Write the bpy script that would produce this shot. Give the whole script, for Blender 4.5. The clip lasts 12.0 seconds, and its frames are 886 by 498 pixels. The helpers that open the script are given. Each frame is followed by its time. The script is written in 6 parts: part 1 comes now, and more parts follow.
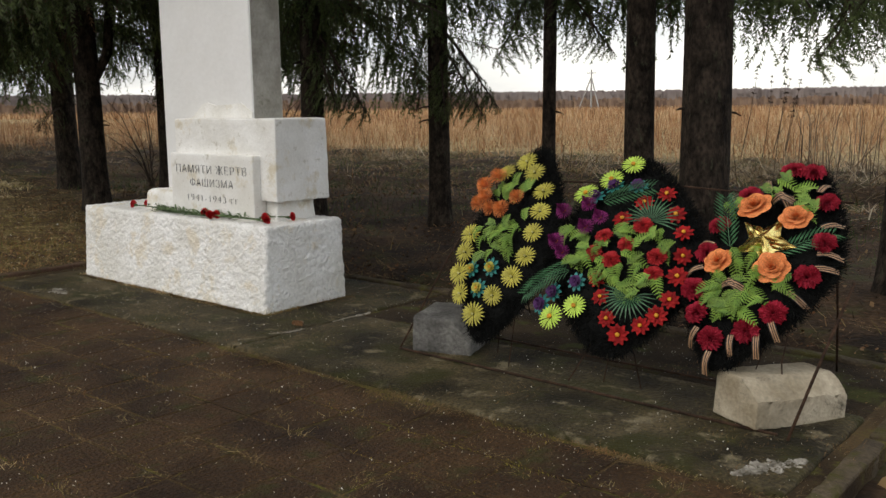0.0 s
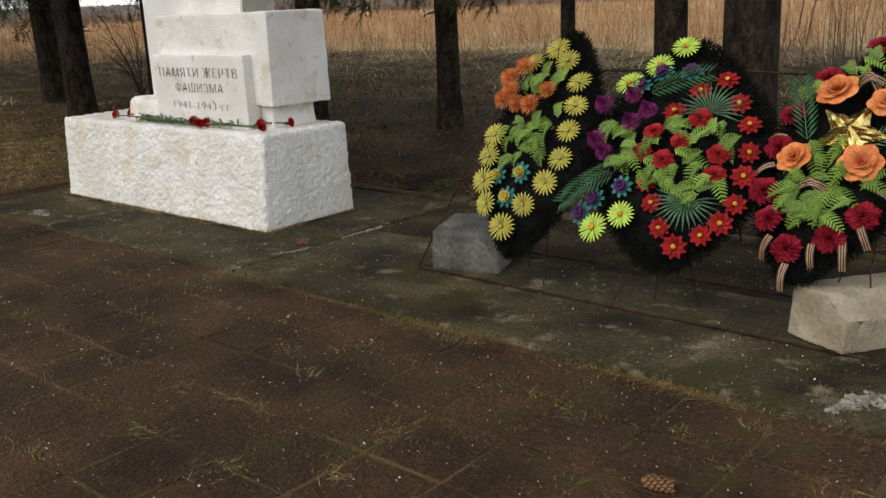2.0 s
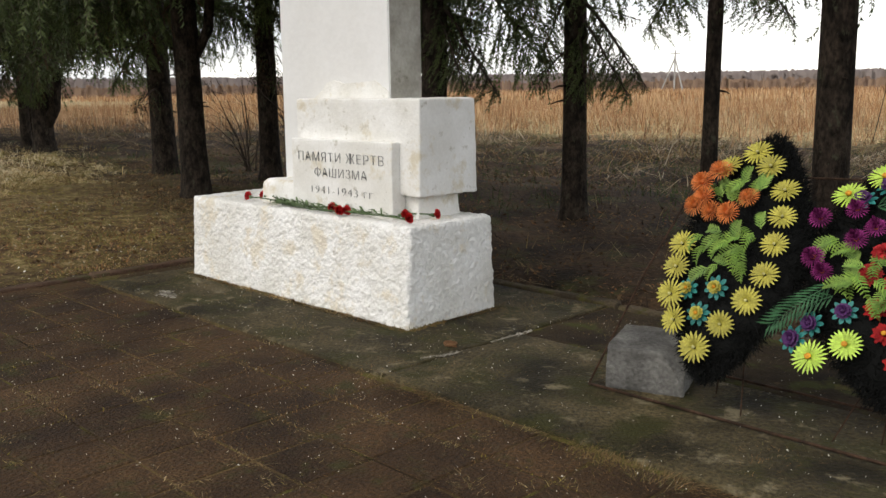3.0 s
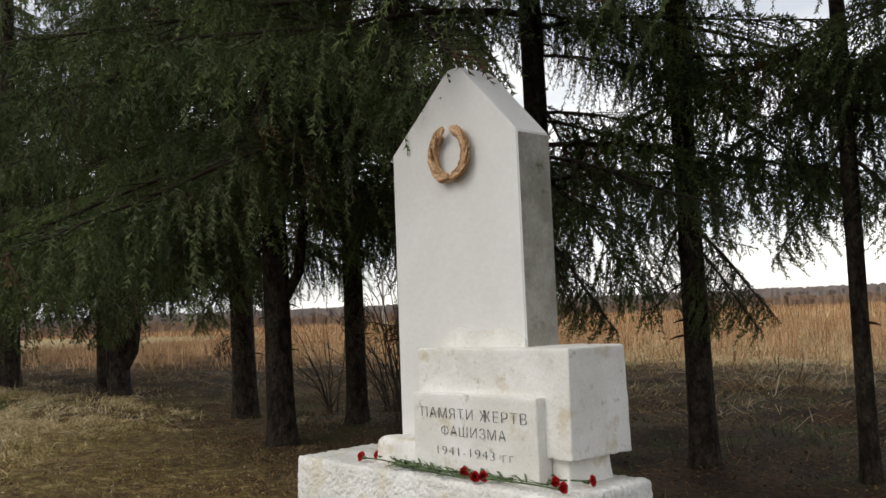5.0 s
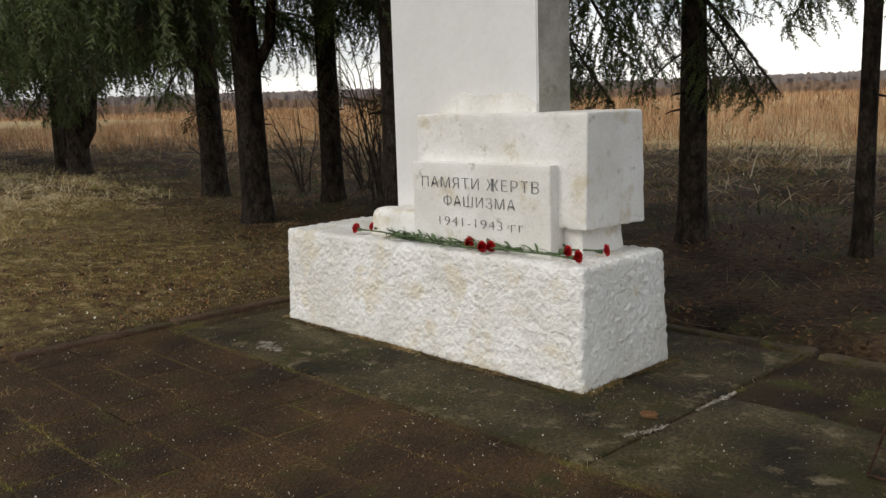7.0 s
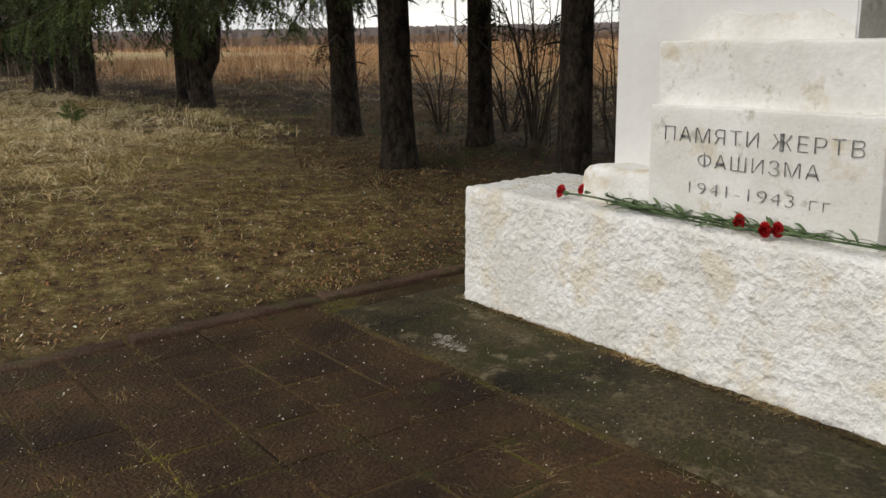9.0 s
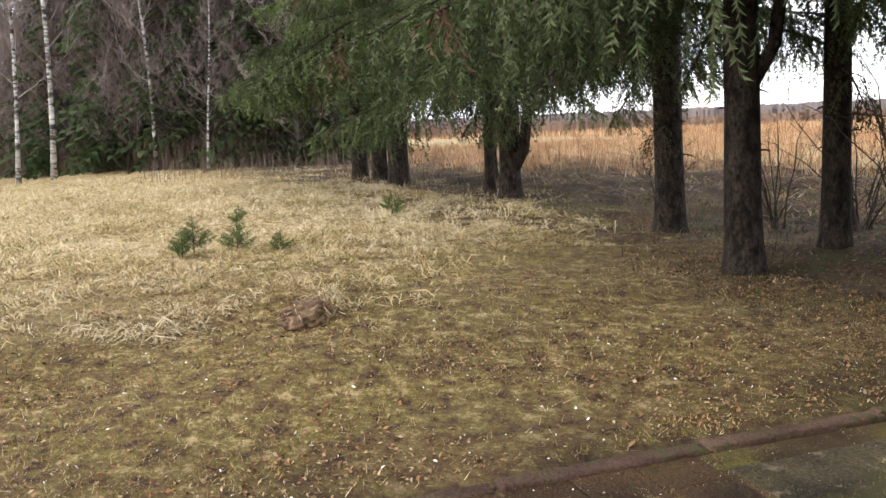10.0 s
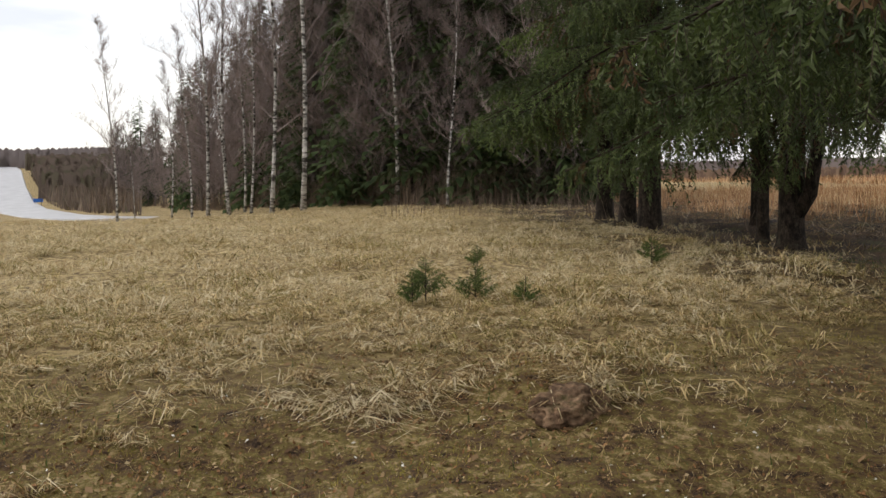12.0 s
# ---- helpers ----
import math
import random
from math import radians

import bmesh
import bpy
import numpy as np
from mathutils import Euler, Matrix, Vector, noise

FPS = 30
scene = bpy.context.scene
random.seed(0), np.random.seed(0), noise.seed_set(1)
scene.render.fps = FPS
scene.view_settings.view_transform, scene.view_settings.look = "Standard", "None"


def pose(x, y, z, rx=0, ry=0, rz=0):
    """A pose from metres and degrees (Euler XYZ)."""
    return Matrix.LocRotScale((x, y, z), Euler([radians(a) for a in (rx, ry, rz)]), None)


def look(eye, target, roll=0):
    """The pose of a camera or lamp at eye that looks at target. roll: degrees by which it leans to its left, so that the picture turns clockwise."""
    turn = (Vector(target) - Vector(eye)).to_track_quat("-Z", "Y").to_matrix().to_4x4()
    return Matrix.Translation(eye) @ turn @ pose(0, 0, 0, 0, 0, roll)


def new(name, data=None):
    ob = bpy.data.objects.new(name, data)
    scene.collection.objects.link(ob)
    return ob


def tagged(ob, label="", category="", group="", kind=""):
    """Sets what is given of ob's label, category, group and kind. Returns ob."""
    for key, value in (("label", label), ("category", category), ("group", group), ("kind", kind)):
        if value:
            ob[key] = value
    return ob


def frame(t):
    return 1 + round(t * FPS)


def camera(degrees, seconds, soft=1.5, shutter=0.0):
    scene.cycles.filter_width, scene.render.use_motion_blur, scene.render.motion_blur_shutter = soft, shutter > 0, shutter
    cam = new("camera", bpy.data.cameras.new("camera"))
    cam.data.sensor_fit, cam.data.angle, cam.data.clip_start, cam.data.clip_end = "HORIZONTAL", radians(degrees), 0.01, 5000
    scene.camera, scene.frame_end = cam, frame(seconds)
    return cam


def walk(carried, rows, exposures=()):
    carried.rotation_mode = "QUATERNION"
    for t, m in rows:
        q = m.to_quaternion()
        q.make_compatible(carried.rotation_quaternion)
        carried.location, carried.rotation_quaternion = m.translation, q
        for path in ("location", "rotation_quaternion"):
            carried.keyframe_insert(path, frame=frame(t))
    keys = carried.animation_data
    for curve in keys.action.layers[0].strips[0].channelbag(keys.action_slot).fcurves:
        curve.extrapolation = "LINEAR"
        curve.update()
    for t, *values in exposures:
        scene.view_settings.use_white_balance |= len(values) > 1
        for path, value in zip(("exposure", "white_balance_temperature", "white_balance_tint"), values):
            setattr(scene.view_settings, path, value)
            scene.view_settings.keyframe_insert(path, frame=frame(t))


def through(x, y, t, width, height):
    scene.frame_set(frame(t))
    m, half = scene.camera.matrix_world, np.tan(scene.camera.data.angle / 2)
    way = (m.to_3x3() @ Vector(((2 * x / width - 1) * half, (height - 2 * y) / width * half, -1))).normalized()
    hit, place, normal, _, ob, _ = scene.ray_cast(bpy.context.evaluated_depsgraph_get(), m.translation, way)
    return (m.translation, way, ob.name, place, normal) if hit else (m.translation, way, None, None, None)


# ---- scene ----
cam = camera(53.0, 12.0)
PATH = [
    (0, (0.961, 0.375, 1.299), (-0.318, 1.88, 0.979), -0.6),
    (0.5, (0.916, 0.36, 1.276), (-0.327, 1.883, 0.907), -1.0),
    (1, (0.833, 0.442, 1.244), (-0.392, 1.967, 0.829), -1.5),
    (1.5, (0.681, 0.617, 1.236), (-0.559, 2.119, 0.781), -2.4),
    (2, (0.541, 0.737, 1.213), (-0.719, 2.198, 0.684), -2.5),
    (2.5, (0.293, 0.75, 1.189), (-1.03, 2.165, 0.695), -0.8),
    (3, (-0.037, 0.708, 1.279), (-1.432, 2.096, 0.922), -0.7),
    (3.2, (-0.122, 0.689, 1.294), (-1.546, 2.06, 0.991), -0.8),
    (4.8, (-0.71, 0.824, 1.42), (-2.213, 2.141, 1.499), -2.7),
    (5, (-0.749, 0.772, 1.408), (-2.239, 2.098, 1.556), -2.4),
    (5.5, (-0.806, 0.691, 1.405), (-2.266, 2.044, 1.591), -1.8),
    (6, (-0.847, 0.675, 1.369), (-2.288, 2.061, 1.422), -1.0),
    (6.5, (-0.939, 0.719, 1.316), (-2.383, 2.091, 1.145), -1.3),
    (6.7, (-1.008, 0.745, 1.31), (-2.456, 2.098, 1.043), -1.7),
    (8.3, (-1.903, 1.114, 1.261), (-3.217, 2.557, 0.825), -0.6),
    (8.5, (-2.023, 1.154, 1.278), (-3.361, 2.569, 0.822), -0.4),
    (9, (-2.361, 1.211, 1.247), (-3.916, 2.381, 0.787), -1.1),
    (9.5, (-2.637, 1.159, 1.356), (-4.405, 2.025, 1.0), -2.2),
    (10, (-3.066, 1.093, 1.364), (-4.94, 1.74, 1.101), -2.4),
    (10.5, (-3.431, 1.091, 1.334), (-5.373, 1.495, 1.081), -3.1),
    (11, (-3.844, 1.163, 1.34), (-5.829, 1.323, 1.163), -3.3),
    (11.5, (-4.249, 1.189, 1.297), (-6.24, 1.288, 1.139), -2.0),
    (12, (-4.647, 1.216, 1.294), (-6.635, 1.363, 1.136), -1.0),
]
SKY = 1.0
EXPOSURES = [(0.0, 0.18, 6900, 10), (1.0, 0.1, 6900, 10), (1.5, 0.08, 6900, 10), (2.0, 0.35, 6900, 10), (2.5, 0.76, 6900, 10), (3.2, 0.45, 6900, 10), (5.5, 0.2, 6900, 10), (8.5, 0.2, 6900, 10), (9.5, 0.68, 7000, 10), (10.0, 1.5, 6500, 14), (10.5, 1.95, 5700, 30), (11.0, 1.2, 5800, 18), (11.5, 0.65, 6300, 12), (12.0, 0.4, 7000, 12)]
walk(cam, [(t, look(eye, target, roll)) for t, eye, target, roll in PATH], EXPOSURES)

# ---- world and light: an even overcast sky with a weak, very soft sun ----
world = bpy.data.worlds.new("overcast")
scene.world = world
world.use_nodes = True
wn, wl = world.node_tree.nodes, world.node_tree.links
wn.clear()
sky = wn.new("ShaderNodeTexSky")
sky.sky_type, sky.sun_disc = "NISHITA", False
sky.sun_elevation, sky.sun_rotation = radians(38), radians(200)
sky_out = wn.new("ShaderNodeBackground")
sky_out.inputs["Strength"].default_value = 0.03
coords = wn.new("ShaderNodeTexCoord")
stretch = wn.new("ShaderNodeMapping")
stretch.inputs["Scale"].default_value = (1.2, 1.2, 5.0)
clouds = wn.new("ShaderNodeTexNoise")
clouds.inputs["Scale"].default_value, clouds.inputs["Detail"].default_value = 2.2, 5
cloud_tone = wn.new("ShaderNodeValToRGB")
cloud_tone.color_ramp.elements[0].position, cloud_tone.color_ramp.elements[0].color = 0.38, (0.52, 0.55, 0.60, 1)
cloud_tone.color_ramp.elements[1].position, cloud_tone.color_ramp.elements[1].color = 0.66, (0.97, 0.97, 0.97, 1)
cloud_out = wn.new("ShaderNodeBackground")
cloud_out.inputs["Strength"].default_value = SKY
total = wn.new("ShaderNodeAddShader")
out = wn.new("ShaderNodeOutputWorld")
wl.new(coords.outputs["Generated"], stretch.inputs["Vector"])
wl.new(stretch.outputs["Vector"], clouds.inputs["Vector"])
wl.new(clouds.outputs["Fac"], cloud_tone.inputs["Fac"])
wl.new(cloud_tone.outputs["Color"], cloud_out.inputs["Color"])
wl.new(sky.outputs["Color"], sky_out.inputs["Color"])
wl.new(sky_out.outputs["Background"], total.inputs[0])
wl.new(cloud_out.outputs["Background"], total.inputs[1])
wl.new(total.outputs["Shader"], out.inputs["Surface"])

sun = new("sun", bpy.data.lights.new("sun", "SUN"))
sun.data.energy, sun.data.angle, sun.data.color = 0.8, radians(25), (1.0, 0.96, 0.9)
sun.matrix_world = look((-6, -14, 14), (-2, 2, 0))


# ---- helpers for meshes and materials ----
def material(name, low, high, scale=4.0, rough=0.85, bump=0.3, grain=40.0, speck=None, metal=0.0, vary=0.0, squash=(1, 1, 1), sheen=0.0, spread=(0.35, 0.65), through=0.0, grit=1.0, spread_out=False):
    """Two colours mixed by broad noise, darkened and lightened by fine grain, with relief. speck: colour, amount, scale of spots.
    vary: brightness spread from piece to piece. spread_out: the pattern runs on from piece to piece."""
    m = bpy.data.materials.new(name)
    m.use_nodes = True
    n, l = m.node_tree.nodes, m.node_tree.links
    b = n["Principled BSDF"]
    b.inputs["Roughness"].default_value, b.inputs["Metallic"].default_value = rough, metal
    b.inputs["Specular IOR Level"].default_value = 0.18 if rough >= 0.7 else 0.4
    tc, mp = n.new("ShaderNodeTexCoord"), n.new("ShaderNodeMapping")
    mp.inputs["Scale"].default_value = squash
    l.new(n.new("ShaderNodeNewGeometry").outputs["Position"] if spread_out else tc.outputs["Object"], mp.inputs["Vector"])
    broad, fine = n.new("ShaderNodeTexNoise"), n.new("ShaderNodeTexNoise")
    broad.inputs["Scale"].default_value, broad.inputs["Detail"].default_value = scale, 5
    fine.inputs["Scale"].default_value, fine.inputs["Detail"].default_value = grain, 4
    ramp = n.new("ShaderNodeValToRGB")
    ramp.color_ramp.elements[0].position, ramp.color_ramp.elements[0].color = spread[0], (*low, 1)
    ramp.color_ramp.elements[1].position, ramp.color_ramp.elements[1].color = spread[1], (*high, 1)
    for t in (broad, fine):
        l.new(mp.outputs["Vector"], t.inputs["Vector"])
    l.new(broad.outputs["Fac"], ramp.inputs["Fac"])
    gr = n.new("ShaderNodeMapRange")
    gr.inputs["From Min"].default_value, gr.inputs["From Max"].default_value = 0.3, 0.7
    gr.inputs["To Min"].default_value, gr.inputs["To Max"].default_value = 1 - 0.28 * grit, 1 + 0.25 * grit
    l.new(fine.outputs["Fac"], gr.inputs["Value"])
    last = gr.outputs["Result"]
    if vary:
        info, vr, mul = n.new("ShaderNodeObjectInfo"), n.new("ShaderNodeMapRange"), n.new("ShaderNodeMath")
        vr.inputs["To Min"].default_value, vr.inputs["To Max"].default_value = 1 - vary, 1 + vary
        mul.operation = "MULTIPLY"
        l.new(info.outputs["Random"], vr.inputs["Value"])
        l.new(vr.outputs["Result"], mul.inputs[0])
        l.new(last, mul.inputs[1])
        last = mul.outputs["Value"]
    tone = n.new("ShaderNodeVectorMath")
    tone.operation = "SCALE"
    l.new(ramp.outputs["Color"], tone.inputs[0])
    l.new(last, tone.inputs["Scale"])
    colour = tone.outputs["Vector"]
    for speck in (speck if isinstance(speck, list) else [speck] if speck else []):
        spot, edge, mix = n.new("ShaderNodeTexNoise"), n.new("ShaderNodeMapRange"), n.new("ShaderNodeMix")
        spot.inputs["Scale"].default_value, spot.inputs["Detail"].default_value, spot.inputs["Roughness"].default_value = speck[2], 6, 0.7
        edge.inputs["From Min"].default_value, edge.inputs["From Max"].default_value = 1 - speck[1] - 0.05, 1 - speck[1] + 0.05
        mix.data_type = "RGBA"
        mix.inputs["B"].default_value = (*speck[0], 1)
        l.new(mp.outputs["Vector"], spot.inputs["Vector"])
        l.new(spot.outputs["Fac"], edge.inputs["Value"])
        l.new(edge.outputs["Result"], mix.inputs["Factor"])
        l.new(colour, mix.inputs["A"])
        colour = mix.outputs["Result"]
    l.new(colour, b.inputs["Base Color"])
    if bump:
        bp = n.new("ShaderNodeBump")
        bp.inputs["Strength"].default_value, bp.inputs["Distance"].default_value = bump, 0.02
        l.new(fine.outputs["Fac"], bp.inputs["Height"])
        l.new(bp.outputs["Normal"], b.inputs["Normal"])
    if sheen:
        b.inputs["Sheen Weight"].default_value = sheen
    if through:
        thin, blend = n.new("ShaderNodeBsdfTranslucent"), n.new("ShaderNodeMixShader")
        blend.inputs["Fac"].default_value = through
        l.new(colour, thin.inputs["Color"])
        l.new(b.outputs["BSDF"], blend.inputs[1])
        l.new(thin.outputs["BSDF"], blend.inputs[2])
        l.new(blend.outputs["Shader"], n["Material Output"].inputs["Surface"])
    return m


def mesh_of(name, bm, mat, smooth=False):
    me = bpy.data.meshes.new(name)
    bm.to_mesh(me)
    bm.free()
    for mm in (mat if isinstance(mat, (list, tuple)) else [mat]):
        me.materials.append(mm)
    if smooth:
        me.polygons.foreach_set("use_smooth", [True] * len(me.polygons))
    return me


def part(name, bm, mat, parent, label="", smooth=False):
    ob = new(name, bm if isinstance(bm, bpy.types.Mesh) else mesh_of(name, bm, mat, smooth))
    ob.parent = parent
    return tagged(ob, label)


def thing(name, m, label, category, group="", kind=""):
    ob = new(name)
    ob.empty_display_size = 0.1
    ob.matrix_basis = m
    return tagged(ob, label, category, group, kind)


def soup(name, verts, tris, mats, index=None):
    """A mesh from numpy arrays of corners and triangles."""
    me = bpy.data.meshes.new(name)
    verts, tris = np.asarray(verts, np.float32), np.asarray(tris, np.int32)
    me.vertices.add(len(verts))
    me.vertices.foreach_set("co", verts.ravel())
    me.loops.add(tris.size)
    me.loops.foreach_set("vertex_index", tris.ravel())
    me.polygons.add(len(tris))
    me.polygons.foreach_set("loop_start", np.arange(0, tris.size, 3, dtype=np.int32))
    for mm in mats:
        me.materials.append(mm)
    if index is not None:
        me.polygons.foreach_set("material_index", np.asarray(index, np.int32))
    me.update(calc_edges=True)
    me.validate()
    return me


def box(bm, x0, x1, y0, y1, z0, z1, bevel=0.0):
    made = bmesh.ops.create_cube(bm, size=1, matrix=Matrix.LocRotScale(((x0 + x1) / 2, (y0 + y1) / 2, (z0 + z1) / 2), None, (x1 - x0, y1 - y0, z1 - z0)))
    if bevel:
        edges = list({e for v in made["verts"] for e in v.link_edges})
        bmesh.ops.bevel(bm, geom=edges, offset=bevel, segments=2, affect="EDGES")
    return bm


def rough_box(x0, x1, y0, y1, z0, z1, step, radius, amp, lump, flare=0.0, fine=0.0, seed=0.0):
    """A block with rounded edges and an uneven, lumpy skin; flare widens its foot."""
    bm = bmesh.new()
    nx, ny, nz = (max(2, int(round(d / step))) for d in (x1 - x0, y1 - y0, z1 - z0))
    cells = {}

    def ticks(a, b, n):
        # extra lines close to the ends keep the arrises crisp
        inner = [a + radius + (b - a - 2 * radius) * k / (n - 1) for k in range(n)]
        return [a, a + 0.35 * radius] + inner + [b - 0.35 * radius, b]

    gx, gy, gz = ticks(x0, x1, nx), ticks(y0, y1, ny), ticks(z0, z1, nz)
    nx, ny, nz = len(gx) - 1, len(gy) - 1, len(gz) - 1

    def corner(i, j, k):
        if (i, j, k) not in cells:
            cells[i, j, k] = bm.verts.new((gx[i], gy[j], gz[k]))
        return cells[i, j, k]

    for i in range(nx):
        for j in range(ny):
            bm.faces.new([corner(i, j, nz), corner(i + 1, j, nz), corner(i + 1, j + 1, nz), corner(i, j + 1, nz)])
            bm.faces.new([corner(i, j, 0), corner(i, j + 1, 0), corner(i + 1, j + 1, 0), corner(i + 1, j, 0)])
        for k in range(nz):
            bm.faces.new([corner(i, 0, k), corner(i + 1, 0, k), corner(i + 1, 0, k + 1), corner(i, 0, k + 1)])
            bm.faces.new([corner(i, ny, k), corner(i, ny, k + 1), corner(i + 1, ny, k + 1), corner(i + 1, ny, k)])
    for j in range(ny):
        for k in range(nz):
            bm.faces.new([corner(0, j, k), corner(0, j, k + 1), corner(0, j + 1, k + 1), corner(0, j + 1, k)])
            bm.faces.new([corner(nx, j, k), corner(nx, j + 1, k), corner(nx, j + 1, k + 1), corner(nx, j, k + 1)])
    lo, hi = Vector((x0 + radius, y0 + radius, z0 + radius)), Vector((x1 - radius, y1 - radius, z1 - radius))
    cx, cy = (x0 + x1) / 2, (y0 + y1) / 2
    for v in bm.verts:
        q = Vector([min(max(v.co[a], lo[a]), hi[a]) for a in range(3)])
        d = v.co - q
        if d.length > 1e-6:
            d.normalize()
            s = Vector((seed, seed * 0.7, seed * 1.3))
            w = noise.noise((v.co + s) * lump) + 0.5 * noise.noise((v.co + s) * lump * 2.7) + 0.35 * noise.noise((v.co + s) * 2.5)
            if fine:
                w += fine * noise.noise((v.co + s) * lump * 6.0)
            v.co = q + d * (radius + amp * w)
        f = flare * (z1 - v.co.z) / (z1 - z0)
        v.co.x += f * (1 if v.co.x > cx else -1) * min(1, abs(v.co.x - cx) * 4)
        v.co.y += f * (1 if v.co.y > cy else -1) * min(1, abs(v.co.y - cy) * 4)
    return bm


def tube(bm, pts, radii, sides=6, cap=True):
    rings = []
    for i, p in enumerate(pts):
        p = Vector(p)
        d = Vector(pts[min(i + 1, len(pts) - 1)]) - Vector(pts[max(i - 1, 0)])
        q = d.to_track_quat("Z", "Y")
        rings.append([bm.verts.new(p + q @ Vector((radii[i] * math.cos(a), radii[i] * math.sin(a), 0))) for a in (2 * math.pi * k / sides for k in range(sides))])
    for a, b in zip(rings, rings[1:]):
        for k in range(sides):
            bm.faces.new([a[k], a[(k + 1) % sides], b[(k + 1) % sides], b[k]])
    if cap:
        bm.faces.new(rings[0][::-1])
        bm.faces.new(rings[-1])
    return bm


def ground_height(x, y):
    """The lie of the land: level round the paving, slightly higher and lumpy on the meadow, falling away far to the west."""
    edge = max(-6.25 - x, y - 5.1, 0.0)
    rise = 0.15 * min(1.0, edge / 3.0)
    hummocks = 0.035 * noise.noise(Vector((x * 2.1, y * 2.1, 11.0))) if x > -40 else 0.0
    lumps = hummocks + 0.10 * noise.noise(Vector((x * 0.45, y * 0.45, 3.1))) + 0.05 * noise.noise(Vector((x * 1.3, y * 1.3, 7.7)))
    h = 0.0 + rise + lumps * min(1.0, edge / 1.5)
    h += 0.16 * math.exp(-((x + 9.4) ** 2 + (y - 2.25) ** 2) / 0.5) + 0.08 * math.exp(-((x + 11.0) ** 2 + (y - 0.8) ** 2) / 3)
    # dug-over banks behind the row of trees, and the lower verge east of the kerb
    h += (0.14 * noise.noise(Vector((x * 0.7, y * 0.9, 21.0))) + 0.06 * noise.noise(Vector((x * 2.3, y * 2.3, 4.0)))) * max(0.0, min(1.0, (y - 6.5) / 3.0)) * max(0.0, min(1.0, (30 - y) / 8))
    h -= 0.09 * max(0.0, min(1.0, (x - 0.12) / 0.12)) * max(0.0, min(1.0, (5.2 - y) / 0.5))
    # the land south of the wood dips towards the road and climbs again to the far hill
    open_side = min(1.0, max(0.0, (14 - y + 0.27 * x) / 8))
    h += open_side * float(np.interp(-x, (30, 45, 75, 105, 150, 175, 205, 240, 270, 300, 430), (0, -0.45, -1.9, -2.9, -2.7, -1.7, 0.45, 3.0, 5.2, 6.6, 9.5)))
    return h


# ---- materials ----
whitewash = material("whitewash", (0.69, 0.675, 0.63), (0.82, 0.815, 0.795), 3.4, 0.9, 0.2, 60, speck=[((0.63, 0.575, 0.46), 0.40, 4.0), ((0.50, 0.475, 0.41), 0.36, 13.0), ((0.40, 0.37, 0.31), 0.29, 30.0)], grit=0.16)
limewash = material("rough_limewash", (0.70, 0.685, 0.635), (0.85, 0.845, 0.82), 4.0, 0.95, 1.0, 48, speck=[((0.72, 0.665, 0.555), 0.43, 5.0), ((0.56, 0.525, 0.46), 0.34, 15.0)], grit=0.35)
stele_paint = material("stele_paint", (0.70, 0.695, 0.68), (0.78, 0.78, 0.775), 1.2, 0.8, 0.1, 30, grit=0.08)
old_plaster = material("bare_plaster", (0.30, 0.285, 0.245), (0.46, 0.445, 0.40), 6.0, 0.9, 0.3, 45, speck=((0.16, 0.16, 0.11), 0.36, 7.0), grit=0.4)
letter_paint = material("letter_paint", (0.10, 0.10, 0.10), (0.30, 0.30, 0.29), 40, 0.8, 0.1)
gilt = material("faded_gilt", (0.30, 0.16, 0.075), (0.62, 0.40, 0.22), 22, 0.6, 0.4, 90)
tile_stone = material("paving_tile", (0.021, 0.0102, 0.0044), (0.066, 0.0355, 0.0145), 2.2, 0.72, 0.9, 75, speck=[((0.056, 0.042, 0.020), 0.37, 16.0), ((0.036, 0.032, 0.0075), 0.40, 4.5)], vary=0.12, grit=1.9, spread_out=True)
joint_soil = material("joint_soil", (0.020, 0.012, 0.006), (0.110, 0.074, 0.033), 1.6, 0.95, 0.7, 80, speck=((0.090, 0.084, 0.018), 0.42, 3.5))
old_concrete = material("mossy_concrete", (0.016, 0.0125, 0.0055), (0.104, 0.081, 0.040), 2.3, 0.74, 0.9, 60, speck=[((0.034, 0.032, 0.0085), 0.45, 3.0), ((0.175, 0.145, 0.088), 0.385, 5.5)], grit=2.2, spread=(0.36, 0.74), spread_out=True)
kerb_stone = material("kerb_concrete", (0.036, 0.027, 0.017), (0.115, 0.088, 0.056), 3.0, 0.85, 0.8, 60, speck=[((0.062, 0.055, 0.015), 0.45, 5.0), ((0.16, 0.135, 0.09), 0.33, 14.0)], vary=0.2, spread_out=True)
kerb_red = material("reddish_kerb", (0.045, 0.025, 0.016), (0.125, 0.075, 0.050), 3.0, 0.85, 0.8, 60, speck=((0.055, 0.050, 0.020), 0.42, 6.0), vary=0.2, spread_out=True)
pale_mortar = material("pale_mortar", (0.12, 0.105, 0.078), (0.40, 0.375, 0.325), 14, 0.9, 0.8, 60, speck=((0.10, 0.085, 0.055), 0.40, 18))
soil_strip = material("wet_soil", (0.014, 0.0085, 0.005), (0.050, 0.034, 0.017), 3.2, 0.95, 0.7, 80, speck=((0.050, 0.052, 0.012), 0.43, 3.5))
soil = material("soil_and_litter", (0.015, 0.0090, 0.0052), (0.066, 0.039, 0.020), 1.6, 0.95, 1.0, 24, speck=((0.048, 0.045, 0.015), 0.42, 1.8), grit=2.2)
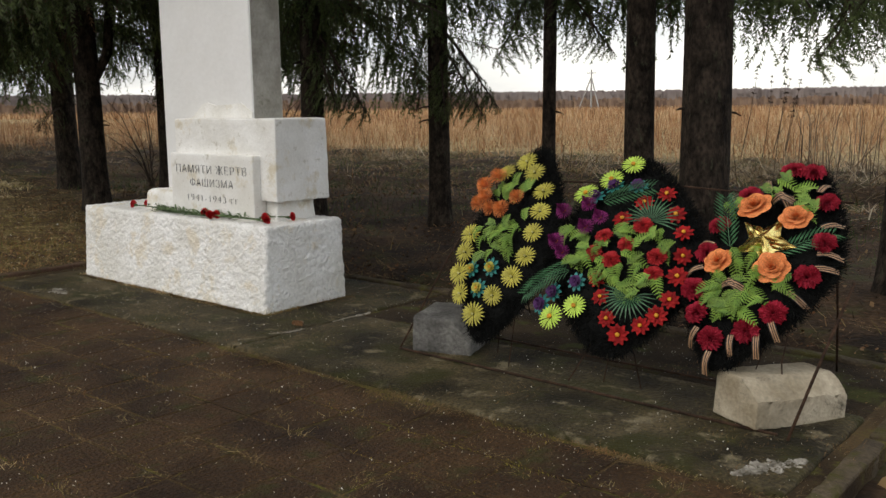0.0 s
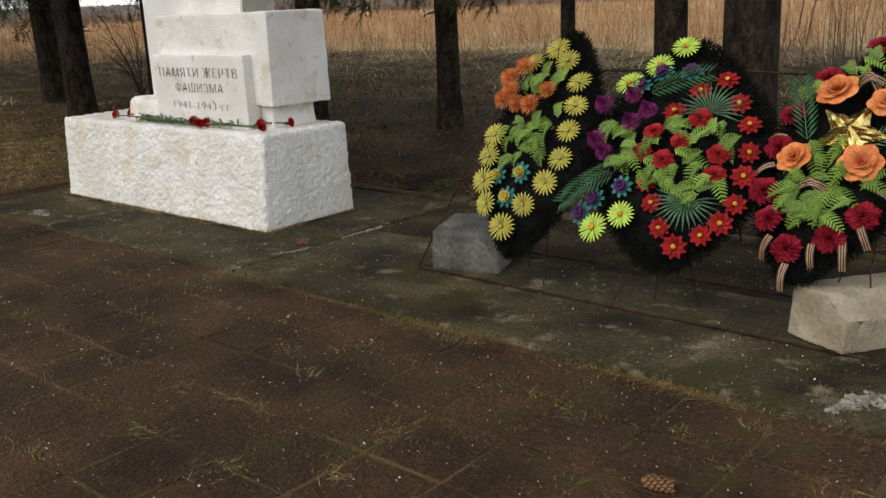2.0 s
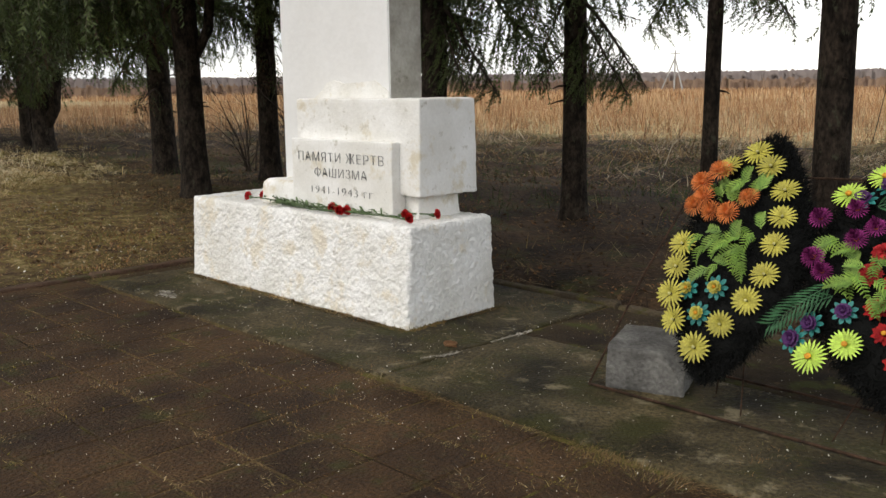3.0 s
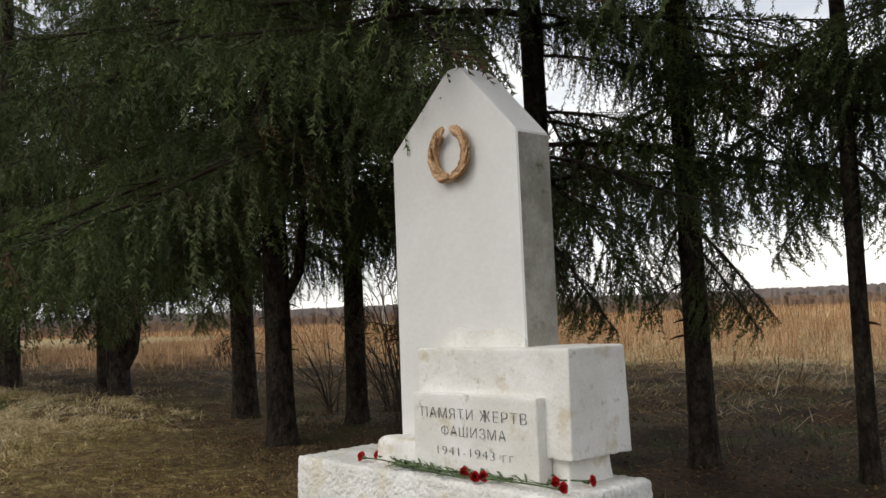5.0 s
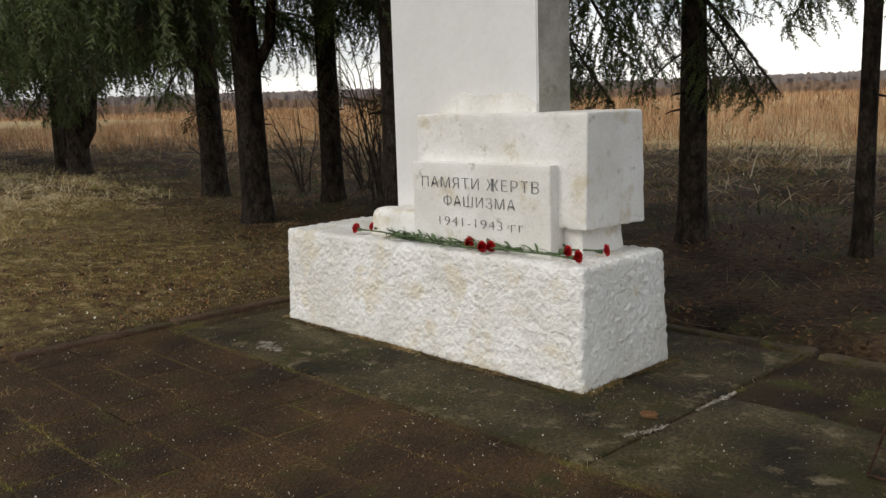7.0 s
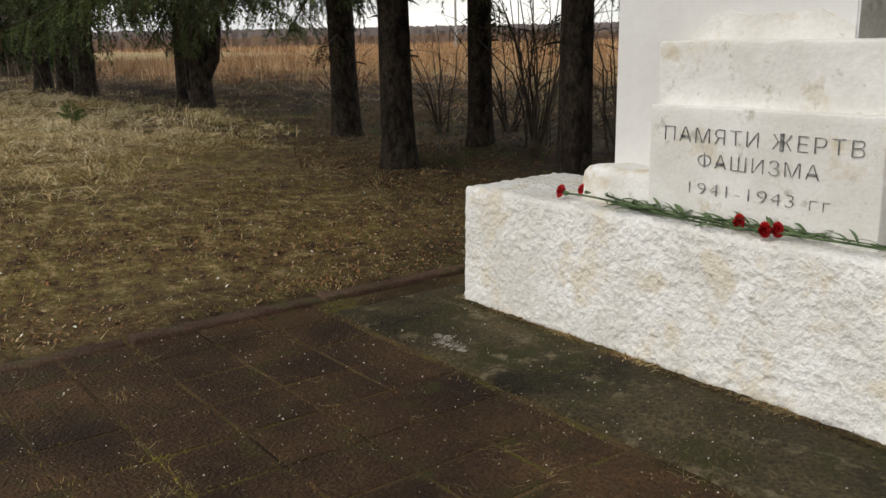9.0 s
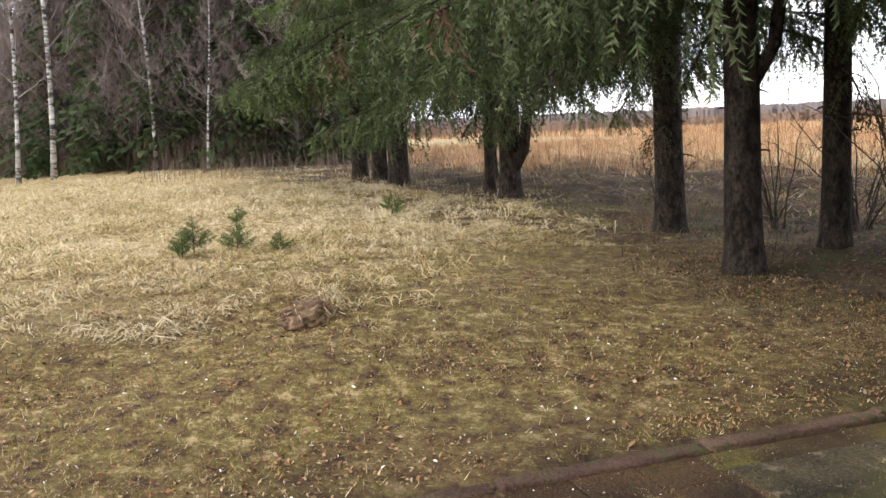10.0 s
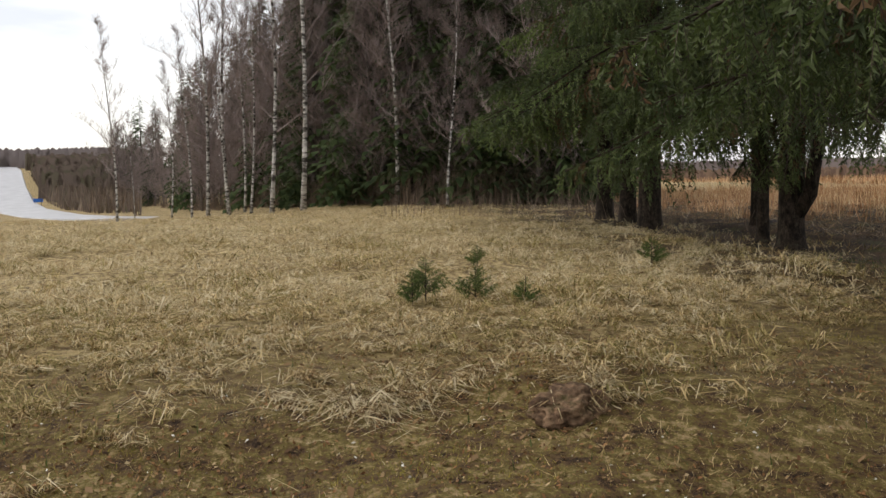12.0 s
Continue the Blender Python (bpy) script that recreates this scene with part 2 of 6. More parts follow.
bark = material("spruce_bark", (0.010, 0.0072, 0.0052), (0.046, 0.034, 0.025), 13.0, 0.95, 1.0, 46, squash=(1, 1, 0.55), speck=((0.062, 0.064, 0.040), 0.37, 14), grit=2.2)
needle = material("spruce_needles", (0.032, 0.053, 0.016), (0.102, 0.138, 0.038), 1.6, 0.65, 0, 9, vary=0.45, through=0.30)
needle_brown = material("dry_needles", (0.07, 0.04, 0.02), (0.12, 0.075, 0.035), 2.0, 0.8, 0, 9, vary=0.2)
twig_bark = material("twig_bark", (0.03, 0.022, 0.016), (0.07, 0.052, 0.04), 8, 0.9, 0)
birch_bark = material("birch_bark", (0.30, 0.285, 0.26), (0.64, 0.62, 0.59), 2, 0.8, 0.3, 20, squash=(0.8, 0.8, 2.6), speck=((0.045, 0.04, 0.035), 0.49, 2.4), grit=0.6)
bare_twigs = material("bare_twigs", (0.15, 0.118, 0.108), (0.32, 0.262, 0.248), 1.5, 0.9, 0, 8, vary=0.2)

# ---- ground: one sheet that reaches the horizon ----
SOUTH, EAST, WEST, NORTH = -3.4, 0.14, -6.03, 4.98


def axis(stops):
    out = []
    for a, b, step in stops:
        out += list(np.arange(a, b, step))
    return out + [stops[-1][1]]


def ground_skin():
    """Soil that gives way to straw-coloured turf on the meadow to the west and in the reed field to the north."""
    m = soil
    n, l = m.node_tree.nodes, m.node_tree.links
    b = n["Principled BSDF"]
    old = b.inputs["Base Color"].links[0].from_socket
    tc, sp = n.new("ShaderNodeTexCoord"), n.new("ShaderNodeSeparateXYZ")
    wob, straw = n.new("ShaderNodeTexNoise"), n.new("ShaderNodeValToRGB")
    wob.inputs["Scale"].default_value, wob.inputs["Detail"].default_value = 0.7, 6
    tex = n.new("ShaderNodeTexNoise")
    tex.inputs["Scale"].default_value, tex.inputs["Detail"].default_value = 11.0, 9
    straw.color_ramp.elements[0].position, straw.color_ramp.elements[0].color = 0.38, (0.11, 0.074, 0.034, 1)
    straw.color_ramp.elements[1].position, straw.color_ramp.elements[1].color = 0.62, (0.48, 0.375, 0.19, 1)
    l.new(tc.outputs["Object"], sp.inputs["Vector"])
    l.new(tc.outputs["Object"], wob.inputs["Vector"])
    l.new(tc.outputs["Object"], tex.inputs["Vector"])
    l.new(tex.outputs["Fac"], straw.inputs["Fac"])

    def ramp(socket, a, b2, shake):
        add, rng = n.new("ShaderNodeMath"), n.new("ShaderNodeMapRange")
        add.operation = "MULTIPLY_ADD"
        add.inputs[1].default_value = shake
        l.new(wob.outputs["Fac"], add.inputs[0])
        l.new(socket, add.inputs[2])
        rng.inputs["From Min"].default_value, rng.inputs["From Max"].default_value = a, b2
        l.new(add.outputs["Value"], rng.inputs["Value"])
        return rng.outputs["Result"]

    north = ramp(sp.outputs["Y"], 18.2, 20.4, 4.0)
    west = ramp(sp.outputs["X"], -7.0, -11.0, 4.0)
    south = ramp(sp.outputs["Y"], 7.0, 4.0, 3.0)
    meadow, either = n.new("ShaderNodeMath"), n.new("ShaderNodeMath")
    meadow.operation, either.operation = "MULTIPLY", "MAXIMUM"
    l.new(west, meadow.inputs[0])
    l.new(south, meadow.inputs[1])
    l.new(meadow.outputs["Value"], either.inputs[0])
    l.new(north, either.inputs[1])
    # mossy lawn between the paving and the meadow
    moss, moss_tex, lawn, under = n.new("ShaderNodeValToRGB"), n.new("ShaderNodeTexNoise"), n.new("ShaderNodeMath"), n.new("ShaderNodeMix")
    moss_tex.inputs["Scale"].default_value, moss_tex.inputs["Detail"].default_value, moss_tex.inputs["Roughness"].default_value = 7.0, 10, 0.84
    l.new(tc.outputs["Object"], moss_tex.inputs["Vector"])
    l.new(moss_tex.outputs["Fac"], moss.inputs["Fac"])
    while len(moss.color_ramp.elements) < 4:
        moss.color_ramp.elements.new(0.5)
    for k, (at, c) in enumerate(((0.40, (0.022, 0.013, 0.007)), (0.47, (0.105, 0.062, 0.030)), (0.53, (0.115, 0.095, 0.022)), (0.61, (0.33, 0.235, 0.125)))):
        moss.color_ramp.elements[k].position, moss.color_ramp.elements[k].color = at, (*c, 1)
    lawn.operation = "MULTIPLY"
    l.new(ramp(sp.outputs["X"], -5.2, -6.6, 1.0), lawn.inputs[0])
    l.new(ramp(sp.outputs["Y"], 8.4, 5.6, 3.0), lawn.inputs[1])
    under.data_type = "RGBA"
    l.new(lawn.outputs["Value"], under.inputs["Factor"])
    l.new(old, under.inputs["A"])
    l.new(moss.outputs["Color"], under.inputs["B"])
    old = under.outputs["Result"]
    mix = n.new("ShaderNodeMix")
    mix.data_type = "RGBA"
    l.new(either.outputs["Value"], mix.inputs["Factor"])
    l.new(old, mix.inputs["A"])
    l.new(straw.outputs["Color"], mix.inputs["B"])
    l.new(mix.outputs["Result"], b.inputs["Base Color"])
    return m


def build_ground():
    xs = axis([(-2400, -400, 400), (-400, -104, 9.25), (-104, -40, 4), (-40, -14, 1.0), (-14, 4, 0.25), (4, 30, 2), (30, 110, 20), (110, 400, 58), (400, 2400, 400)])
    ys = axis([(-1500, -300, 300), (-300, -132, 56), (-132, -6, 6), (-6, 17, 0.25), (17, 30, 1.0), (30, 90, 6), (90, 500, 82), (500, 2500, 400)])
    bm = bmesh.new()
    grid = [[bm.verts.new((x, y, ground_height(x, y))) for y in ys] for x in xs]
    for i in range(len(xs) - 1):
        for j in range(len(ys) - 1):
            cx, cy = (xs[i] + xs[i + 1]) / 2, (ys[j] + ys[j + 1]) / 2
            if WEST < cx < EAST and SOUTH < cy < NORTH:
                for a, b in ((i, j), (i + 1, j), (i, j + 1), (i + 1, j + 1)):
                    grid[a][b].co.z = -0.07
            bm.faces.new([grid[i][j], grid[i + 1][j], grid[i + 1][j + 1], grid[i][j + 1]])
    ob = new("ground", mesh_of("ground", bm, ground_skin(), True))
    tagged(ob, "bare soil with moss, needles and dead leaves round the paving", "ground", kind="structure")


build_ground()

# ---- monument ----
def text_mesh(body, size, width, mat, depth=0.0015):
    cu = bpy.data.curves.new("line", "FONT")
    cu.body, cu.size, cu.extrude, cu.align_x, cu.align_y = body, size, depth, "CENTER", "CENTER"
    cu.offset, cu.space_character = -0.0021, 1.12
    tmp = new("line", cu)
    bpy.context.view_layer.update()
    me = bpy.data.meshes.new_from_object(tmp.evaluated_get(bpy.context.evaluated_depsgraph_get()))
    bpy.data.objects.remove(tmp)
    xs = [v.co.x for v in me.vertices]
    k = width / (max(xs) - min(xs))
    for v in me.vertices:
        v.co.x *= k
        w = noise.noise(Vector((v.co.x * 25, v.co.y * 25, len(body)))) * 0.0022
        v.co.x, v.co.y = v.co.x + w, v.co.y + w
    me.materials.clear()
    me.materials.append(mat)
    return me


def pieces_of(me, mat):
    """Splits a line of lettering into one mesh for each letter, by gaps along x."""
    bm = bmesh.new()
    bm.from_mesh(me)
    seen, groups = set(), []
    for v in bm.verts:
        if v in seen:
            continue
        todo, island = [v], []
        seen.add(v)
        while todo:
            u = todo.pop()
            island.append(u)
            for e in u.link_edges:
                w = e.other_vert(u)
                if w not in seen:
                    seen.add(w)
                    todo.append(w)
        groups.append(island)
    groups.sort(key=lambda g: min(v.co.x for v in g))
    out = []
    for g in groups:
        index = {v: i for i, v in enumerate(g)}
        faces = {f for v in g for f in v.link_faces}
        piece = bpy.data.meshes.new("letter")
        piece.from_pydata([v.co[:] for v in g], [], [[index[v] for v in f.verts] for f in faces])
        piece.materials.append(mat)
        out.append(piece)
    bm.free()
    return out


MON = (-4.56, 4.2, 0.0)


def build_monument():
    ob = thing("monument", pose(*MON), "whitewashed concrete war memorial with gabled stele on a rough block", "monument")
    ox, oy = MON[0], MON[1]
    base = rough_box(-5.705 - ox, -3.455 - ox, 3.862 - oy, 4.515 - oy, -0.02, 0.552, 0.0135, 0.022, 0.0085, 27, 0, 0.6)
    for v in base.verts:
        # the foot is pushed out to the front and the east
        f = (0.552 - v.co.z) / 0.552
        s, w = (v.co.x + ox + 5.705) / 2.25, (v.co.y + oy - 3.862) / 0.653
        v.co.x += f * (0.075 + (0.050 - 0.075) * s)
        v.co.y += f * (-0.075 + (-0.030 + 0.075) * w)
    part("base_block", base, limewash, ob, "rough-cast limewashed base block", True)
    part("ledge", rough_box(-5.085 - ox, -4.66 - ox, 4.03 - oy, 4.45 - oy, 0.53, 0.70, 0.025, 0.035, 0.009, 9, 0.02, 0.3, seed=4), whitewash, ob, smooth=True)
    part("pedestal", rough_box(-4.70 - ox, -3.645 - ox, 4.105 - oy, 4.43 - oy, 0.53, 0.70, 0.03, 0.012, 0.005, 9, 0.012, 0.3, seed=2), whitewash, ob, smooth=True)
    block = rough_box(-4.705 - ox, -3.57 - ox, 4.06 - oy, 4.497 - oy, 0.682, 1.222, 0.016, 0.010, 0.0045, 9, 0, 0.5, seed=9)
    for v in block.verts:
        # chipped arrises, and a lower edge that runs out towards the back
        f = (1.222 - v.co.z) / 0.54
        w = (v.co.y + oy - 4.06) / 0.437
        v.co.x += 0.03 * f * (w - 0.45) * max(0.0, min(1.0, (v.co.x + ox + 4.2) / 0.6))
        if f > 0.93:
            v.co.z += 0.016 * max(0.0, noise.noise(Vector((v.co.x * 17, v.co.y * 17, 5.0)))) + 0.008 * noise.noise(Vector((v.co.x * 45, v.co.y * 45, 8.0)))
    part("upper_block", block, whitewash, ob, smooth=True)
    plate = part("inscription_plate", rough_box(-4.685 - ox, -3.742 - ox, 4.0 - oy, 4.10 - oy, 0.54, 0.982, 0.018, 0.007, 0.0035, 10, 0, 0.5, seed=12), whitewash, ob, smooth=True)
    for body, size, width, cx, cz in (("ПАМЯТИ ЖЕРТВ", 0.080, 0.80, -4.21, 0.872), ("ФАШИЗМА", 0.076, 0.49, -4.205, 0.780), ("1941-1943 гг", 0.068, 0.575, -4.205, 0.674)):
        for piece in pieces_of(text_mesh(body, size, width, letter_paint), letter_paint):
            line = part("letter", piece, None, plate)
            line.matrix_basis = pose(cx - ox, 3.9965 - oy, cz, 90)
    # stele: gabled slab with a narrow blunt top
    x0, x1, xm, y0, y1, sh, top = -5.055 - ox, -3.985 - ox, -4.472 - ox, 4.215 - oy, 4.475 - oy, 2.412, 2.832
    bm = bmesh.new()
    out_line = [(x0 - 0.012, 0.54), (x1, 0.54), (x1, sh - 0.03), (xm + 0.10, top - 0.045), (xm + 0.05, top), (xm - 0.05, top), (xm - 0.09, top - 0.04), (x0, sh)]
    front = [bm.verts.new((x, y0, z)) for x, z in out_line]
    back = [bm.verts.new((x, y1, z)) for x, z in out_line]
    bm.faces.new(front)
    bm.faces.new(back[::-1])
    for a in range(len(front)):
        b = (a + 1) % len(front)
        face = bm.faces.new([front[b], front[a], back[a], back[b]])
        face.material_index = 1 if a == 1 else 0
    bmesh.ops.bevel(bm, geom=list(bm.edges), offset=0.007, segments=2, affect="EDGES")
    bmesh.ops.recalc_face_normals(bm, faces=bm.faces)
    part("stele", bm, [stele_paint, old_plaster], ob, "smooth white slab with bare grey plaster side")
    # patch of thick paint where the stele meets the block
    bm = bmesh.new()
    pts = [(-4.72, 1.215), (-3.99, 1.215), (-3.99, 1.262), (-4.06, 1.30), (-4.11, 1.327), (-4.24, 1.318), (-4.40, 1.312), (-4.50, 1.335), (-4.57, 1.318), (-4.64, 1.262)]
    f0 = [bm.verts.new((x - ox, y0 - 0.006, z)) for x, z in pts]
    f1 = [bm.verts.new((x - ox, y0 + 0.004, z)) for x, z in pts]
    bm.faces.new(f0)
    for a in range(len(pts)):
        bm.faces.new([f0[a], f1[a], f1[(a + 1) % len(pts)], f0[(a + 1) % len(pts)]])
    bmesh.ops.recalc_face_normals(bm, faces=bm.faces)
    part("mortar_patch", bm, whitewash, ob, "yellowish mortar patch at the foot of the stele")
    # laurel wreath: overlapping leaves round an open ring
    ring = bmesh.new()
    tube(ring, [(0.135 * math.sin(a), -0.012, 0.138 * -math.cos(a)) for a in (math.radians(-146 + 292 * k / 40) for k in range(41))], [0.020] * 41, 6)
    laurel = part("laurel_wreath", ring, gilt, ob, "faded gilt laurel wreath fixed to the stele")
    laurel.matrix_basis = pose(-4.486 - ox, y0 - 0.012, 2.33)
    rnd = random.Random(5)
    leaf = leaf_blade(0.092, 0.040, 0.012)
    leaf_me = mesh_of("laurel_leaf", leaf, gilt)
    for side in (-1, 1):
        for k in range(15):
            a = math.radians(4 + 131 * k / 14) * side
            for w in (-1, 0, 1):
                lf = part("leaf", leaf_me, None, laurel)
                r = 1 + 0.17 * w
                p = Vector((0.135 * r * math.sin(a), -0.028 - 0.010 * (w == 0), -0.138 * r * math.cos(a)))
                tang = Vector((math.cos(a) * side, 0, math.sin(a) * side)).normalized()
                ang = math.degrees(math.atan2(tang.z, tang.x)) + 22 * w * side + rnd.uniform(-8, 8)
                lf.matrix_basis = Matrix.Translation(p) @ pose(0, 0, 0, 0, -ang, 0) @ pose(0, 0, 0, 90 + rnd.uniform(-25, 25), 0, 0)


def leaf_blade(length, width, sag):
    """A pointed leaf along +x, lying in the xy plane, folded at its midrib."""
    bm = bmesh.new()
    mid, lft, rgt = [], [], []
    for i in range(6):
        s = i / 5
        w = width / 2 * math.sin(math.pi * min(1, s * 0.92 + 0.06)) ** 0.8
        z = sag * math.sin(math.pi * s)
        mid.append(bm.verts.new((length * s, 0, z)))
        lft.append(bm.verts.new((length * s, w, z + w * 0.25)))
        rgt.append(bm.verts.new((length * s, -w, z + w * 0.25)))
    for i in range(5):
        bm.faces.new([mid[i], mid[i + 1], lft[i + 1], lft[i]])
        bm.faces.new([mid[i + 1], mid[i], rgt[i], rgt[i + 1]])
    return bm


build_monument()


# ---- paving, pads and kerbs ----
def slab(name, x0, x1, y0, y1, z0, z1, mat, label, seed=0.0, amp=0.006):
    ob = new(name, mesh_of(name, rough_box(x0, x1, y0, y1, z0, z1, 0.07, 0.015, amp, 6, 0, 0.4, seed), mat, True))
    return tagged(ob, label, "paving", kind="structure")


bed = bmesh.new()
box(bed, WEST - 0.03, EAST + 0.02, SOUTH, NORTH - 0.03, -0.06, 0.0015)
tagged(new("paving_bed", mesh_of("paving_bed", bed, joint_soil)), "mossy soil between the paving tiles", "paving", kind="structure")
slab("pad_1", -5.86, -2.95, 3.20, NORTH - 0.03, -0.05, 0.014, old_concrete, "damp mossy concrete pad under the memorial", 1)
slab("pad_2", -2.93, 0.02, 3.20, 4.15, -0.05, 0.02, old_concrete, "damp mossy concrete strip under the wreath stand", 5)
slab("pad_3", -2.93, 0.02, 4.16, NORTH - 0.03, -0.05, 0.006, soil_strip, "dark wet soil strip behind the wreath stand", 8)


def build_kerbs():
    rnd = random.Random(3)
    runs = [((WEST - 0.05, SOUTH), (WEST - 0.05, 4.2)), ((-5.95, NORTH + 0.02), (EAST, NORTH + 0.02)), ((EAST - 0.015, NORTH), (EAST - 0.015, SOUTH))]
    for (ax, ay), (bx, by) in runs:
        length = math.hypot(bx - ax, by - ay)
        count = max(1, round(length / 1.0))
        west = ax == bx and ax < -5
        for k in range(count):
            s, e = (k + 0.012) / count, (k + 0.988) / count
            w, h = (0.048 if west else 0.04), (0.022 if west else 0.024) + rnd.uniform(-0.009, 0.009)
            x0, x1 = sorted((ax + (bx - ax) * s, ax + (bx - ax) * e))
            y0, y1 = sorted((ay + (by - ay) * s, ay + (by - ay) * e))
            if ax == bx:
                x0, x1 = ax - w, ax + w
            else:
                y0, y1 = ay - w, ay + w
            cx, cy = (x0 + x1) / 2, (y0 + y1) / 2
            ob = new("kerb", mesh_of("kerb", rough_box(x0 - cx, x1 - cx, y0 - cy, y1 - cy, -0.2, h, 0.05, 0.016, 0.009, 9, 0, 0.5, rnd.uniform(0, 50)), kerb_red if west else kerb_stone, True))
            ob.matrix_basis = pose(cx + rnd.uniform(-0.008, 0.008), cy + rnd.uniform(-0.008, 0.008), 0, 0, 0, rnd.uniform(-0.5, 0.5))
            tagged(ob, "weathered concrete kerb stone with moss", "kerb", "kerb stones round the paving", "structure")
    # corner stone, slanting across
    ob = new("kerb", mesh_of("kerb", rough_box(-0.42, 0.42, -0.04, 0.04, -0.12, 0.035, 0.05, 0.016, 0.009, 9, 0, 0.4, 77), kerb_red, True))
    ob.matrix_basis = pose(-5.98, 4.58, 0, 0, 0, 70)
    tagged(ob, "weathered concrete kerb stone with moss", "kerb", "kerb stones round the paving", "structure")


build_kerbs()


def mortar(x, y, turn, sx, sy, sz, z, seed, label):
    """A crust of broken mortar: a thin smear with crumbs of all sizes on it, thinning out at both ends."""
    rnd = random.Random(seed)
    bm = bmesh.new()
    for k in range(int(900 * sx)):
        u = rnd.uniform(-1, 1)
        size = rnd.uniform(0.25, 1.0) ** 2 * sz * 0.9 + 0.002
        p = Vector((u * sx / 2, rnd.gauss(0, 0.22) * sy * (1.15 - u * u) + 0.3 * sy * noise.noise(Vector((u * 3, seed, 0))), size * 0.25))
        made = bmesh.ops.create_cube(bm, size=size * 1.5)
        stretch = Vector((rnd.uniform(0.7, 1.6), rnd.uniform(0.7, 1.3), rnd.uniform(0.35, 0.7)))
        spin = Euler((rnd.uniform(-0.4, 0.4), rnd.uniform(-0.4, 0.4), rnd.uniform(0, 6.28))).to_matrix()
        for v in made["verts"]:
            q = v.co * rnd.uniform(0.6, 1.25)
            v.co = p + spin @ Vector((q.x * stretch.x, q.y * stretch.y, q.z * stretch.z))
    ob = new("mortar_lump", mesh_of("mortar_lump", bm, pale_mortar))
    ob.matrix_basis = pose(x, y, z, 0, 0, turn)
    tagged(ob, label, "mortar")


mortar(-0.09, 3.39, 60, 0.32, 0.085, 0.013, 0.018, 4, "broken whitish mortar at the corner of the concrete strip")


mortar(-2.925, 4.08, 88, 0.30, 0.03, 0.006, 0.014, 9, "pale mortar smear along a joint of the concrete pads")
mortar(-2.95, 3.62, 72, 0.26, 0.03, 0.005, 0.014, 15, "pale mortar smear along a joint of the concrete pads")
mortar(-5.16, 3.34, -8, 0.26, 0.10, 0.006, 0.014, 21, "pale broken mortar patch on the concrete pad")


# ---- spruces ----
def spruce_branch(seed, length, twigs, step, blade, dry=0.0, hang=1.0, fat=0.46):
    """A drooping spruce bough along +x: a bent limb, side shoots and hanging shoots, all set with needles. Returns a mesh."""
    rnd = np.random.RandomState(seed)
    V, F, M = [], [], []

    def stick(a, b, ra, rb):
        d = b - a
        side = np.cross(d, (0.3, 0.2, 0.93))
        side /= np.linalg.norm(side) + 1e-9
        up = np.cross(side, d)
        up /= np.linalg.norm(up) + 1e-9
        base = len(V)
        for p, r in ((a, ra), (b, rb)):
            for k in range(3):
                c = 2.094 * k
                V.append(p + r * (math.cos(c) * side + math.sin(c) * up))
        for k in range(3 if ra > 0.0045 else 1):
            n = (k + 1) % 3
            F.append((base + k, base + n, base + 3 + n))
            F.append((base + k, base + 3 + n, base + 3 + k))
            M.extend((0, 0))

    def needles(a, b, dense, long, brown):
        d = b - a
        span = np.linalg.norm(d)
        d = d / (span + 1e-9)
        for i in range(max(2, int(span / dense))):
            p = a + d * span * (i + rnd.rand()) / max(2, int(span / dense))
            for s in (-1, 1):
                w = rnd.normal(size=3)
                w -= d * (w @ d)
                w /= np.linalg.norm(w) + 1e-9
                tip = p + (d * 0.75 + w * 0.8) * long * rnd.uniform(0.7, 1.2)
                q = d * dense * fat
                base = len(V)
                V.extend((p - q, p + q, tip))
                F.append((base, base + 1, base + 2))
                M.append(brown)

    n = 9
    droop = rnd.uniform(0.22, 0.42)
    bend = rnd.uniform(-0.12, 0.12)
    limb = [np.array((length * s, length * bend * s * s, length * (0.02 * s - droop * s ** 1.6 + 0.16 * max(0, s - 0.7)))) for s in np.linspace(0, 1, n)]
    for i in range(n - 1):
        stick(limb[i], limb[i + 1], 0.022 * (1 - i / n) + 0.003, 0.022 * (1 - (i + 1) / n) + 0.003)
    for k in range(twigs):
        s = 0.12 + 0.88 * (k + rnd.rand()) / twigs
        i = min(n - 2, int(s * (n - 1)))
        root = limb[i] + (limb[i + 1] - limb[i]) * (s * (n - 1) - i)
        side = 1 if k % 2 else -1
        size = length * (0.10 + 0.26 * math.sin(math.pi * min(1, 0.18 + 0.8 * s)) ** 1.2) * rnd.uniform(0.6, 1.15)
        aim = np.array((0.55 + 0.3 * rnd.rand(), side * rnd.uniform(0.35, 1.0), -0.15 - 0.35 * rnd.rand()))
        aim /= np.linalg.norm(aim)
        brown = 2 if rnd.rand() < dry else 1
        mid = root + aim * size * 0.55
        tip = mid + (aim * 0.6 + np.array((0, 0, -0.75))) * size * 0.5
        stick(root, mid, 0.006, 0.004)
        stick(mid, tip, 0.004, 0.002)
        needles(root + (mid - root) * 0.15, mid, step, blade, brown)
        needles(mid, tip, step, blade, brown)
        for j in (1, 2, 3):
            a = root + (mid - root) * rnd.uniform(0.2, 1.0)
            drop = np.array((rnd.normal() * 0.25, rnd.normal() * 0.25, -1.0)) * size * rnd.uniform(0.45, 1.0) * hang
            if j == 3:
                drop = np.array((0.6, side * rnd.uniform(-0.3, 0.7), -0.35)) * size * 0.6
            needles(a, a + drop, step, blade, brown)
            stick(a, a + drop, 0.003, 0.0015)
    return soup("bough", np.array(V), F, [twig_bark, needle, needle_brown], M)


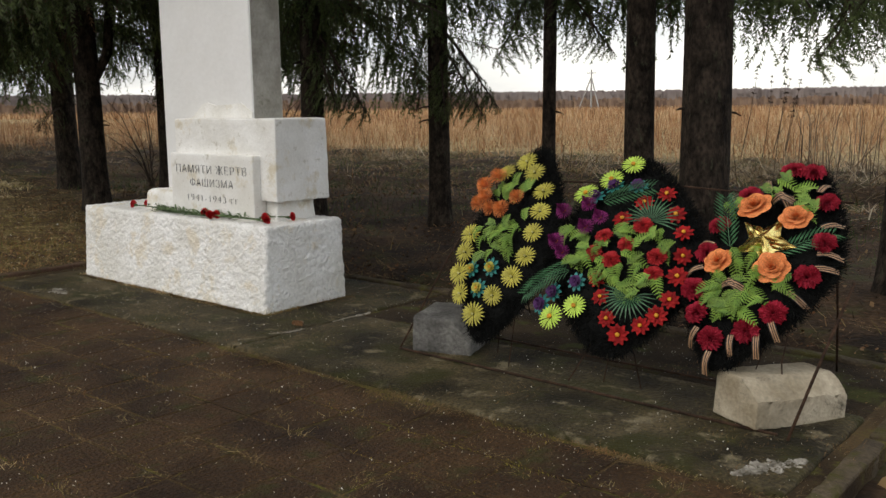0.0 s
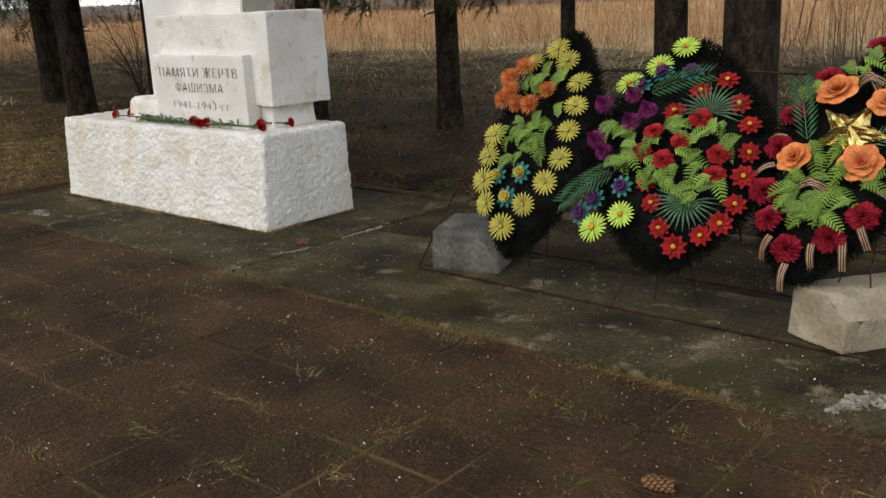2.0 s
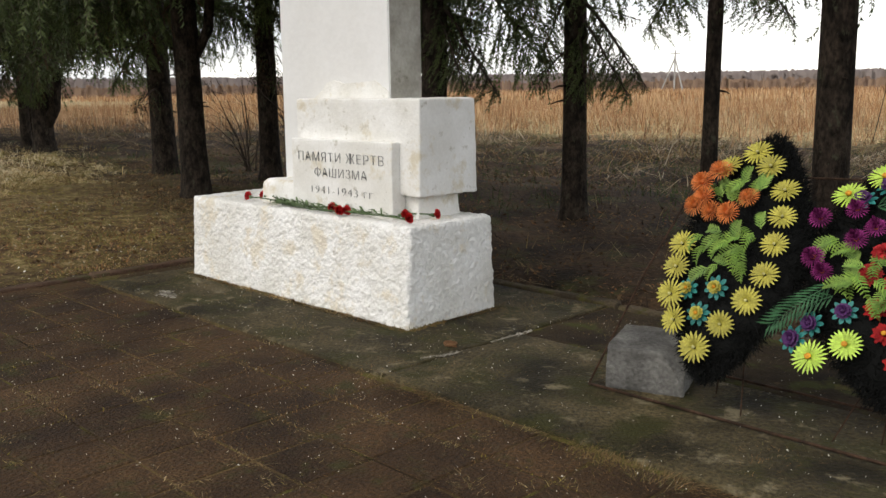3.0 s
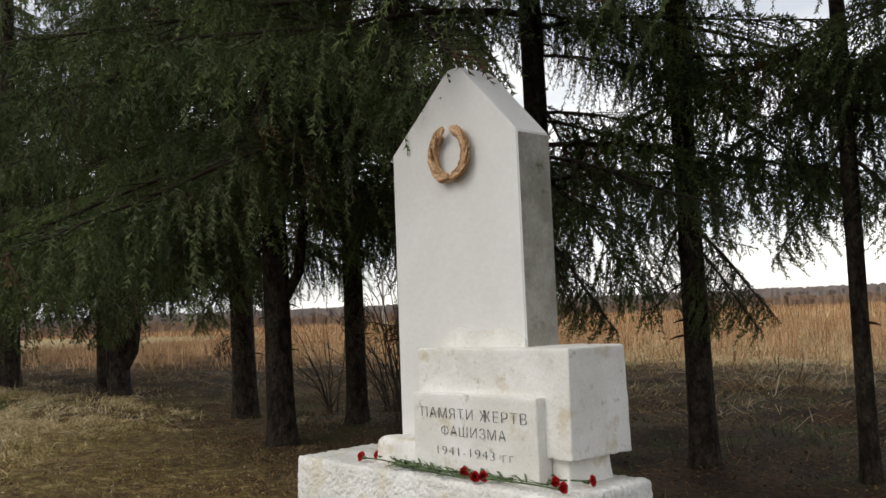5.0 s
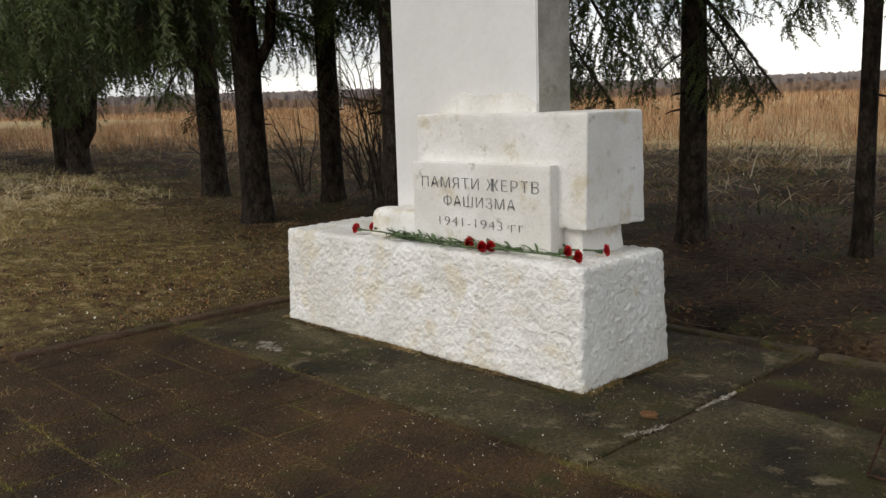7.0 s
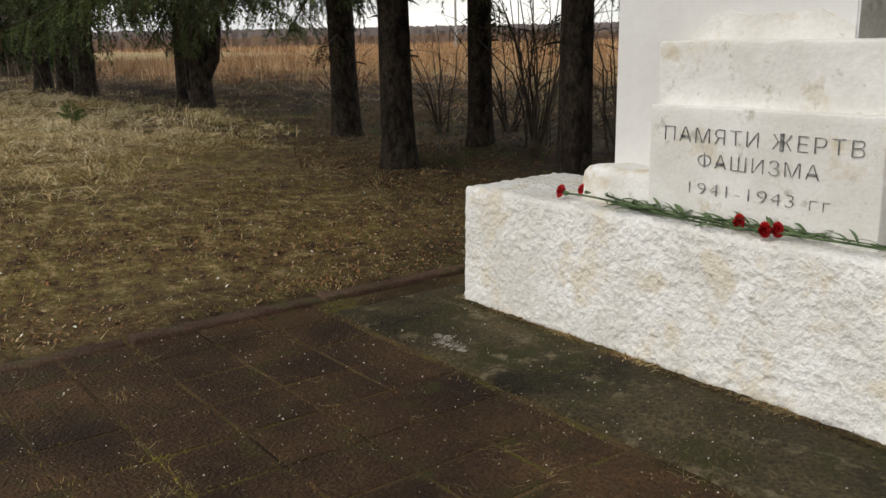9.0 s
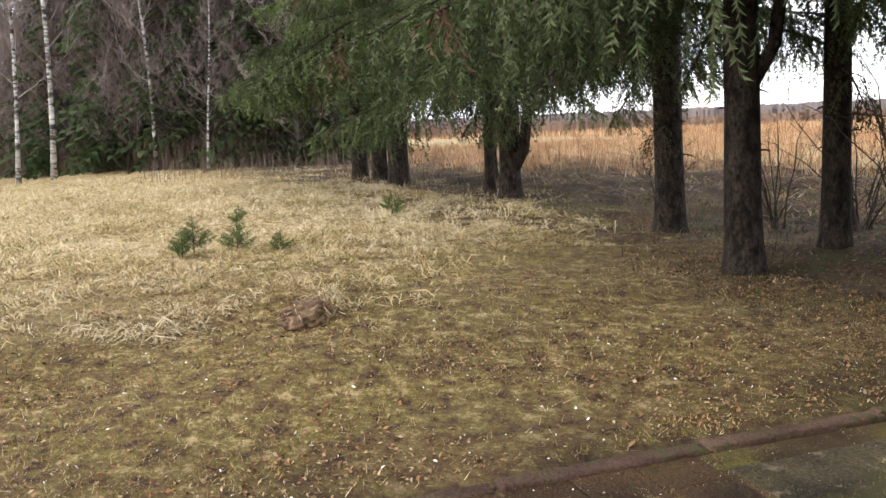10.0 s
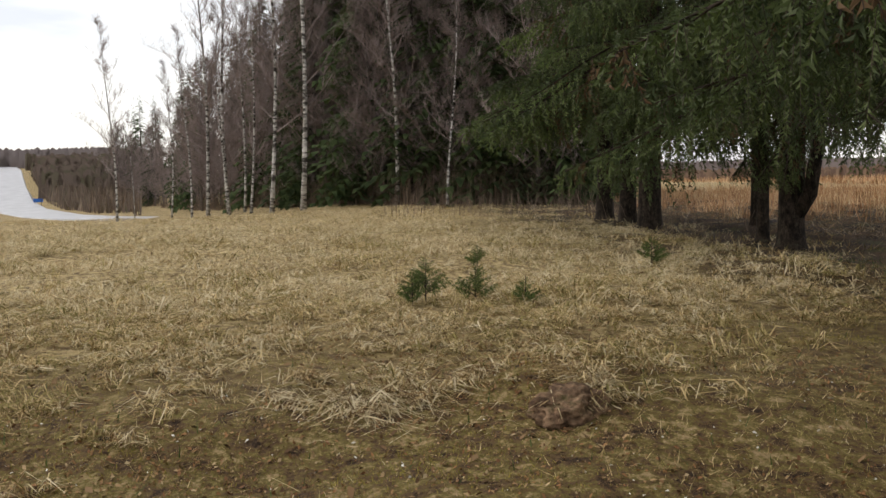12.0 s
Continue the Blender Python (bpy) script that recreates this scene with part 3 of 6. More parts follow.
BOUGHS = [spruce_branch(10 + k, 2.4, 36, 0.019, 0.034, 0.06, 0.92) for k in range(4)]
BARE = [spruce_branch(40 + k, 1.7, 15, 0.05, 0.028, 0.35, fat=0.4) for k in range(3)]
TUFTS = [spruce_branch(80 + k, 1.1, 24, 0.016, 0.030, 0.05, 1.5, 0.4) for k in range(2)]
COARSE = [spruce_branch(60 + k, 2.8, 34, 0.034, 0.050, 0.03, 1.0) for k in range(3)]


def trunk_mesh(radius, height, seed, fork=0.0, fork_at=0.45):
    rnd = random.Random(seed)
    bm = bmesh.new()
    sides, rings = 14, []
    levels = [0, 0.08, 0.2, 0.4, 0.7, 1.0, 1.4, 1.9, 2.5, 3.2, 4.0, 5.0, 6.5, 8.5, 11, height]
    for z in levels:
        s = z / height
        r = radius * (1 - 0.85 * s) * (1 + 0.55 * math.exp(-z / 0.16))
        bend = 0.02 * z * noise.noise(Vector((seed, z * 0.2, 0)))
        rings.append([bm.verts.new((bend + r * (1 + 0.09 * noise.noise(Vector((3 * math.cos(a), 3 * math.sin(a), z * 1.2 + seed)))) * math.cos(a),
                                    r * (1 + 0.09 * noise.noise(Vector((3 * math.cos(a), 3 * math.sin(a), z * 1.2 + seed + 9)))) * math.sin(a), z - 0.12))
                      for a in (2 * math.pi * k / sides for k in range(sides))])
    for a, b in zip(rings, rings[1:]):
        for k in range(sides):
            bm.faces.new([a[k], a[(k + 1) % sides], b[(k + 1) % sides], b[k]])
    for k in range(int(height * 1.6)):
        z = rnd.uniform(0.9, height * 0.5)
        a = rnd.uniform(0, 6.28)
        r = radius * (1 - 0.85 * z / height)
        reach = rnd.uniform(0.03, 0.14)
        d = Vector((math.cos(a), math.sin(a), rnd.uniform(-0.35, 0.1)))
        tube(bm, [d * r * 0.8 + Vector((0, 0, z)), d * (r + reach * 0.6) + Vector((0, 0, z)), d * (r + reach) + Vector((0, 0, z - 0.1 * reach))], [0.011, 0.007, 0.003], 4)
    if fork:
        a = fork
        d = Vector((math.cos(a), math.sin(a), 0))
        rise = (0, 0.35, 0.95, 2.15, 6.5)
        out = (0.3, 1.6, 2.1, 2.0, 1.6)
        thick = (0.6, 0.55, 0.5, 0.42, 0.2) if fork_at < 1 else (0.42, 0.36, 0.34, 0.28, 0.1)
        tube(bm, [d * radius * o + Vector((0, 0, fork_at + r)) for r, o in zip(rise, out)], [radius * k for k in thick], 10)
    return bm


SPRUCE = "tall spruce with bare lower trunk and drooping dark green boughs"


def spruce(x, y, radius, height, clear, seed, boughs=34, coarse=False, fork=0.0, lean=(0, 0), away=None, dead=3, reach=1.0, fork_at=0.45):
    rnd = random.Random(seed)
    z = ground_height(x, y)
    ob = thing("spruce", pose(x, y, z, lean[0], lean[1], 0), SPRUCE if not fork else "spruce with a forked trunk and drooping dark green boughs", "tree", "spruces behind the memorial")
    part("trunk", trunk_mesh(radius, height, seed, fork, fork_at), bark, ob, smooth=True)
    kinds = COARSE if coarse else BOUGHS
    for k in range(boughs + dead):
        if k < boughs:
            s = (k + rnd.random() * 0.8) / boughs
            h = clear + (height - clear - 0.3) * s ** 1.7
            size = (1.15 - 0.85 * s) * rnd.uniform(0.75, 1.1) * reach
            me = (COARSE if h > 7.5 else kinds)[rnd.randrange(3)]
        else:
            h = clear * rnd.uniform(0.45, 1.05)
            size = rnd.uniform(0.35, 0.65)
            me = BARE[rnd.randrange(len(BARE))]
        a = rnd.uniform(0, 360)
        if away is not None and h < clear + 1.5 and math.cos(math.radians(a - away)) > 0.2:
            a += 150
        br = part("bough", me, None, ob)
        br.matrix_basis = pose(0, 0, h, 0, rnd.uniform(-12, 14), a) @ Matrix.Diagonal((size, size, size, 1))
    return ob


# the row behind the memorial
row = [spruce(-4.87, 7.2, 0.112, 15, 3.1, 1, boughs=24, away=-60),
       spruce(-5.75, 6.3, 0.122, 15, 2.4, 6, boughs=36, away=-90),
       spruce(-6.85, 5.78, 0.125, 16, 2.8, 7, boughs=44)]
thin = spruce(-3.5, 7.1, 0.066, 14, 2.6, 2, boughs=23, away=-60, dead=0)
fifth = spruce(-2.42, 6.76, 0.122, 16, 2.8, 3, boughs=32, away=-90, dead=0)
east = spruce(-1.55, 6.05, 0.168, 16, 3.1, 4, boughs=25, away=-90, dead=0)
last = spruce(-0.42, 6.5, 0.13, 15, 3.0, 5, boughs=18, away=-90)
left = spruce(-9.13, 5.82, 0.155, 17, 2.8, 8, boughs=60, lean=(0, -1.2), fork=0.9, fork_at=1.5)
back = spruce(-9.38, 7.0, 0.128, 16, 2.4, 9, boughs=52)
side = spruce(-11.65, 6.78, 0.17, 17, 2.5, 10, boughs=66, lean=(0, -1.0))
spruce(-23.0, 9.3, 0.15, 17, 3.1, 18, boughs=50, coarse=True)
fork = spruce(-17.3, 7.3, 0.19, 18, 2.6, 11, boughs=66, coarse=True, fork=0.5)
spruce(-18.6, 7.45, 0.10, 16, 3.1, 12, boughs=50, coarse=True)
spruce(-23.3, 7.05, 0.25, 19, 3.7, 13, boughs=60, coarse=True, reach=1.3)
spruce(-25.2, 7.12, 0.20, 19, 3.7, 14, boughs=60, coarse=True, reach=1.3)
spruce(-27.25, 7.1, 0.22, 19, 3.4, 15, boughs=60, coarse=True, reach=1.3)


def hang(tree, h, a, size, dip=2, kind=None):
    br = part("bough", (kind or BOUGHS)[int(h * 10) % len(kind or BOUGHS)], None, tree)
    br.matrix_basis = pose(0, 0, h, 0, dip, a) @ Matrix.Diagonal((size, size, size, 1))


# long boughs that hang out over the memorial
for tree, h, a, size in ((row[0], 5.2, -70, 1.5), (row[0], 5.6, -95, 1.6), (row[1], 5.4, -78, 1.6), (row[2], 5.0, -40, 1.5), (row[2], 5.6, -55, 1.7), (row[1], 6.2, -68, 1.7), (row[0], 5.9, -80, 1.7),
                         (row[0], 5.0, -60, 1.3), (row[0], 5.8, -45, 1.4), (thin, 5.6, -115, 1.3), (thin, 4.7, 178, 1.0), (thin, 5.1, 150, 1.1), (row[0], 4.8, -8, 1.0), (thin, 5.2, -60, 1.2), (thin, 6.0, -110, 1.2), (row[0], 6.4, -20, 1.3), (row[0], 6.9, -120, 1.4), (row[0], 5.4, 10, 1.2), (thin, 7.2, 180, 1.2), (row[0], 7.4, -60, 1.4)):
    hang(tree, h, a, size)
# green boughs that reach out over the grass
for tree, lo, hi, count in ((row[2], 3.0, 8.0, 18), (left, 3.0, 8.4, 20), (side, 2.5, 7.8, 20), (back, 3.0, 5.5, 6), (fork, 2.3, 6.5, 14), (row[1], 3.6, 7.5, 8)):
    for k in range(count):
        hang(tree, lo + (hi - lo) * (k + 0.5) / count, -90 + 75 * math.sin(k * 2.4), 1.15 + 0.25 * math.cos(k * 1.7), 4)
# long fine-needled boughs of the eastern trees that hang out over the paving
NEAR = [spruce_branch(200 + k, 4.0, 46, 0.009, 0.018, 0.25, 0.42, 0.4) for k in range(2)]
for tree, h, a, size, k in ((east, 3.78, -97, 1.0, 0), (fifth, 3.95, -82, 1.06, 1), (fifth, 4.3, -90, 1.05, 0), (east, 3.9, -88, 0.95, 1)):
    br = part("bough", NEAR[k], None, tree)
    br.matrix_basis = pose(0, 0, h, 0, 2, a) @ Matrix.Diagonal((size, size, size, 1))
# short dark tufts low on the trunks
for tree, h, a, size in ((row[1], 2.0, 5, 0.95), (row[1], 1.9, -15, 0.8), (row[0], 1.95, 15, 0.9), (row[0], 2.1, 165, 0.8), (row[0], 1.8, -5, 0.8), (thin, 2.3, 20, 0.8), (thin, 2.4, 170, 0.9), (fork, 1.9, -30, 1.1), (fork, 2.1, -120, 1.2), (fork, 1.7, -75, 0.9), (side, 2.1, -140, 1.0), (left, 2.3, -160, 0.9), (row[0], 1.7, -40, 0.7),
                         (last, 2.2, 190, 0.8), (last, 2.4, 160, 1.0), (east, 2.6, 10, 0.9), (row[0], 2.5, 185, 1.0), (row[1], 2.4, 170, 0.9)):
    hang(tree, h, a, size, 38, TUFTS)


# ---- wreaths ----
def plain(name, colour, rough=0.6, second=None, metal=0.0):
    return material(name, tuple(c * 0.75 for c in colour), second or colour, 25, rough, 0.1, 120, metal=metal, vary=0.12)


fir_black = plain("black_fir", (0.005, 0.0055, 0.005), 0.9)
leaf_green = material("cloth_leaf", (0.10, 0.20, 0.025), (0.21, 0.32, 0.05), 12, 0.55, 0.15, 60, vary=0.25)
leaf_dark = material("dark_cloth_leaf", (0.018, 0.072, 0.026), (0.055, 0.16, 0.07), 14, 0.5, 0.1, 60, vary=0.25)
teal_leaf = plain("teal_leaf", (0.02, 0.20, 0.18), 0.5)
yellow_cloth = plain("yellow_cloth", (0.48, 0.43, 0.07), 0.6)
lime_cloth = plain("lime_cloth", (0.50, 0.70, 0.10), 0.6)
orange_cloth = plain("orange_cloth", (0.58, 0.13, 0.02), 0.55, (0.74, 0.24, 0.06))
salmon_cloth = plain("salmon_cloth", (0.70, 0.20, 0.06), 0.75, (0.80, 0.28, 0.10))
red_cloth = plain("red_cloth", (0.36, 0.010, 0.014), 0.6, (0.50, 0.035, 0.04))
daisy_red = plain("daisy_red", (0.26, 0.006, 0.008), 0.7, (0.34, 0.012, 0.012))
crimson_cloth = plain("crimson_cloth", (0.30, 0.008, 0.022), 0.7, (0.44, 0.03, 0.06))
purple_cloth = plain("purple_cloth", (0.15, 0.010, 0.085), 0.7, (0.27, 0.03, 0.17))
violet_cloth = plain("violet_cloth", (0.07, 0.015, 0.10), 0.6)
amber = plain("amber_centre", (0.75, 0.33, 0.02), 0.6)
pale_centre = plain("pale_centre", (0.62, 0.58, 0.25), 0.5)
gold_foil = plain("gold_foil", (0.85, 0.60, 0.16), 0.22, (1.0, 0.78, 0.30), 1.0)
ribbon_black = plain("ribbon_black", (0.02, 0.016, 0.014), 0.45)
ribbon_orange = plain("ribbon_orange", (0.50, 0.29, 0.16), 0.45)


def daisy(radius, petals, width, cup, mat, rows=1, notch=True):
    bm = bmesh.new()
    for r in range(rows):
        for k in range(petals):
            a = 2 * math.pi * (k + 0.5 * r) / petals
            d, s = Vector((math.cos(a), math.sin(a), 0)), Vector((-math.sin(a), math.cos(a), 0))
            rad = radius * (1 - 0.22 * r)
            w = width * radius * (1 - 0.15 * r)
            lift = cup * radius * (1 + 0.8 * r) + 0.004 * r
            prof = [(0.12, 0.30, 0.0), (0.45, 0.85, 0.55), (0.8, 1.0, 0.8), (0.97, 0.62, 0.75)]
            rings = []
            for t, ww, zz in prof:
                c = d * rad * t + Vector((0, 0, lift * zz + 0.002 * (k % 3)))
                rings.append((bm.verts.new(c - s * w * ww / 2), bm.verts.new(c + Vector((0, 0, -0.06 * w))), bm.verts.new(c + s * w * ww / 2)))
            for p, q in zip(rings, rings[1:]):
                bm.faces.new([p[0], q[0], q[1], p[1]])
                bm.faces.new([p[1], q[1], q[2], p[2]])
            tip = bm.verts.new(d * rad * (0.93 if notch else 1.08) + Vector((0, 0, lift * 0.7)))
            bm.faces.new([rings[-1][0], tip, rings[-1][1]])
            bm.faces.new([rings[-1][1], tip, rings[-1][2]])
    return mesh_of("petals", bm, mat)


def button(radius, height, mat):
    bm = bmesh.new()
    bmesh.ops.create_icosphere(bm, subdivisions=2, radius=1.0)
    for v in bm.verts:
        k = 1 + 0.12 * noise.noise(v.co * 6)
        v.co = Vector((v.co.x * radius * k, v.co.y * radius * k, v.co.z * height * k + height * 0.4))
    return mesh_of("centre", bm, mat)


def ruffle(radius, mat, seed, layers=5, flat=0.7, start=8):
    """A full, ragged bloom: rings of crimped petals, steeper towards the middle."""
    rnd = random.Random(seed)
    bm = bmesh.new()
    for la in range(layers):
        f = la / (layers - 1)
        n = int(13 - 6 * f)
        for k in range(n):
            a = 2 * math.pi * (k + rnd.random() * 0.6) / n
            up = math.radians(start + (78 - start) * f + rnd.uniform(-9, 9))
            d = Vector((math.cos(a) * math.cos(up), math.sin(a) * math.cos(up), math.sin(up) * flat))
            s = Vector((-math.sin(a), math.cos(a), 0))
            ln, w = radius * (1 - 0.30 * f) * rnd.uniform(0.85, 1.1), radius * 0.62 * (1 - 0.3 * f)
            base = bm.verts.new(d * radius * 0.08)
            rim = []
            for j in range(5):
                u = j / 4 - 0.5
                rim.append(bm.verts.new(d * ln * (1 - 0.25 * abs(u)) * (0.90 if j % 2 else 1.03) + s * w * u + Vector((0, 0, radius * 0.10 * (1 if j % 2 else -1) + rnd.uniform(-0.03, 0.03) * radius))))
            for p, q in zip(rim, rim[1:]):
                bm.faces.new([base, p, q])
    return mesh_of("petals", bm, mat)


def rose_bloom(radius, mat):
    """A half-open rose: broad outer petals with rolled, pointed rims round a tall wound bud."""
    bm = bmesh.new()
    for la, (n, up, size, wide, roll) in enumerate(((6, 22, 1.05, 1.15, 0.20), (5, 44, 0.96, 1.10, 0.17), (5, 60, 0.84, 1.05, 0.13), (4, 72, 0.74, 1.0, 0.08), (3, 82, 0.66, 0.9, 0.03))):
        for k in range(n):
            a = 2 * math.pi * k / n + la * 0.73
            e = math.radians(up + 5 * math.sin(3.1 * k + la))
            out, s = Vector((math.cos(a), math.sin(a), 0)), Vector((-math.sin(a), math.cos(a), 0))
            d = out * math.cos(e) + Vector((0, 0, math.sin(e)))
            rows = []
            for t in (0.12, 0.4, 0.68, 0.88, 1.0):
                c = d * radius * size * t + (out * 0.9 - Vector((0, 0, 0.75))) * roll * radius * max(0.0, t - 0.6) * 2.5
                w = radius * size * wide * math.sin(math.pi * (0.14 + 0.60 * t))
                cup = radius * size * 0.62 * math.cos(e * 0.6)
                rows.append([bm.verts.new(c + s * w * u - out * cup * u * u * 1.6 * (1.2 - 0.5 * t) - d * radius * 0.30 * u * u * t * t) for u in (-0.5, -0.25, 0.0, 0.25, 0.5)])
            for p, q in zip(rows, rows[1:]):
                for j in range(4):
                    bm.faces.new([p[j], p[j + 1], q[j + 1], q[j]])
    return mesh_of("petals", bm, mat, True)


def frond_mesh(length, leaflet, pairs, mat):
    """A feather-shaped leaf: a thin midrib that carries pairs of narrow leaflets."""
    bm = bmesh.new()
    rib = []
    for k in range(pairs + 1):
        t = k / pairs
        p = Vector((length * t, 0, 0.02 * math.sin(math.pi * t)))
        w = 0.0022 * (1.1 - t)
        rib.append((bm.verts.new(p + Vector((0, w, 0))), bm.verts.new(p - Vector((0, w, 0))), p, t))
    for a, b in zip(rib, rib[1:]):
        bm.faces.new([a[0], a[1], b[1], b[0]])
        t = a[3]
        ln = leaflet * (0.5 + 0.5 * math.sin(math.pi * (0.15 + 0.75 * t)))
        for s in (0, 1):
            sg = 1 if s == 0 else -1
            d = Vector((0.75, sg * 0.66, 0.1 - 0.25 * t)).normalized()
            q = Vector((-d.y, d.x, 0)) * 0.0048
            p = a[2]
            m1, m2, tip = bm.verts.new(p + d * ln * 0.45 + q + Vector((0, 0, 0.004))), bm.verts.new(p + d * ln * 0.45 - q + Vector((0, 0, 0.004))), bm.verts.new(p + d * ln)
            bm.faces.new([a[s], m2, tip, m1])
    return mesh_of("frond", bm, mat)


def fern_mesh(length, side, pairs, curl):
    """A fern leaf of cloth: rounded leaflets in pairs along a midrib, longest below the middle, with gaps between them."""
    bm = bmesh.new()

    def spine(t):
        return Vector((length * t, 0, 0.016 * math.sin(math.pi * t) - curl * t * t))

    for k in range(pairs):
        t = 0.08 + 0.90 * k / pairs
        p, step = spine(t), length * 0.90 / pairs
        ln = side * math.sin(math.pi * min(1.0, 0.30 + 0.66 * t)) ** 0.8
        for sg in (-1, 1):
            d = Vector((0.62, sg * 0.78, 0.18)).normalized()
            q = Vector((0.80, -sg * 0.60, 0)) * step * 0.34
            v = [bm.verts.new(p + w) for w in (-q * 0.7, d * ln * 0.55 - q, d * ln, d * ln * 0.55 + q + Vector((0, 0, 0.003)), q * 0.7)]
            bm.faces.new(v if sg > 0 else v[::-1])
    rib = [[bm.verts.new(spine(k / 6) + Vector((0, w * (1.1 - k / 6), 0.001))) for w in (-0.0028, 0.0028)] for k in range(7)]
    for a, b in zip(rib, rib[1:]):
        bm.faces.new([a[0], b[0], b[1], a[1]])
    tip = [bm.verts.new(spine(0.90) + Vector((0, w, 0))) for w in (-0.006, 0.006)] + [bm.verts.new(spine(1.05))]
    bm.faces.new([tip[0], tip[2], tip[1]])
    return mesh_of("leaf", bm, leaf_green)


def palm_mesh(radius, mat):
    bm = bmesh.new()
    hub = bm.verts.new((0, 0, 0))
    for k in range(19):
        a = math.radians(-15 + 210 * k / 18)
        d = Vector((math.cos(a), math.sin(a), 0.15))
        q = Vector((-math.sin(a), math.cos(a), 0)) * 0.0042
        m, t = d * radius * 0.5 + Vector((0, 0, 0.012)), d * radius + Vector((0, 0, -0.01))
        v = [hub] + [bm.verts.new(p) for p in (m - q, m + q, t)]
        bm.faces.new([v[0], v[1], v[2]])
        bm.faces.new([v[2], v[1], v[3]])
    return mesh_of("palm_leaf", bm, mat)


def ribbon_mesh(length, width, bend):
    """A striped memorial ribbon: five bands, bent over the rim."""
    bm = bmesh.new()
    n, bands = 8, 7
    rows = []
    for i in range(n + 1):
        t = i / n
        z = bend * math.sin(math.pi * t) - 0.022 * t * t
        rows.append([bm.verts.new((length * (t - 0.5), width * (j / bands - 0.5), z + 0.003 * math.sin(5 * t + j))) for j in range(bands + 1)])
    for p, q in zip(rows, rows[1:]):
        for j in range(bands):
            f = bm.faces.new([p[j], q[j], q[j + 1], p[j + 1]])
            f.material_index = j % 2
    return mesh_of("ribbon", bm, [ribbon_black, ribbon_orange])


def star_mesh(radius):
    bm = bmesh.new()
    rim = [bm.verts.new((radius * (1 if k % 2 == 0 else 0.50) * math.sin(math.pi * k / 5), radius * (1 if k % 2 == 0 else 0.50) * math.cos(math.pi * k / 5), 0)) for k in range(10)]
    top = bm.verts.new((0, 0, radius * 0.36))
    for k in range(10):
        bm.faces.new([rim[k], top, rim[(k + 1) % 10]])
    bmesh.ops.subdivide_edges(bm, edges=bm.edges[:], cuts=4, use_grid_fill=True)
    for v in bm.verts:
        v.co.z += 0.009 * noise.noise(v.co * 34) + 0.005 * noise.noise(v.co * 90)
    bmesh.ops.recalc_face_normals(bm, faces=bm.faces)
    return mesh_of("star", bm, gold_foil)


KIT = dict(
    yellow=(daisy(0.060, 19, 0.155, 0.16, yellow_cloth, 2, False), button(0.006, 0.006, pale_centre)),
    gold=(daisy(0.030, 10, 0.5, 0.5, yellow_cloth, 2), button(0.008, 0.008, amber)),
    orange=(daisy(0.050, 24, 0.10, 0.40, orange_cloth, 3, False), button(0.012, 0.008, orange_cloth)),
    lime=(daisy(0.062, 22, 0.14, 0.10, lime_cloth, 2, False), button(0.012, 0.008, amber)),
    red=(daisy(0.046, 9, 0.36, 0.14, daisy_red, 2, False), button(0.010, 0.007, amber)),
    purple=(daisy(0.043, 22, 0.12, 0.5, purple_cloth, 5, False), button(0.009, 0.008, orange_cloth)),
    violet=(daisy(0.034, 11, 0.5, 0.5, violet_cloth, 2), button(0.009, 0.009, violet_cloth)),
    scarlet=(ruffle(0.046, red_cloth, 3, 4, 0.5), None),
    carnation=(ruffle(0.056, crimson_cloth, 4, 8), None),
    rose=(rose_bloom(0.066, salmon_cloth), None),
)
TEAL_STAR = daisy(0.050, 9, 0.4, 0.1, teal_leaf, 1, False)
LEAF = [fern_mesh(0.110, 0.040, 8, 0.030), fern_mesh(0.092, 0.036, 7, 0.042), fern_mesh(0.102, 0.036, 8, 0.018)]
FROND, PALM, STAR = frond_mesh(0.26, 0.085, 13, leaf_dark), palm_mesh(0.14, leaf_dark), star_mesh(0.132)
RIBBON, BOW = ribbon_mesh(0.105, 0.030, 0.014), ribbon_mesh(0.09, 0.034, 0.03)


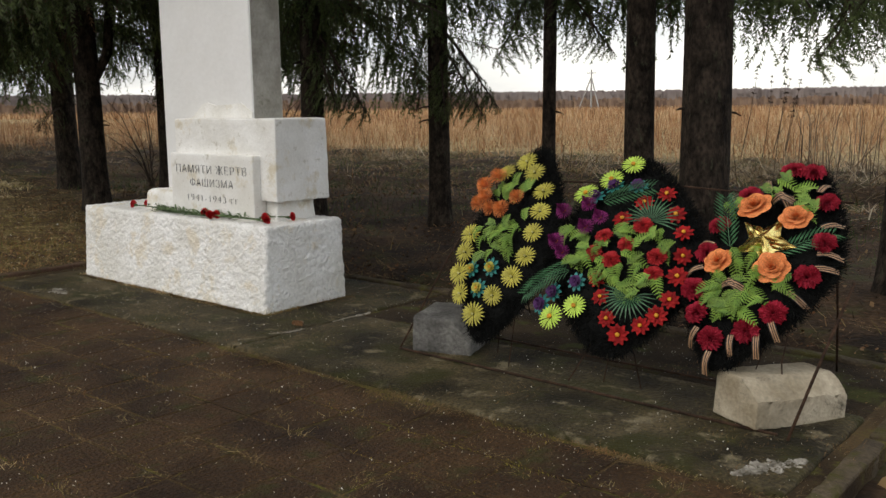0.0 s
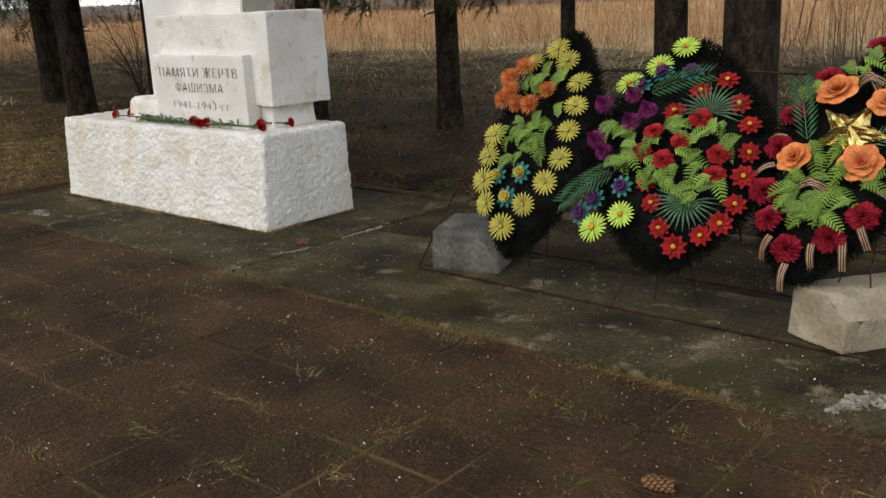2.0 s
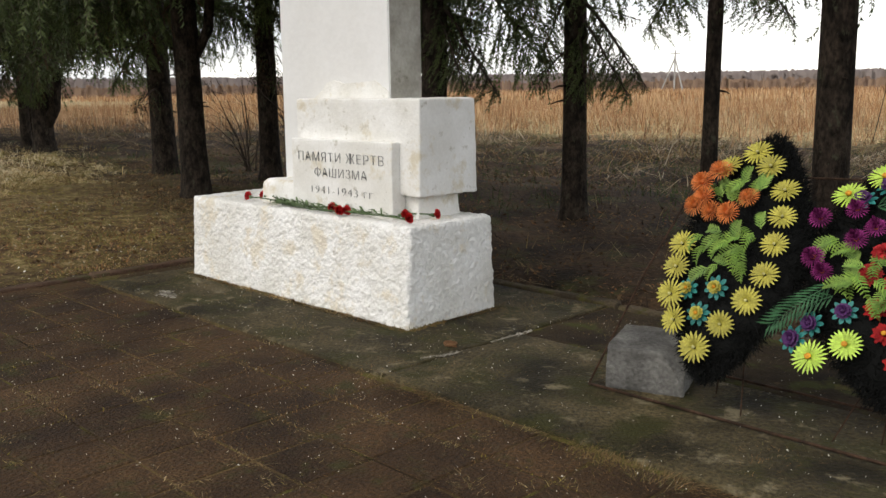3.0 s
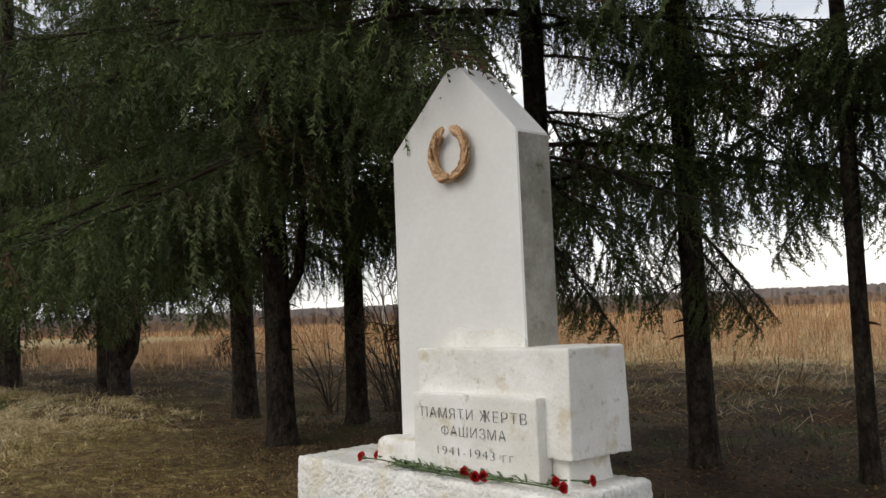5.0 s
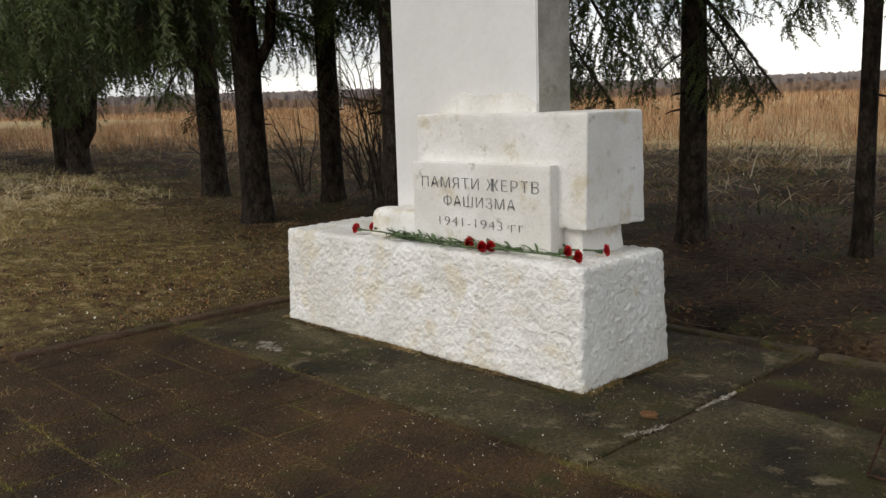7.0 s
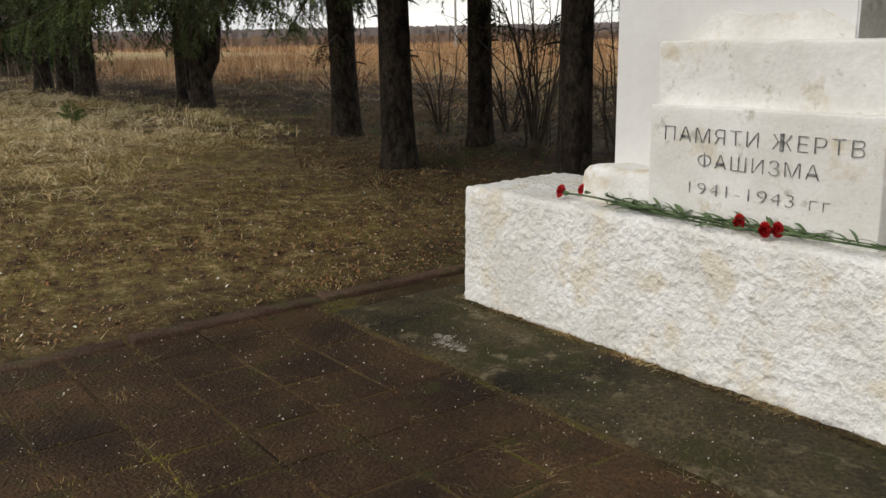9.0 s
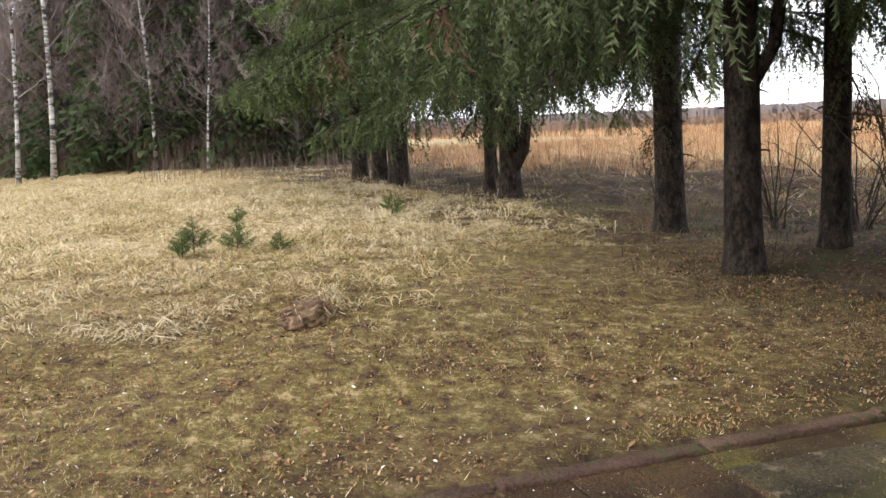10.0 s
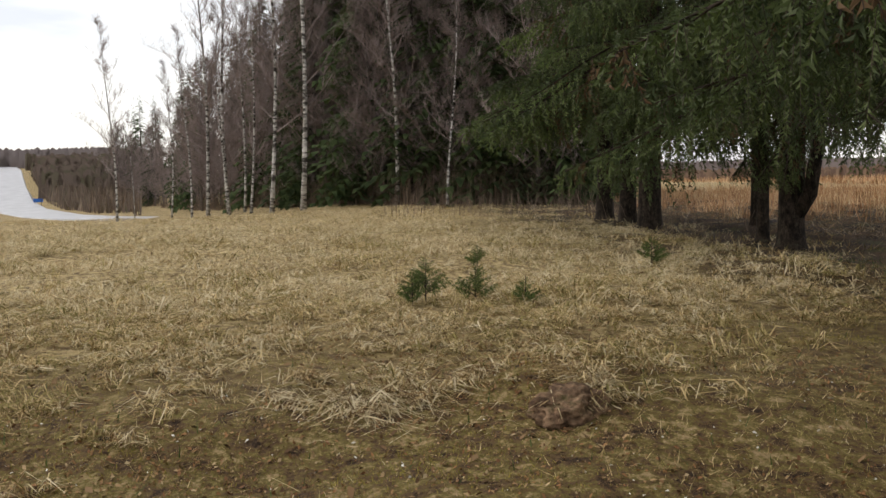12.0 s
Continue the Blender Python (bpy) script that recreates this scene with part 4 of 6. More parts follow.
def fir_backing(half, high, shear, centre, seed):
    """A drop-shaped pad bristling with black fir."""
    rnd = np.random.RandomState(seed)
    bm_v, bm_f = [], []

    def rim(a, k=1.0):
        v = high * math.cos(a) * k
        return np.array((half * math.sin(a) * (1 - 0.42 * max(0.0, math.cos(a)) ** 1.5 - 0.36 * max(0.0, -math.cos(a)) ** 1.5) * k + shear * v + centre[0], v + centre[1], 0.0))

    n = 40
    for layer, k, z in ((0, 1.0, -0.02), (1, 0.97, 0.015), (2, 0.6, 0.04), (3, 0.02, 0.05)):
        for i in range(n):
            bm_v.append(rim(2 * math.pi * i / n, k) + (0, 0, z))
    for layer in range(3):
        for i in range(n):
            a, b = layer * n + i, layer * n + (i + 1) % n
            bm_f += [(a, b, b + n), (a, b + n, a + n)]
    bm_f += [(0, i + 1, i) for i in range(1, n - 1)]
    for i in range(13000):
        edge = i < 9000
        a = rnd.uniform(0, 2 * math.pi)
        k = rnd.uniform(0.88, 1.05) if edge else math.sqrt(rnd.uniform(0, 0.85))
        p = rim(a, k) + (0, 0, rnd.uniform(-0.02, 0.03) if edge else 0.05 - 0.03 * k)
        outw = rim(a, 1.0) - rim(a, 0.5)
        outw /= np.linalg.norm(outw) + 1e-9
        d = outw * (1.0 if edge else 0.3) + rnd.normal(size=3) * 0.55 + np.array((0, 0, 0.15 if edge else 0.6))
        d /= np.linalg.norm(d)
        ln = rnd.uniform(0.022, 0.048)
        q = np.cross(d, rnd.normal(size=3))
        q *= 0.0022 / (np.linalg.norm(q) + 1e-9)
        base = len(bm_v)
        bm_v += [p - q, p + q, p + d * ln]
        bm_f.append((base, base + 1, base + 2))
    return soup("fir_backing", np.array(bm_v), bm_f, [fir_black])


def wreath(label, m, shape, flowers, leaves, seed, fronds=(), palms=(), stars=(), ribbons=(), bows=()):
    ob = thing("memorial_wreath", m, label, "wreath", "wreaths on the wire stand")
    rnd = random.Random(seed)
    part("fir_backing", fir_backing(*shape, seed), None, ob, "bristling black artificial fir")

    def put(name, me, u, v, w, turn, parent=ob, size=1.0, face=0.55):
        pc = part(name, me, None, parent)
        out = Vector((u * face * 1.6 + rnd.uniform(-0.15, 0.15), v * face + rnd.uniform(-0.15, 0.15), 1)).normalized()
        pc.matrix_basis = Matrix.Translation((u, v, w)) @ Vector((0, 0, 1)).rotation_difference(out).to_matrix().to_4x4() @ pose(0, 0, 0, 0, 0, turn) @ Matrix.Diagonal((size, size, size, 1))
        return pc

    for kind, places in flowers.items():
        petals, middle = KIT[kind]
        for u, v in places:
            w = {"rose": 0.10, "purple": 0.10, "orange": 0.10, "scarlet": 0.10}.get(kind, 0.06) + rnd.uniform(-0.01, 0.012)
            fl = put("flower", petals, u, v, w, rnd.uniform(0, 360), size=rnd.uniform(0.92, 1.08), face=0.25 if kind in ("purple", "orange") else 0.55)
            if middle:
                c = part("centre", middle, None, fl)
                c.matrix_basis = Matrix.Translation((0, 0, 0.012))
            if kind in ("violet", "gold"):
                c = part("calyx", TEAL_STAR, None, fl)
                c.matrix_basis = Matrix.Translation((0, 0, -0.006))
    for u, v in leaves:
        u, v = shape[3][0] + (u - shape[3][0]) * 0.9, shape[3][1] + (v - shape[3][1]) * 0.93
        if any(math.hypot(u - a, v - c) < 0.07 for a, c in flowers.get("rose", [])) or any(math.hypot(u - a, v - c) < 0.11 for a, c in stars):
            continue
        for k in range(3):
            a = (math.degrees(math.atan2(v - 0.06, u)) if k else -90) + rnd.uniform(-70, 70)
            put("leaf", LEAF[rnd.randrange(3)], u - 0.045 * math.cos(math.radians(a)) + rnd.uniform(-0.045, 0.045), v - 0.045 * math.sin(math.radians(a)) + rnd.uniform(-0.045, 0.045), 0.085 + rnd.uniform(-0.015, 0.03), a, size=rnd.uniform(0.75, 1.08), face=0.25)
    for u, v, u2, v2 in fronds:
        put("frond", FROND, u, v, 0.075, math.degrees(math.atan2(v2 - v, u2 - u)), face=0.1)
    for u, v, a in palms:
        put("palm_leaf", PALM, u, v, 0.085, a, face=0.2)
    for u, v in stars:
        put("star", STAR, u, v, 0.10, -24, face=0.0)
    for u, v in ribbons:
        a = math.degrees(math.atan2(v - 0.05, u + 0.05))
        put("ribbon", RIBBON, u, v, 0.045, a + rnd.uniform(-15, 15), face=0.9)
    for u, v in bows:
        for a in (20, 160, -35):
            put("ribbon", BOW, u, v, 0.10, a + rnd.uniform(-10, 10), face=0.2)
    return ob


wreath("drop-shaped wreath of yellow daisies and orange gerberas on black fir", pose(-1.674, 4.032, 0.599, 58.5, 0, 0) @ Matrix.Diagonal((1, 0.945, 1, 1)), (0.265, 0.54, 0.0, (0.0, 0.0)),
       dict(yellow=[(-0.04, 0.46), (0.04, 0.39), (0.12, 0.29), (0.14, 0.17), (0.15, 0.04), (0.14, -0.09), (0.1, -0.21), (0.03, -0.33), (-0.04, -0.45), (-0.16, -0.35), (-0.21, -0.24), (-0.23, -0.11), (-0.24, 0.0), (-0.14, 0.38)],
            gold=[(-0.15, -0.2), (-0.03, -0.18), (-0.08, -0.3)], orange=[(-0.14, 0.33), (-0.20, 0.27), (0.01, 0.22), (-0.05, 0.14), (-0.13, 0.145), (-0.20, 0.16), (-0.17, 0.20)]),
       [(-0.12, 0.26), (-0.06, 0.33), (-0.06, 0.07), (-0.1, -0.03), (0.04, -0.01), (0.01, -0.06), (-0.16, 0.02), (-0.12, -0.1), (0.03, 0.12), (-0.14, 0.3), (0.0, 0.32)], 21)
wreath("drop-shaped wreath of red, lime and purple artificial flowers on black fir", pose(-1.069, 4.012, 0.544, 56, 0, 0) @ Matrix.Diagonal((1.01, 0.955, 1, 1)), (0.385, 0.50, -0.10, (0.03, 0.07)),
       dict(lime=[(-0.04, 0.53), (-0.14, 0.45), (-0.24, 0.35), (-0.1, -0.26), (-0.21, -0.33)], purple=[(-0.15, 0.14), (-0.1, 0.2), (-0.28, 0.05), (-0.24, 0.0), (-0.3, 0.22), (-0.18, 0.27)],
            violet=[(-0.11, 0.41), (0.01, 0.42), (-0.14, -0.13), (-0.24, -0.2), (-0.29, -0.27), (-0.19, 0.34)],
            red=[(0.17, 0.38), (0.08, 0.32), (-0.01, 0.23), (0.24, 0.28), (0.31, 0.18), (0.01, -0.19), (0.07, -0.29), (0.15, -0.36), (0.24, -0.3), (0.3, -0.24), (-0.04, -0.1), (0.34, -0.16), (0.33, 0.07), (0.34, -0.04)],
            scarlet=[(0.12, 0.19), (0.07, 0.08), (0.02, -0.01), (-0.08, 0.02), (-0.05, 0.11), (0.24, 0.03), (0.24, -0.05)]),
       [(0.01, 0.14), (0.07, 0.17), (0.19, 0.14), (-0.02, 0.05), (-0.05, -0.03), (0.01, -0.1), (0.08, -0.06), (0.15, -0.02), (0.19, -0.16), (0.12, -0.15), (0.25, -0.12), (0.26, 0.07), (-0.16, 0.05), (-0.25, 0.15), (-0.14, -0.03), (-0.21, -0.04), (0.2, 0.2), (0.07, -0.1), (0.12, 0.05), (-0.22, 0.12)], 22,
       fronds=[(-0.13, 0.31, 0.07, 0.38), (-0.21, -0.04, -0.35, -0.23), (-0.19, -0.08, -0.33, -0.2)], palms=[(0.15, 0.22, 0), (0.16, -0.18, 180)])
wreath("drop-shaped wreath of crimson carnations and salmon roses with gold star", pose(-0.349, 4.061, 0.568, 52, 0, 6) @ Matrix.Diagonal((1, 0.935, 1, 1)), (0.28, 0.505, 0.20, (-0.045, 0.06)),
       dict(rose=[(-0.11, 0.29), (0.06, 0.25), (-0.21, 0.0), (0.01, -0.01)],
            carnation=[(0.0, 0.53), (0.08, 0.53), (-0.16, 0.39), (0.16, 0.37), (0.18, 0.16), (0.14, -0.01), (0.04, -0.2), (-0.05, -0.3), (-0.18, -0.36), (-0.26, -0.25), (-0.3, -0.13), (-0.28, 0.06), (-0.26, 0.22)]),
       [(0.03, 0.46), (-0.08, 0.41), (-0.22, 0.3), (0.08, 0.4), (0.09, 0.34), (-0.12, 0.02), (-0.14, -0.05), (-0.24, -0.08), (-0.23, -0.14), (-0.21, -0.2), (-0.16, -0.18), (-0.18, -0.24), (-0.09, -0.19), (-0.08, -0.23), (-0.02, -0.17), (0.08, -0.02), (-0.07, -0.07), (0.06, -0.1), (0.0, 0.2)], 23,
       fronds=[(-0.19, 0.1, -0.24, 0.3), (0.0, 0.08, 0.15, 0.18)], stars=[(-0.045, 0.125)],
       ribbons=[(0.14, 0.46), (0.2, 0.26), (0.2, 0.04), (0.21, 0.11), (0.12, -0.12), (0.05, -0.27), (-0.1, -0.38), (-0.18, -0.47), (-0.1, 0.47), (-0.31, 0.12), (-0.33, -0.03), (-0.26, -0.36), (0.0, -0.36)], bows=[(-0.01, 0.35), (-0.13, -0.11)])

# ---- wire stand, stones, carnations ----
rust = material("rusty_wire", (0.03, 0.018, 0.012), (0.08, 0.045, 0.028), 20, 0.8, 0.4, 90, metal=0.3)
grey_stone = material("grey_concrete", (0.075, 0.072, 0.066), (0.165, 0.16, 0.148), 7, 0.9, 0.6, 60, speck=((0.26, 0.25, 0.23), 0.34, 6))
buff_stone = material("broken_concrete", (0.26, 0.215, 0.145), (0.46, 0.40, 0.30), 5, 0.92, 0.5, 55, speck=((0.13, 0.115, 0.085), 0.37, 7), grit=0.6)


def rod(parent, pts, r=0.005):
    bm = bmesh.new()
    tube(bm, pts, [r] * len(pts), 6)
    return part("rod", bm, rust, parent, smooth=True)


def build_stand():
    ob = thing("wreath_stand", pose(-1.16, 3.97, 0.02), "rusty wire stand leaning the wreaths over the concrete strip", "stand")
    rod(ob, [(-1.02, -0.26, 0.008), (0.0, -0.27, 0.011), (0.98, -0.27, 0.008)], 0.006)
    rod(ob, [(-0.78, 0.22, 0.008), (0.6, 0.22, 0.01)], 0.006)
    rod(ob, [(-1.02, -0.26, 0.006), (-0.98, 0.1, 0.45), (-0.9, 0.42, 0.86)])
    rod(ob, [(1.03, -0.30, 0.006), (1.08, -0.05, 0.33), (1.12, 0.12, 0.56)], 0.007)
    rod(ob, [(0.895, 0.75, 0.0), (0.91, 0.66, 0.3), (0.93, 0.52, 0.60)], 0.006)
    rod(ob, [(-0.9, 0.42, 0.86), (0.1, 0.46, 0.88), (1.0, 0.48, 0.84)])
    rod(ob, [(-0.95, 0.85, 0.0), (-0.9, 0.42, 0.86)])
    rod(ob, [(0.05, 0.95, 0.0), (0.1, 0.46, 0.88)])
    rnd = random.Random(8)
    for cx in (-0.52, 0.13, 0.82):
        for s in (-0.14, -0.02, 0.13):
            foot = (cx + s * 1.3 + rnd.uniform(-0.03, 0.03), -0.24 + rnd.uniform(-0.02, 0.35), 0.004)
            rod(ob, [foot, (cx + s * 0.6, -0.02, 0.22), (cx + s * 0.4, 0.22, 0.52)], 0.003)


build_stand()


def stone(label, m, sx, sy, sz, mat, seed, low, slant, corner):
    """A cast block; its top falls away towards one long side, and one front corner is knocked off."""
    bm = rough_box(-sx / 2, sx / 2, -sy / 2, sy / 2, 0, sz, 0.016, 0.007, 0.0035, 11, 0.004, 0.6, seed)
    for v in bm.verts:
        wob = 0.012 * noise.noise(v.co * 14 + Vector((seed, 0, 0)))
        lim = low + (v.co.y + sy / 2) * slant + wob
        lim = min(lim, corner + ((sx / 2 - v.co.x) + (v.co.y + sy / 2)) * 1.3 + wob)
        if v.co.z > lim:
            v.co.z = lim
    ob = new("concrete_block", mesh_of("concrete_block", bm, mat, True))
    ob.matrix_basis = m
    return tagged(ob, label, "block")


stone("grey concrete block weighing down the wire stand", pose(-2.02, 3.955, 0.015, 0, 0, 20), 0.32, 0.35, 0.195, grey_stone, 3, 0.185, 0.06, 0.06)
stone("buff broken concrete block with chipped edge on the wire stand", pose(-0.262, 3.945, 0.015, 0, 3, 62), 0.46, 0.25, 0.185, buff_stone, 14, 0.115, 0.75, 0.10)

stem_green = plain("carnation_stem", (0.05, 0.085, 0.035), 0.7, (0.12, 0.17, 0.08))
CARN_HEAD = ruffle(0.036, material("carnation_red", (0.46, 0.010, 0.014), (0.70, 0.030, 0.035), 25, 0.6, 0.1, 120, through=0.4), 9, 8, 1.0, 34)


def carnation(hx, hy, tx, ty, seed):
    rnd = random.Random(seed)
    ob = thing("carnation", pose(hx, hy, 0.556), "red carnation with long green stem lying on the base block", "flower", "carnations on the base block")
    d = Vector((tx - hx, ty - hy, 0))
    bm = bmesh.new()
    pts = [Vector((0, 0, 0.024)) + d * t + Vector((0, 0.012 * math.sin(7 * t + seed), 0.006 * math.sin(3 * t + seed) - 0.012 * t)) for t in (0.03, 0.2, 0.4, 0.6, 0.8, 1.0)]
    tube(bm, pts, [0.0046] * 6, 5)
    part("stem", bm, stem_green, ob, smooth=True)
    head = part("petals", CARN_HEAD, None, ob, "ruffled red petals")
    head.matrix_basis = Matrix.Translation((0, 0, 0.030)) @ (-d + Vector((0, -0.03, 0.18 * d.length))).to_track_quat("Z", "Y").to_matrix().to_4x4()
    bm = bmesh.new()
    tube(bm, [Vector((0, 0, 0.026)) + d.normalized() * t for t in (0.006, 0.02, 0.04)], [0.011, 0.010, 0.004], 8)
    part("calyx", bm, stem_green, ob)
    for k in range(15):
        lf = part("leaf", CARN_LEAF, None, ob)
        p = pts[1] + (pts[5] - pts[1]) * rnd.random()
        lf.matrix_basis = Matrix.Translation(p) @ pose(0, 0, 0, rnd.uniform(-40, 40), rnd.uniform(-25, 10), math.degrees(math.atan2(d.y, d.x)) + rnd.choice((-1, 1)) * rnd.uniform(12, 45))


CARN_LEAF = mesh_of("leaf", leaf_blade(0.10, 0.012, 0.010), stem_green)
for k, (hx, hy, tx, ty) in enumerate(((-5.11, 3.946, -4.60, 3.965), (-5.06, 4.03, -4.50, 3.97), (-4.23, 3.94, -4.86, 3.975), (-4.09, 3.885, -4.72, 3.94), (-4.06, 3.915, -4.68, 3.975), (-3.665, 4.01, -4.30, 3.965), (-3.545, 3.93, -4.18, 3.935), (-3.54, 4.135, -4.02, 3.975))):
    carnation(hx, hy, tx, ty, k)


# ---- grass, reeds, litter ----
def island_material(name, colours, rough=0.9, through=0.2):
    """Each separate blade or leaf takes one of a run of colours."""
    m = bpy.data.materials.new(name)
    m.use_nodes = True
    n, l = m.node_tree.nodes, m.node_tree.links
    b = n["Principled BSDF"]
    b.inputs["Roughness"].default_value = rough
    b.inputs["Specular IOR Level"].default_value = 0.2
    geo, ramp = n.new("ShaderNodeNewGeometry"), n.new("ShaderNodeValToRGB")
    ramp.color_ramp.interpolation = "LINEAR"
    while len(ramp.color_ramp.elements) < len(colours):
        ramp.color_ramp.elements.new(0.5)
    for k, c in enumerate(colours):
        ramp.color_ramp.elements[k].position, ramp.color_ramp.elements[k].color = k / (len(colours) - 1), (*c, 1)
    l.new(geo.outputs["Random Per Island"], ramp.inputs["Fac"])
    l.new(ramp.outputs["Color"], b.inputs["Base Color"])
    if through:
        thin, blend = n.new("ShaderNodeBsdfTranslucent"), n.new("ShaderNodeMixShader")
        blend.inputs["Fac"].default_value = through
        l.new(ramp.outputs["Color"], thin.inputs["Color"])
        l.new(b.outputs["BSDF"], blend.inputs[1])
        l.new(thin.outputs["BSDF"], blend.inputs[2])
        l.new(blend.outputs["Shader"], n["Material Output"].inputs["Surface"])
    return m


straw_mat = island_material("straw", [(0.17, 0.10, 0.05), (0.50, 0.37, 0.18), (0.72, 0.58, 0.34), (0.58, 0.44, 0.22), (0.30, 0.20, 0.095), (0.20, 0.185, 0.06)])
pale_straw = island_material("pale_straw", [(0.42, 0.33, 0.18), (0.62, 0.52, 0.33), (0.70, 0.61, 0.42), (0.50, 0.40, 0.22)])
brown_straw = island_material("brown_straw", [(0.09, 0.05, 0.025), (0.22, 0.135, 0.062), (0.34, 0.23, 0.115), (0.14, 0.12, 0.035)])
olive_straw = island_material("olive_straw", [(0.11, 0.095, 0.03), (0.28, 0.235, 0.08), (0.45, 0.36, 0.17)])
# darker copy of the straw, with shade put into its colours
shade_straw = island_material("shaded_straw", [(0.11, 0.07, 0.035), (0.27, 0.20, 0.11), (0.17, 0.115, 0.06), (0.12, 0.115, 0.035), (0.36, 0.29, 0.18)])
reed_mat = island_material("reeds", [(0.24, 0.105, 0.046), (0.46, 0.24, 0.115), (0.54, 0.34, 0.195), (0.34, 0.165, 0.078)])
reed_dark = island_material("dark_reeds", [(0.12, 0.062, 0.034), (0.27, 0.145, 0.073), (0.37, 0.21, 0.11)])
reed_pale = island_material("pale_reeds", [(0.46, 0.26, 0.125), (0.62, 0.42, 0.24), (0.70, 0.51, 0.31)])
stalk_mat = island_material("fallen_stalks", [(0.13, 0.09, 0.055), (0.42, 0.34, 0.225), (0.24, 0.175, 0.11), (0.54, 0.46, 0.33)])
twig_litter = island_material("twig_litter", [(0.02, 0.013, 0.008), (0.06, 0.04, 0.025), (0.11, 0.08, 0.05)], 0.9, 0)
leaf_litter = island_material("dead_leaves", [(0.06, 0.034, 0.017), (0.26, 0.135, 0.055), (0.36, 0.245, 0.125), (0.13, 0.085, 0.035), (0.46, 0.35, 0.20), (0.30, 0.15, 0.065), (0.20, 0.10, 0.05), (0.17, 0.13, 0.05)], 0.8, 0.1)
# the dead leaves again, their colours lowered to stand for tree shade
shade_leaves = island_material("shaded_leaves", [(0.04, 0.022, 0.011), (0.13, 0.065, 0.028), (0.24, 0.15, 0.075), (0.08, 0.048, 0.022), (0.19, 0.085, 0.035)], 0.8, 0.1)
rusty_mat = island_material("rusty_needles", [(0.09, 0.045, 0.018), (0.20, 0.105, 0.042), (0.30, 0.19, 0.09), (0.13, 0.085, 0.03)], 0.9, 0.1)
crumb_mat = island_material("pale_crumbs", [(0.45, 0.42, 0.36), (0.75, 0.73, 0.68), (0.30, 0.26, 0.18)], 0.8, 0)
green_mat = island_material("young_green", [(0.04, 0.07, 0.02), (0.07, 0.11, 0.03)], 0.8, 0.2)
moss_mat = island_material("moss", [(0.06, 0.055, 0.014), (0.11, 0.095, 0.025), (0.16, 0.10, 0.042), (0.22, 0.15, 0.07)], 0.95, 0)
moss_film = island_material("moss_film", [(0.040, 0.036, 0.008), (0.085, 0.075, 0.016), (0.14, 0.105, 0.032)], 0.95, 0)
heights = {}


def lie(xs, ys):
    """Ground height for many places, between the corners of the sheet's cells."""
    def corner(i, j):
        if (i, j) not in heights:
            heights[i, j] = ground_height(i / 4, j / 4)
        return heights[i, j]

    out = np.empty(len(xs))
    for n, (x, y) in enumerate(zip(xs * 4, ys * 4)):
        i, j = math.floor(x), math.floor(y)
        u, v = x - i, y - j
        out[n] = (corner(i, j) * (1 - u) + corner(i + 1, j) * u) * (1 - v) + (corner(i, j + 1) * (1 - u) + corner(i + 1, j + 1) * u) * v
    return out


def blades(name, xs, ys, lengths, widths, upright, mat, label, category, seed, base=None, simple=False, wild=0.22, comb=0.0, sway=0.55):
    """Thin bent blades; upright from 0 (lying) to 1 (standing), with scatter."""
    rnd = np.random.RandomState(seed)
    n = len(xs)
    z = lie(xs, ys) if base is None else np.array([ground_height(x, y) for x, y in zip(xs, ys)]) if np.isnan(base) else np.full(n, base)
    a = rnd.uniform(0, 2 * np.pi, n)
    index = None
    if comb:
        # blades lie the same way within a tussock, and tussocks differ in colour
        flow = np.array([noise.noise(Vector((x * comb, y * comb, 1.5))) for x, y in zip(xs, ys)])
        tone = np.array([noise.noise(Vector((x * comb * 1.7, y * comb * 1.7, 9.5))) for x, y in zip(xs, ys)])
        a = flow * 9.0 + rnd.normal(0, sway, n)
        index = np.clip(np.floor((tone + rnd.normal(0, 0.16, n)) * 3.2 + len(mat) / 2), 0, len(mat) - 1).astype(int)
    mats = mat if isinstance(mat, list) else [mat]
    e = np.clip(upright + rnd.normal(0, wild, n), 0.03, 1.0) * np.pi / 2
    d = np.stack([np.cos(a) * np.cos(e), np.sin(a) * np.cos(e), np.sin(e)], 1)
    s = np.stack([-np.sin(a), np.cos(a), np.zeros(n)], 1) * (widths / 2)[:, None]
    root = np.stack([xs, ys, z - 0.005], 1)
    mid = root + d * (lengths * 0.55)[:, None] + np.stack([np.zeros(n), np.zeros(n), lengths * 0.08], 1)
    tip = root + d * lengths[:, None] + rnd.normal(0, 0.12, (n, 3)) * lengths[:, None] * (1, 1, 0.4)
    tip[:, 2] = np.maximum(tip[:, 2], z + 0.004)
    if simple:
        V = np.stack([root - s, root + s, tip], 1).reshape(-1, 3)
        F = np.arange(n * 3).reshape(-1, 3)
        return tagged(new(name, soup(name, V, F, mats, index)), label, category, kind="stuff")
    V = np.stack([root - s, root + s, mid + s * 0.8, mid - s * 0.8, tip], 1).reshape(-1, 3)
    o = (np.arange(n) * 5)[:, None]
    F = np.concatenate([o + (0, 1, 2), o + (0, 2, 3), o + (3, 2, 4)], 1).reshape(-1, 3)
    return tagged(new(name, soup(name, V, F, mats, None if index is None else np.repeat(index, 3))), label, category, kind="stuff")


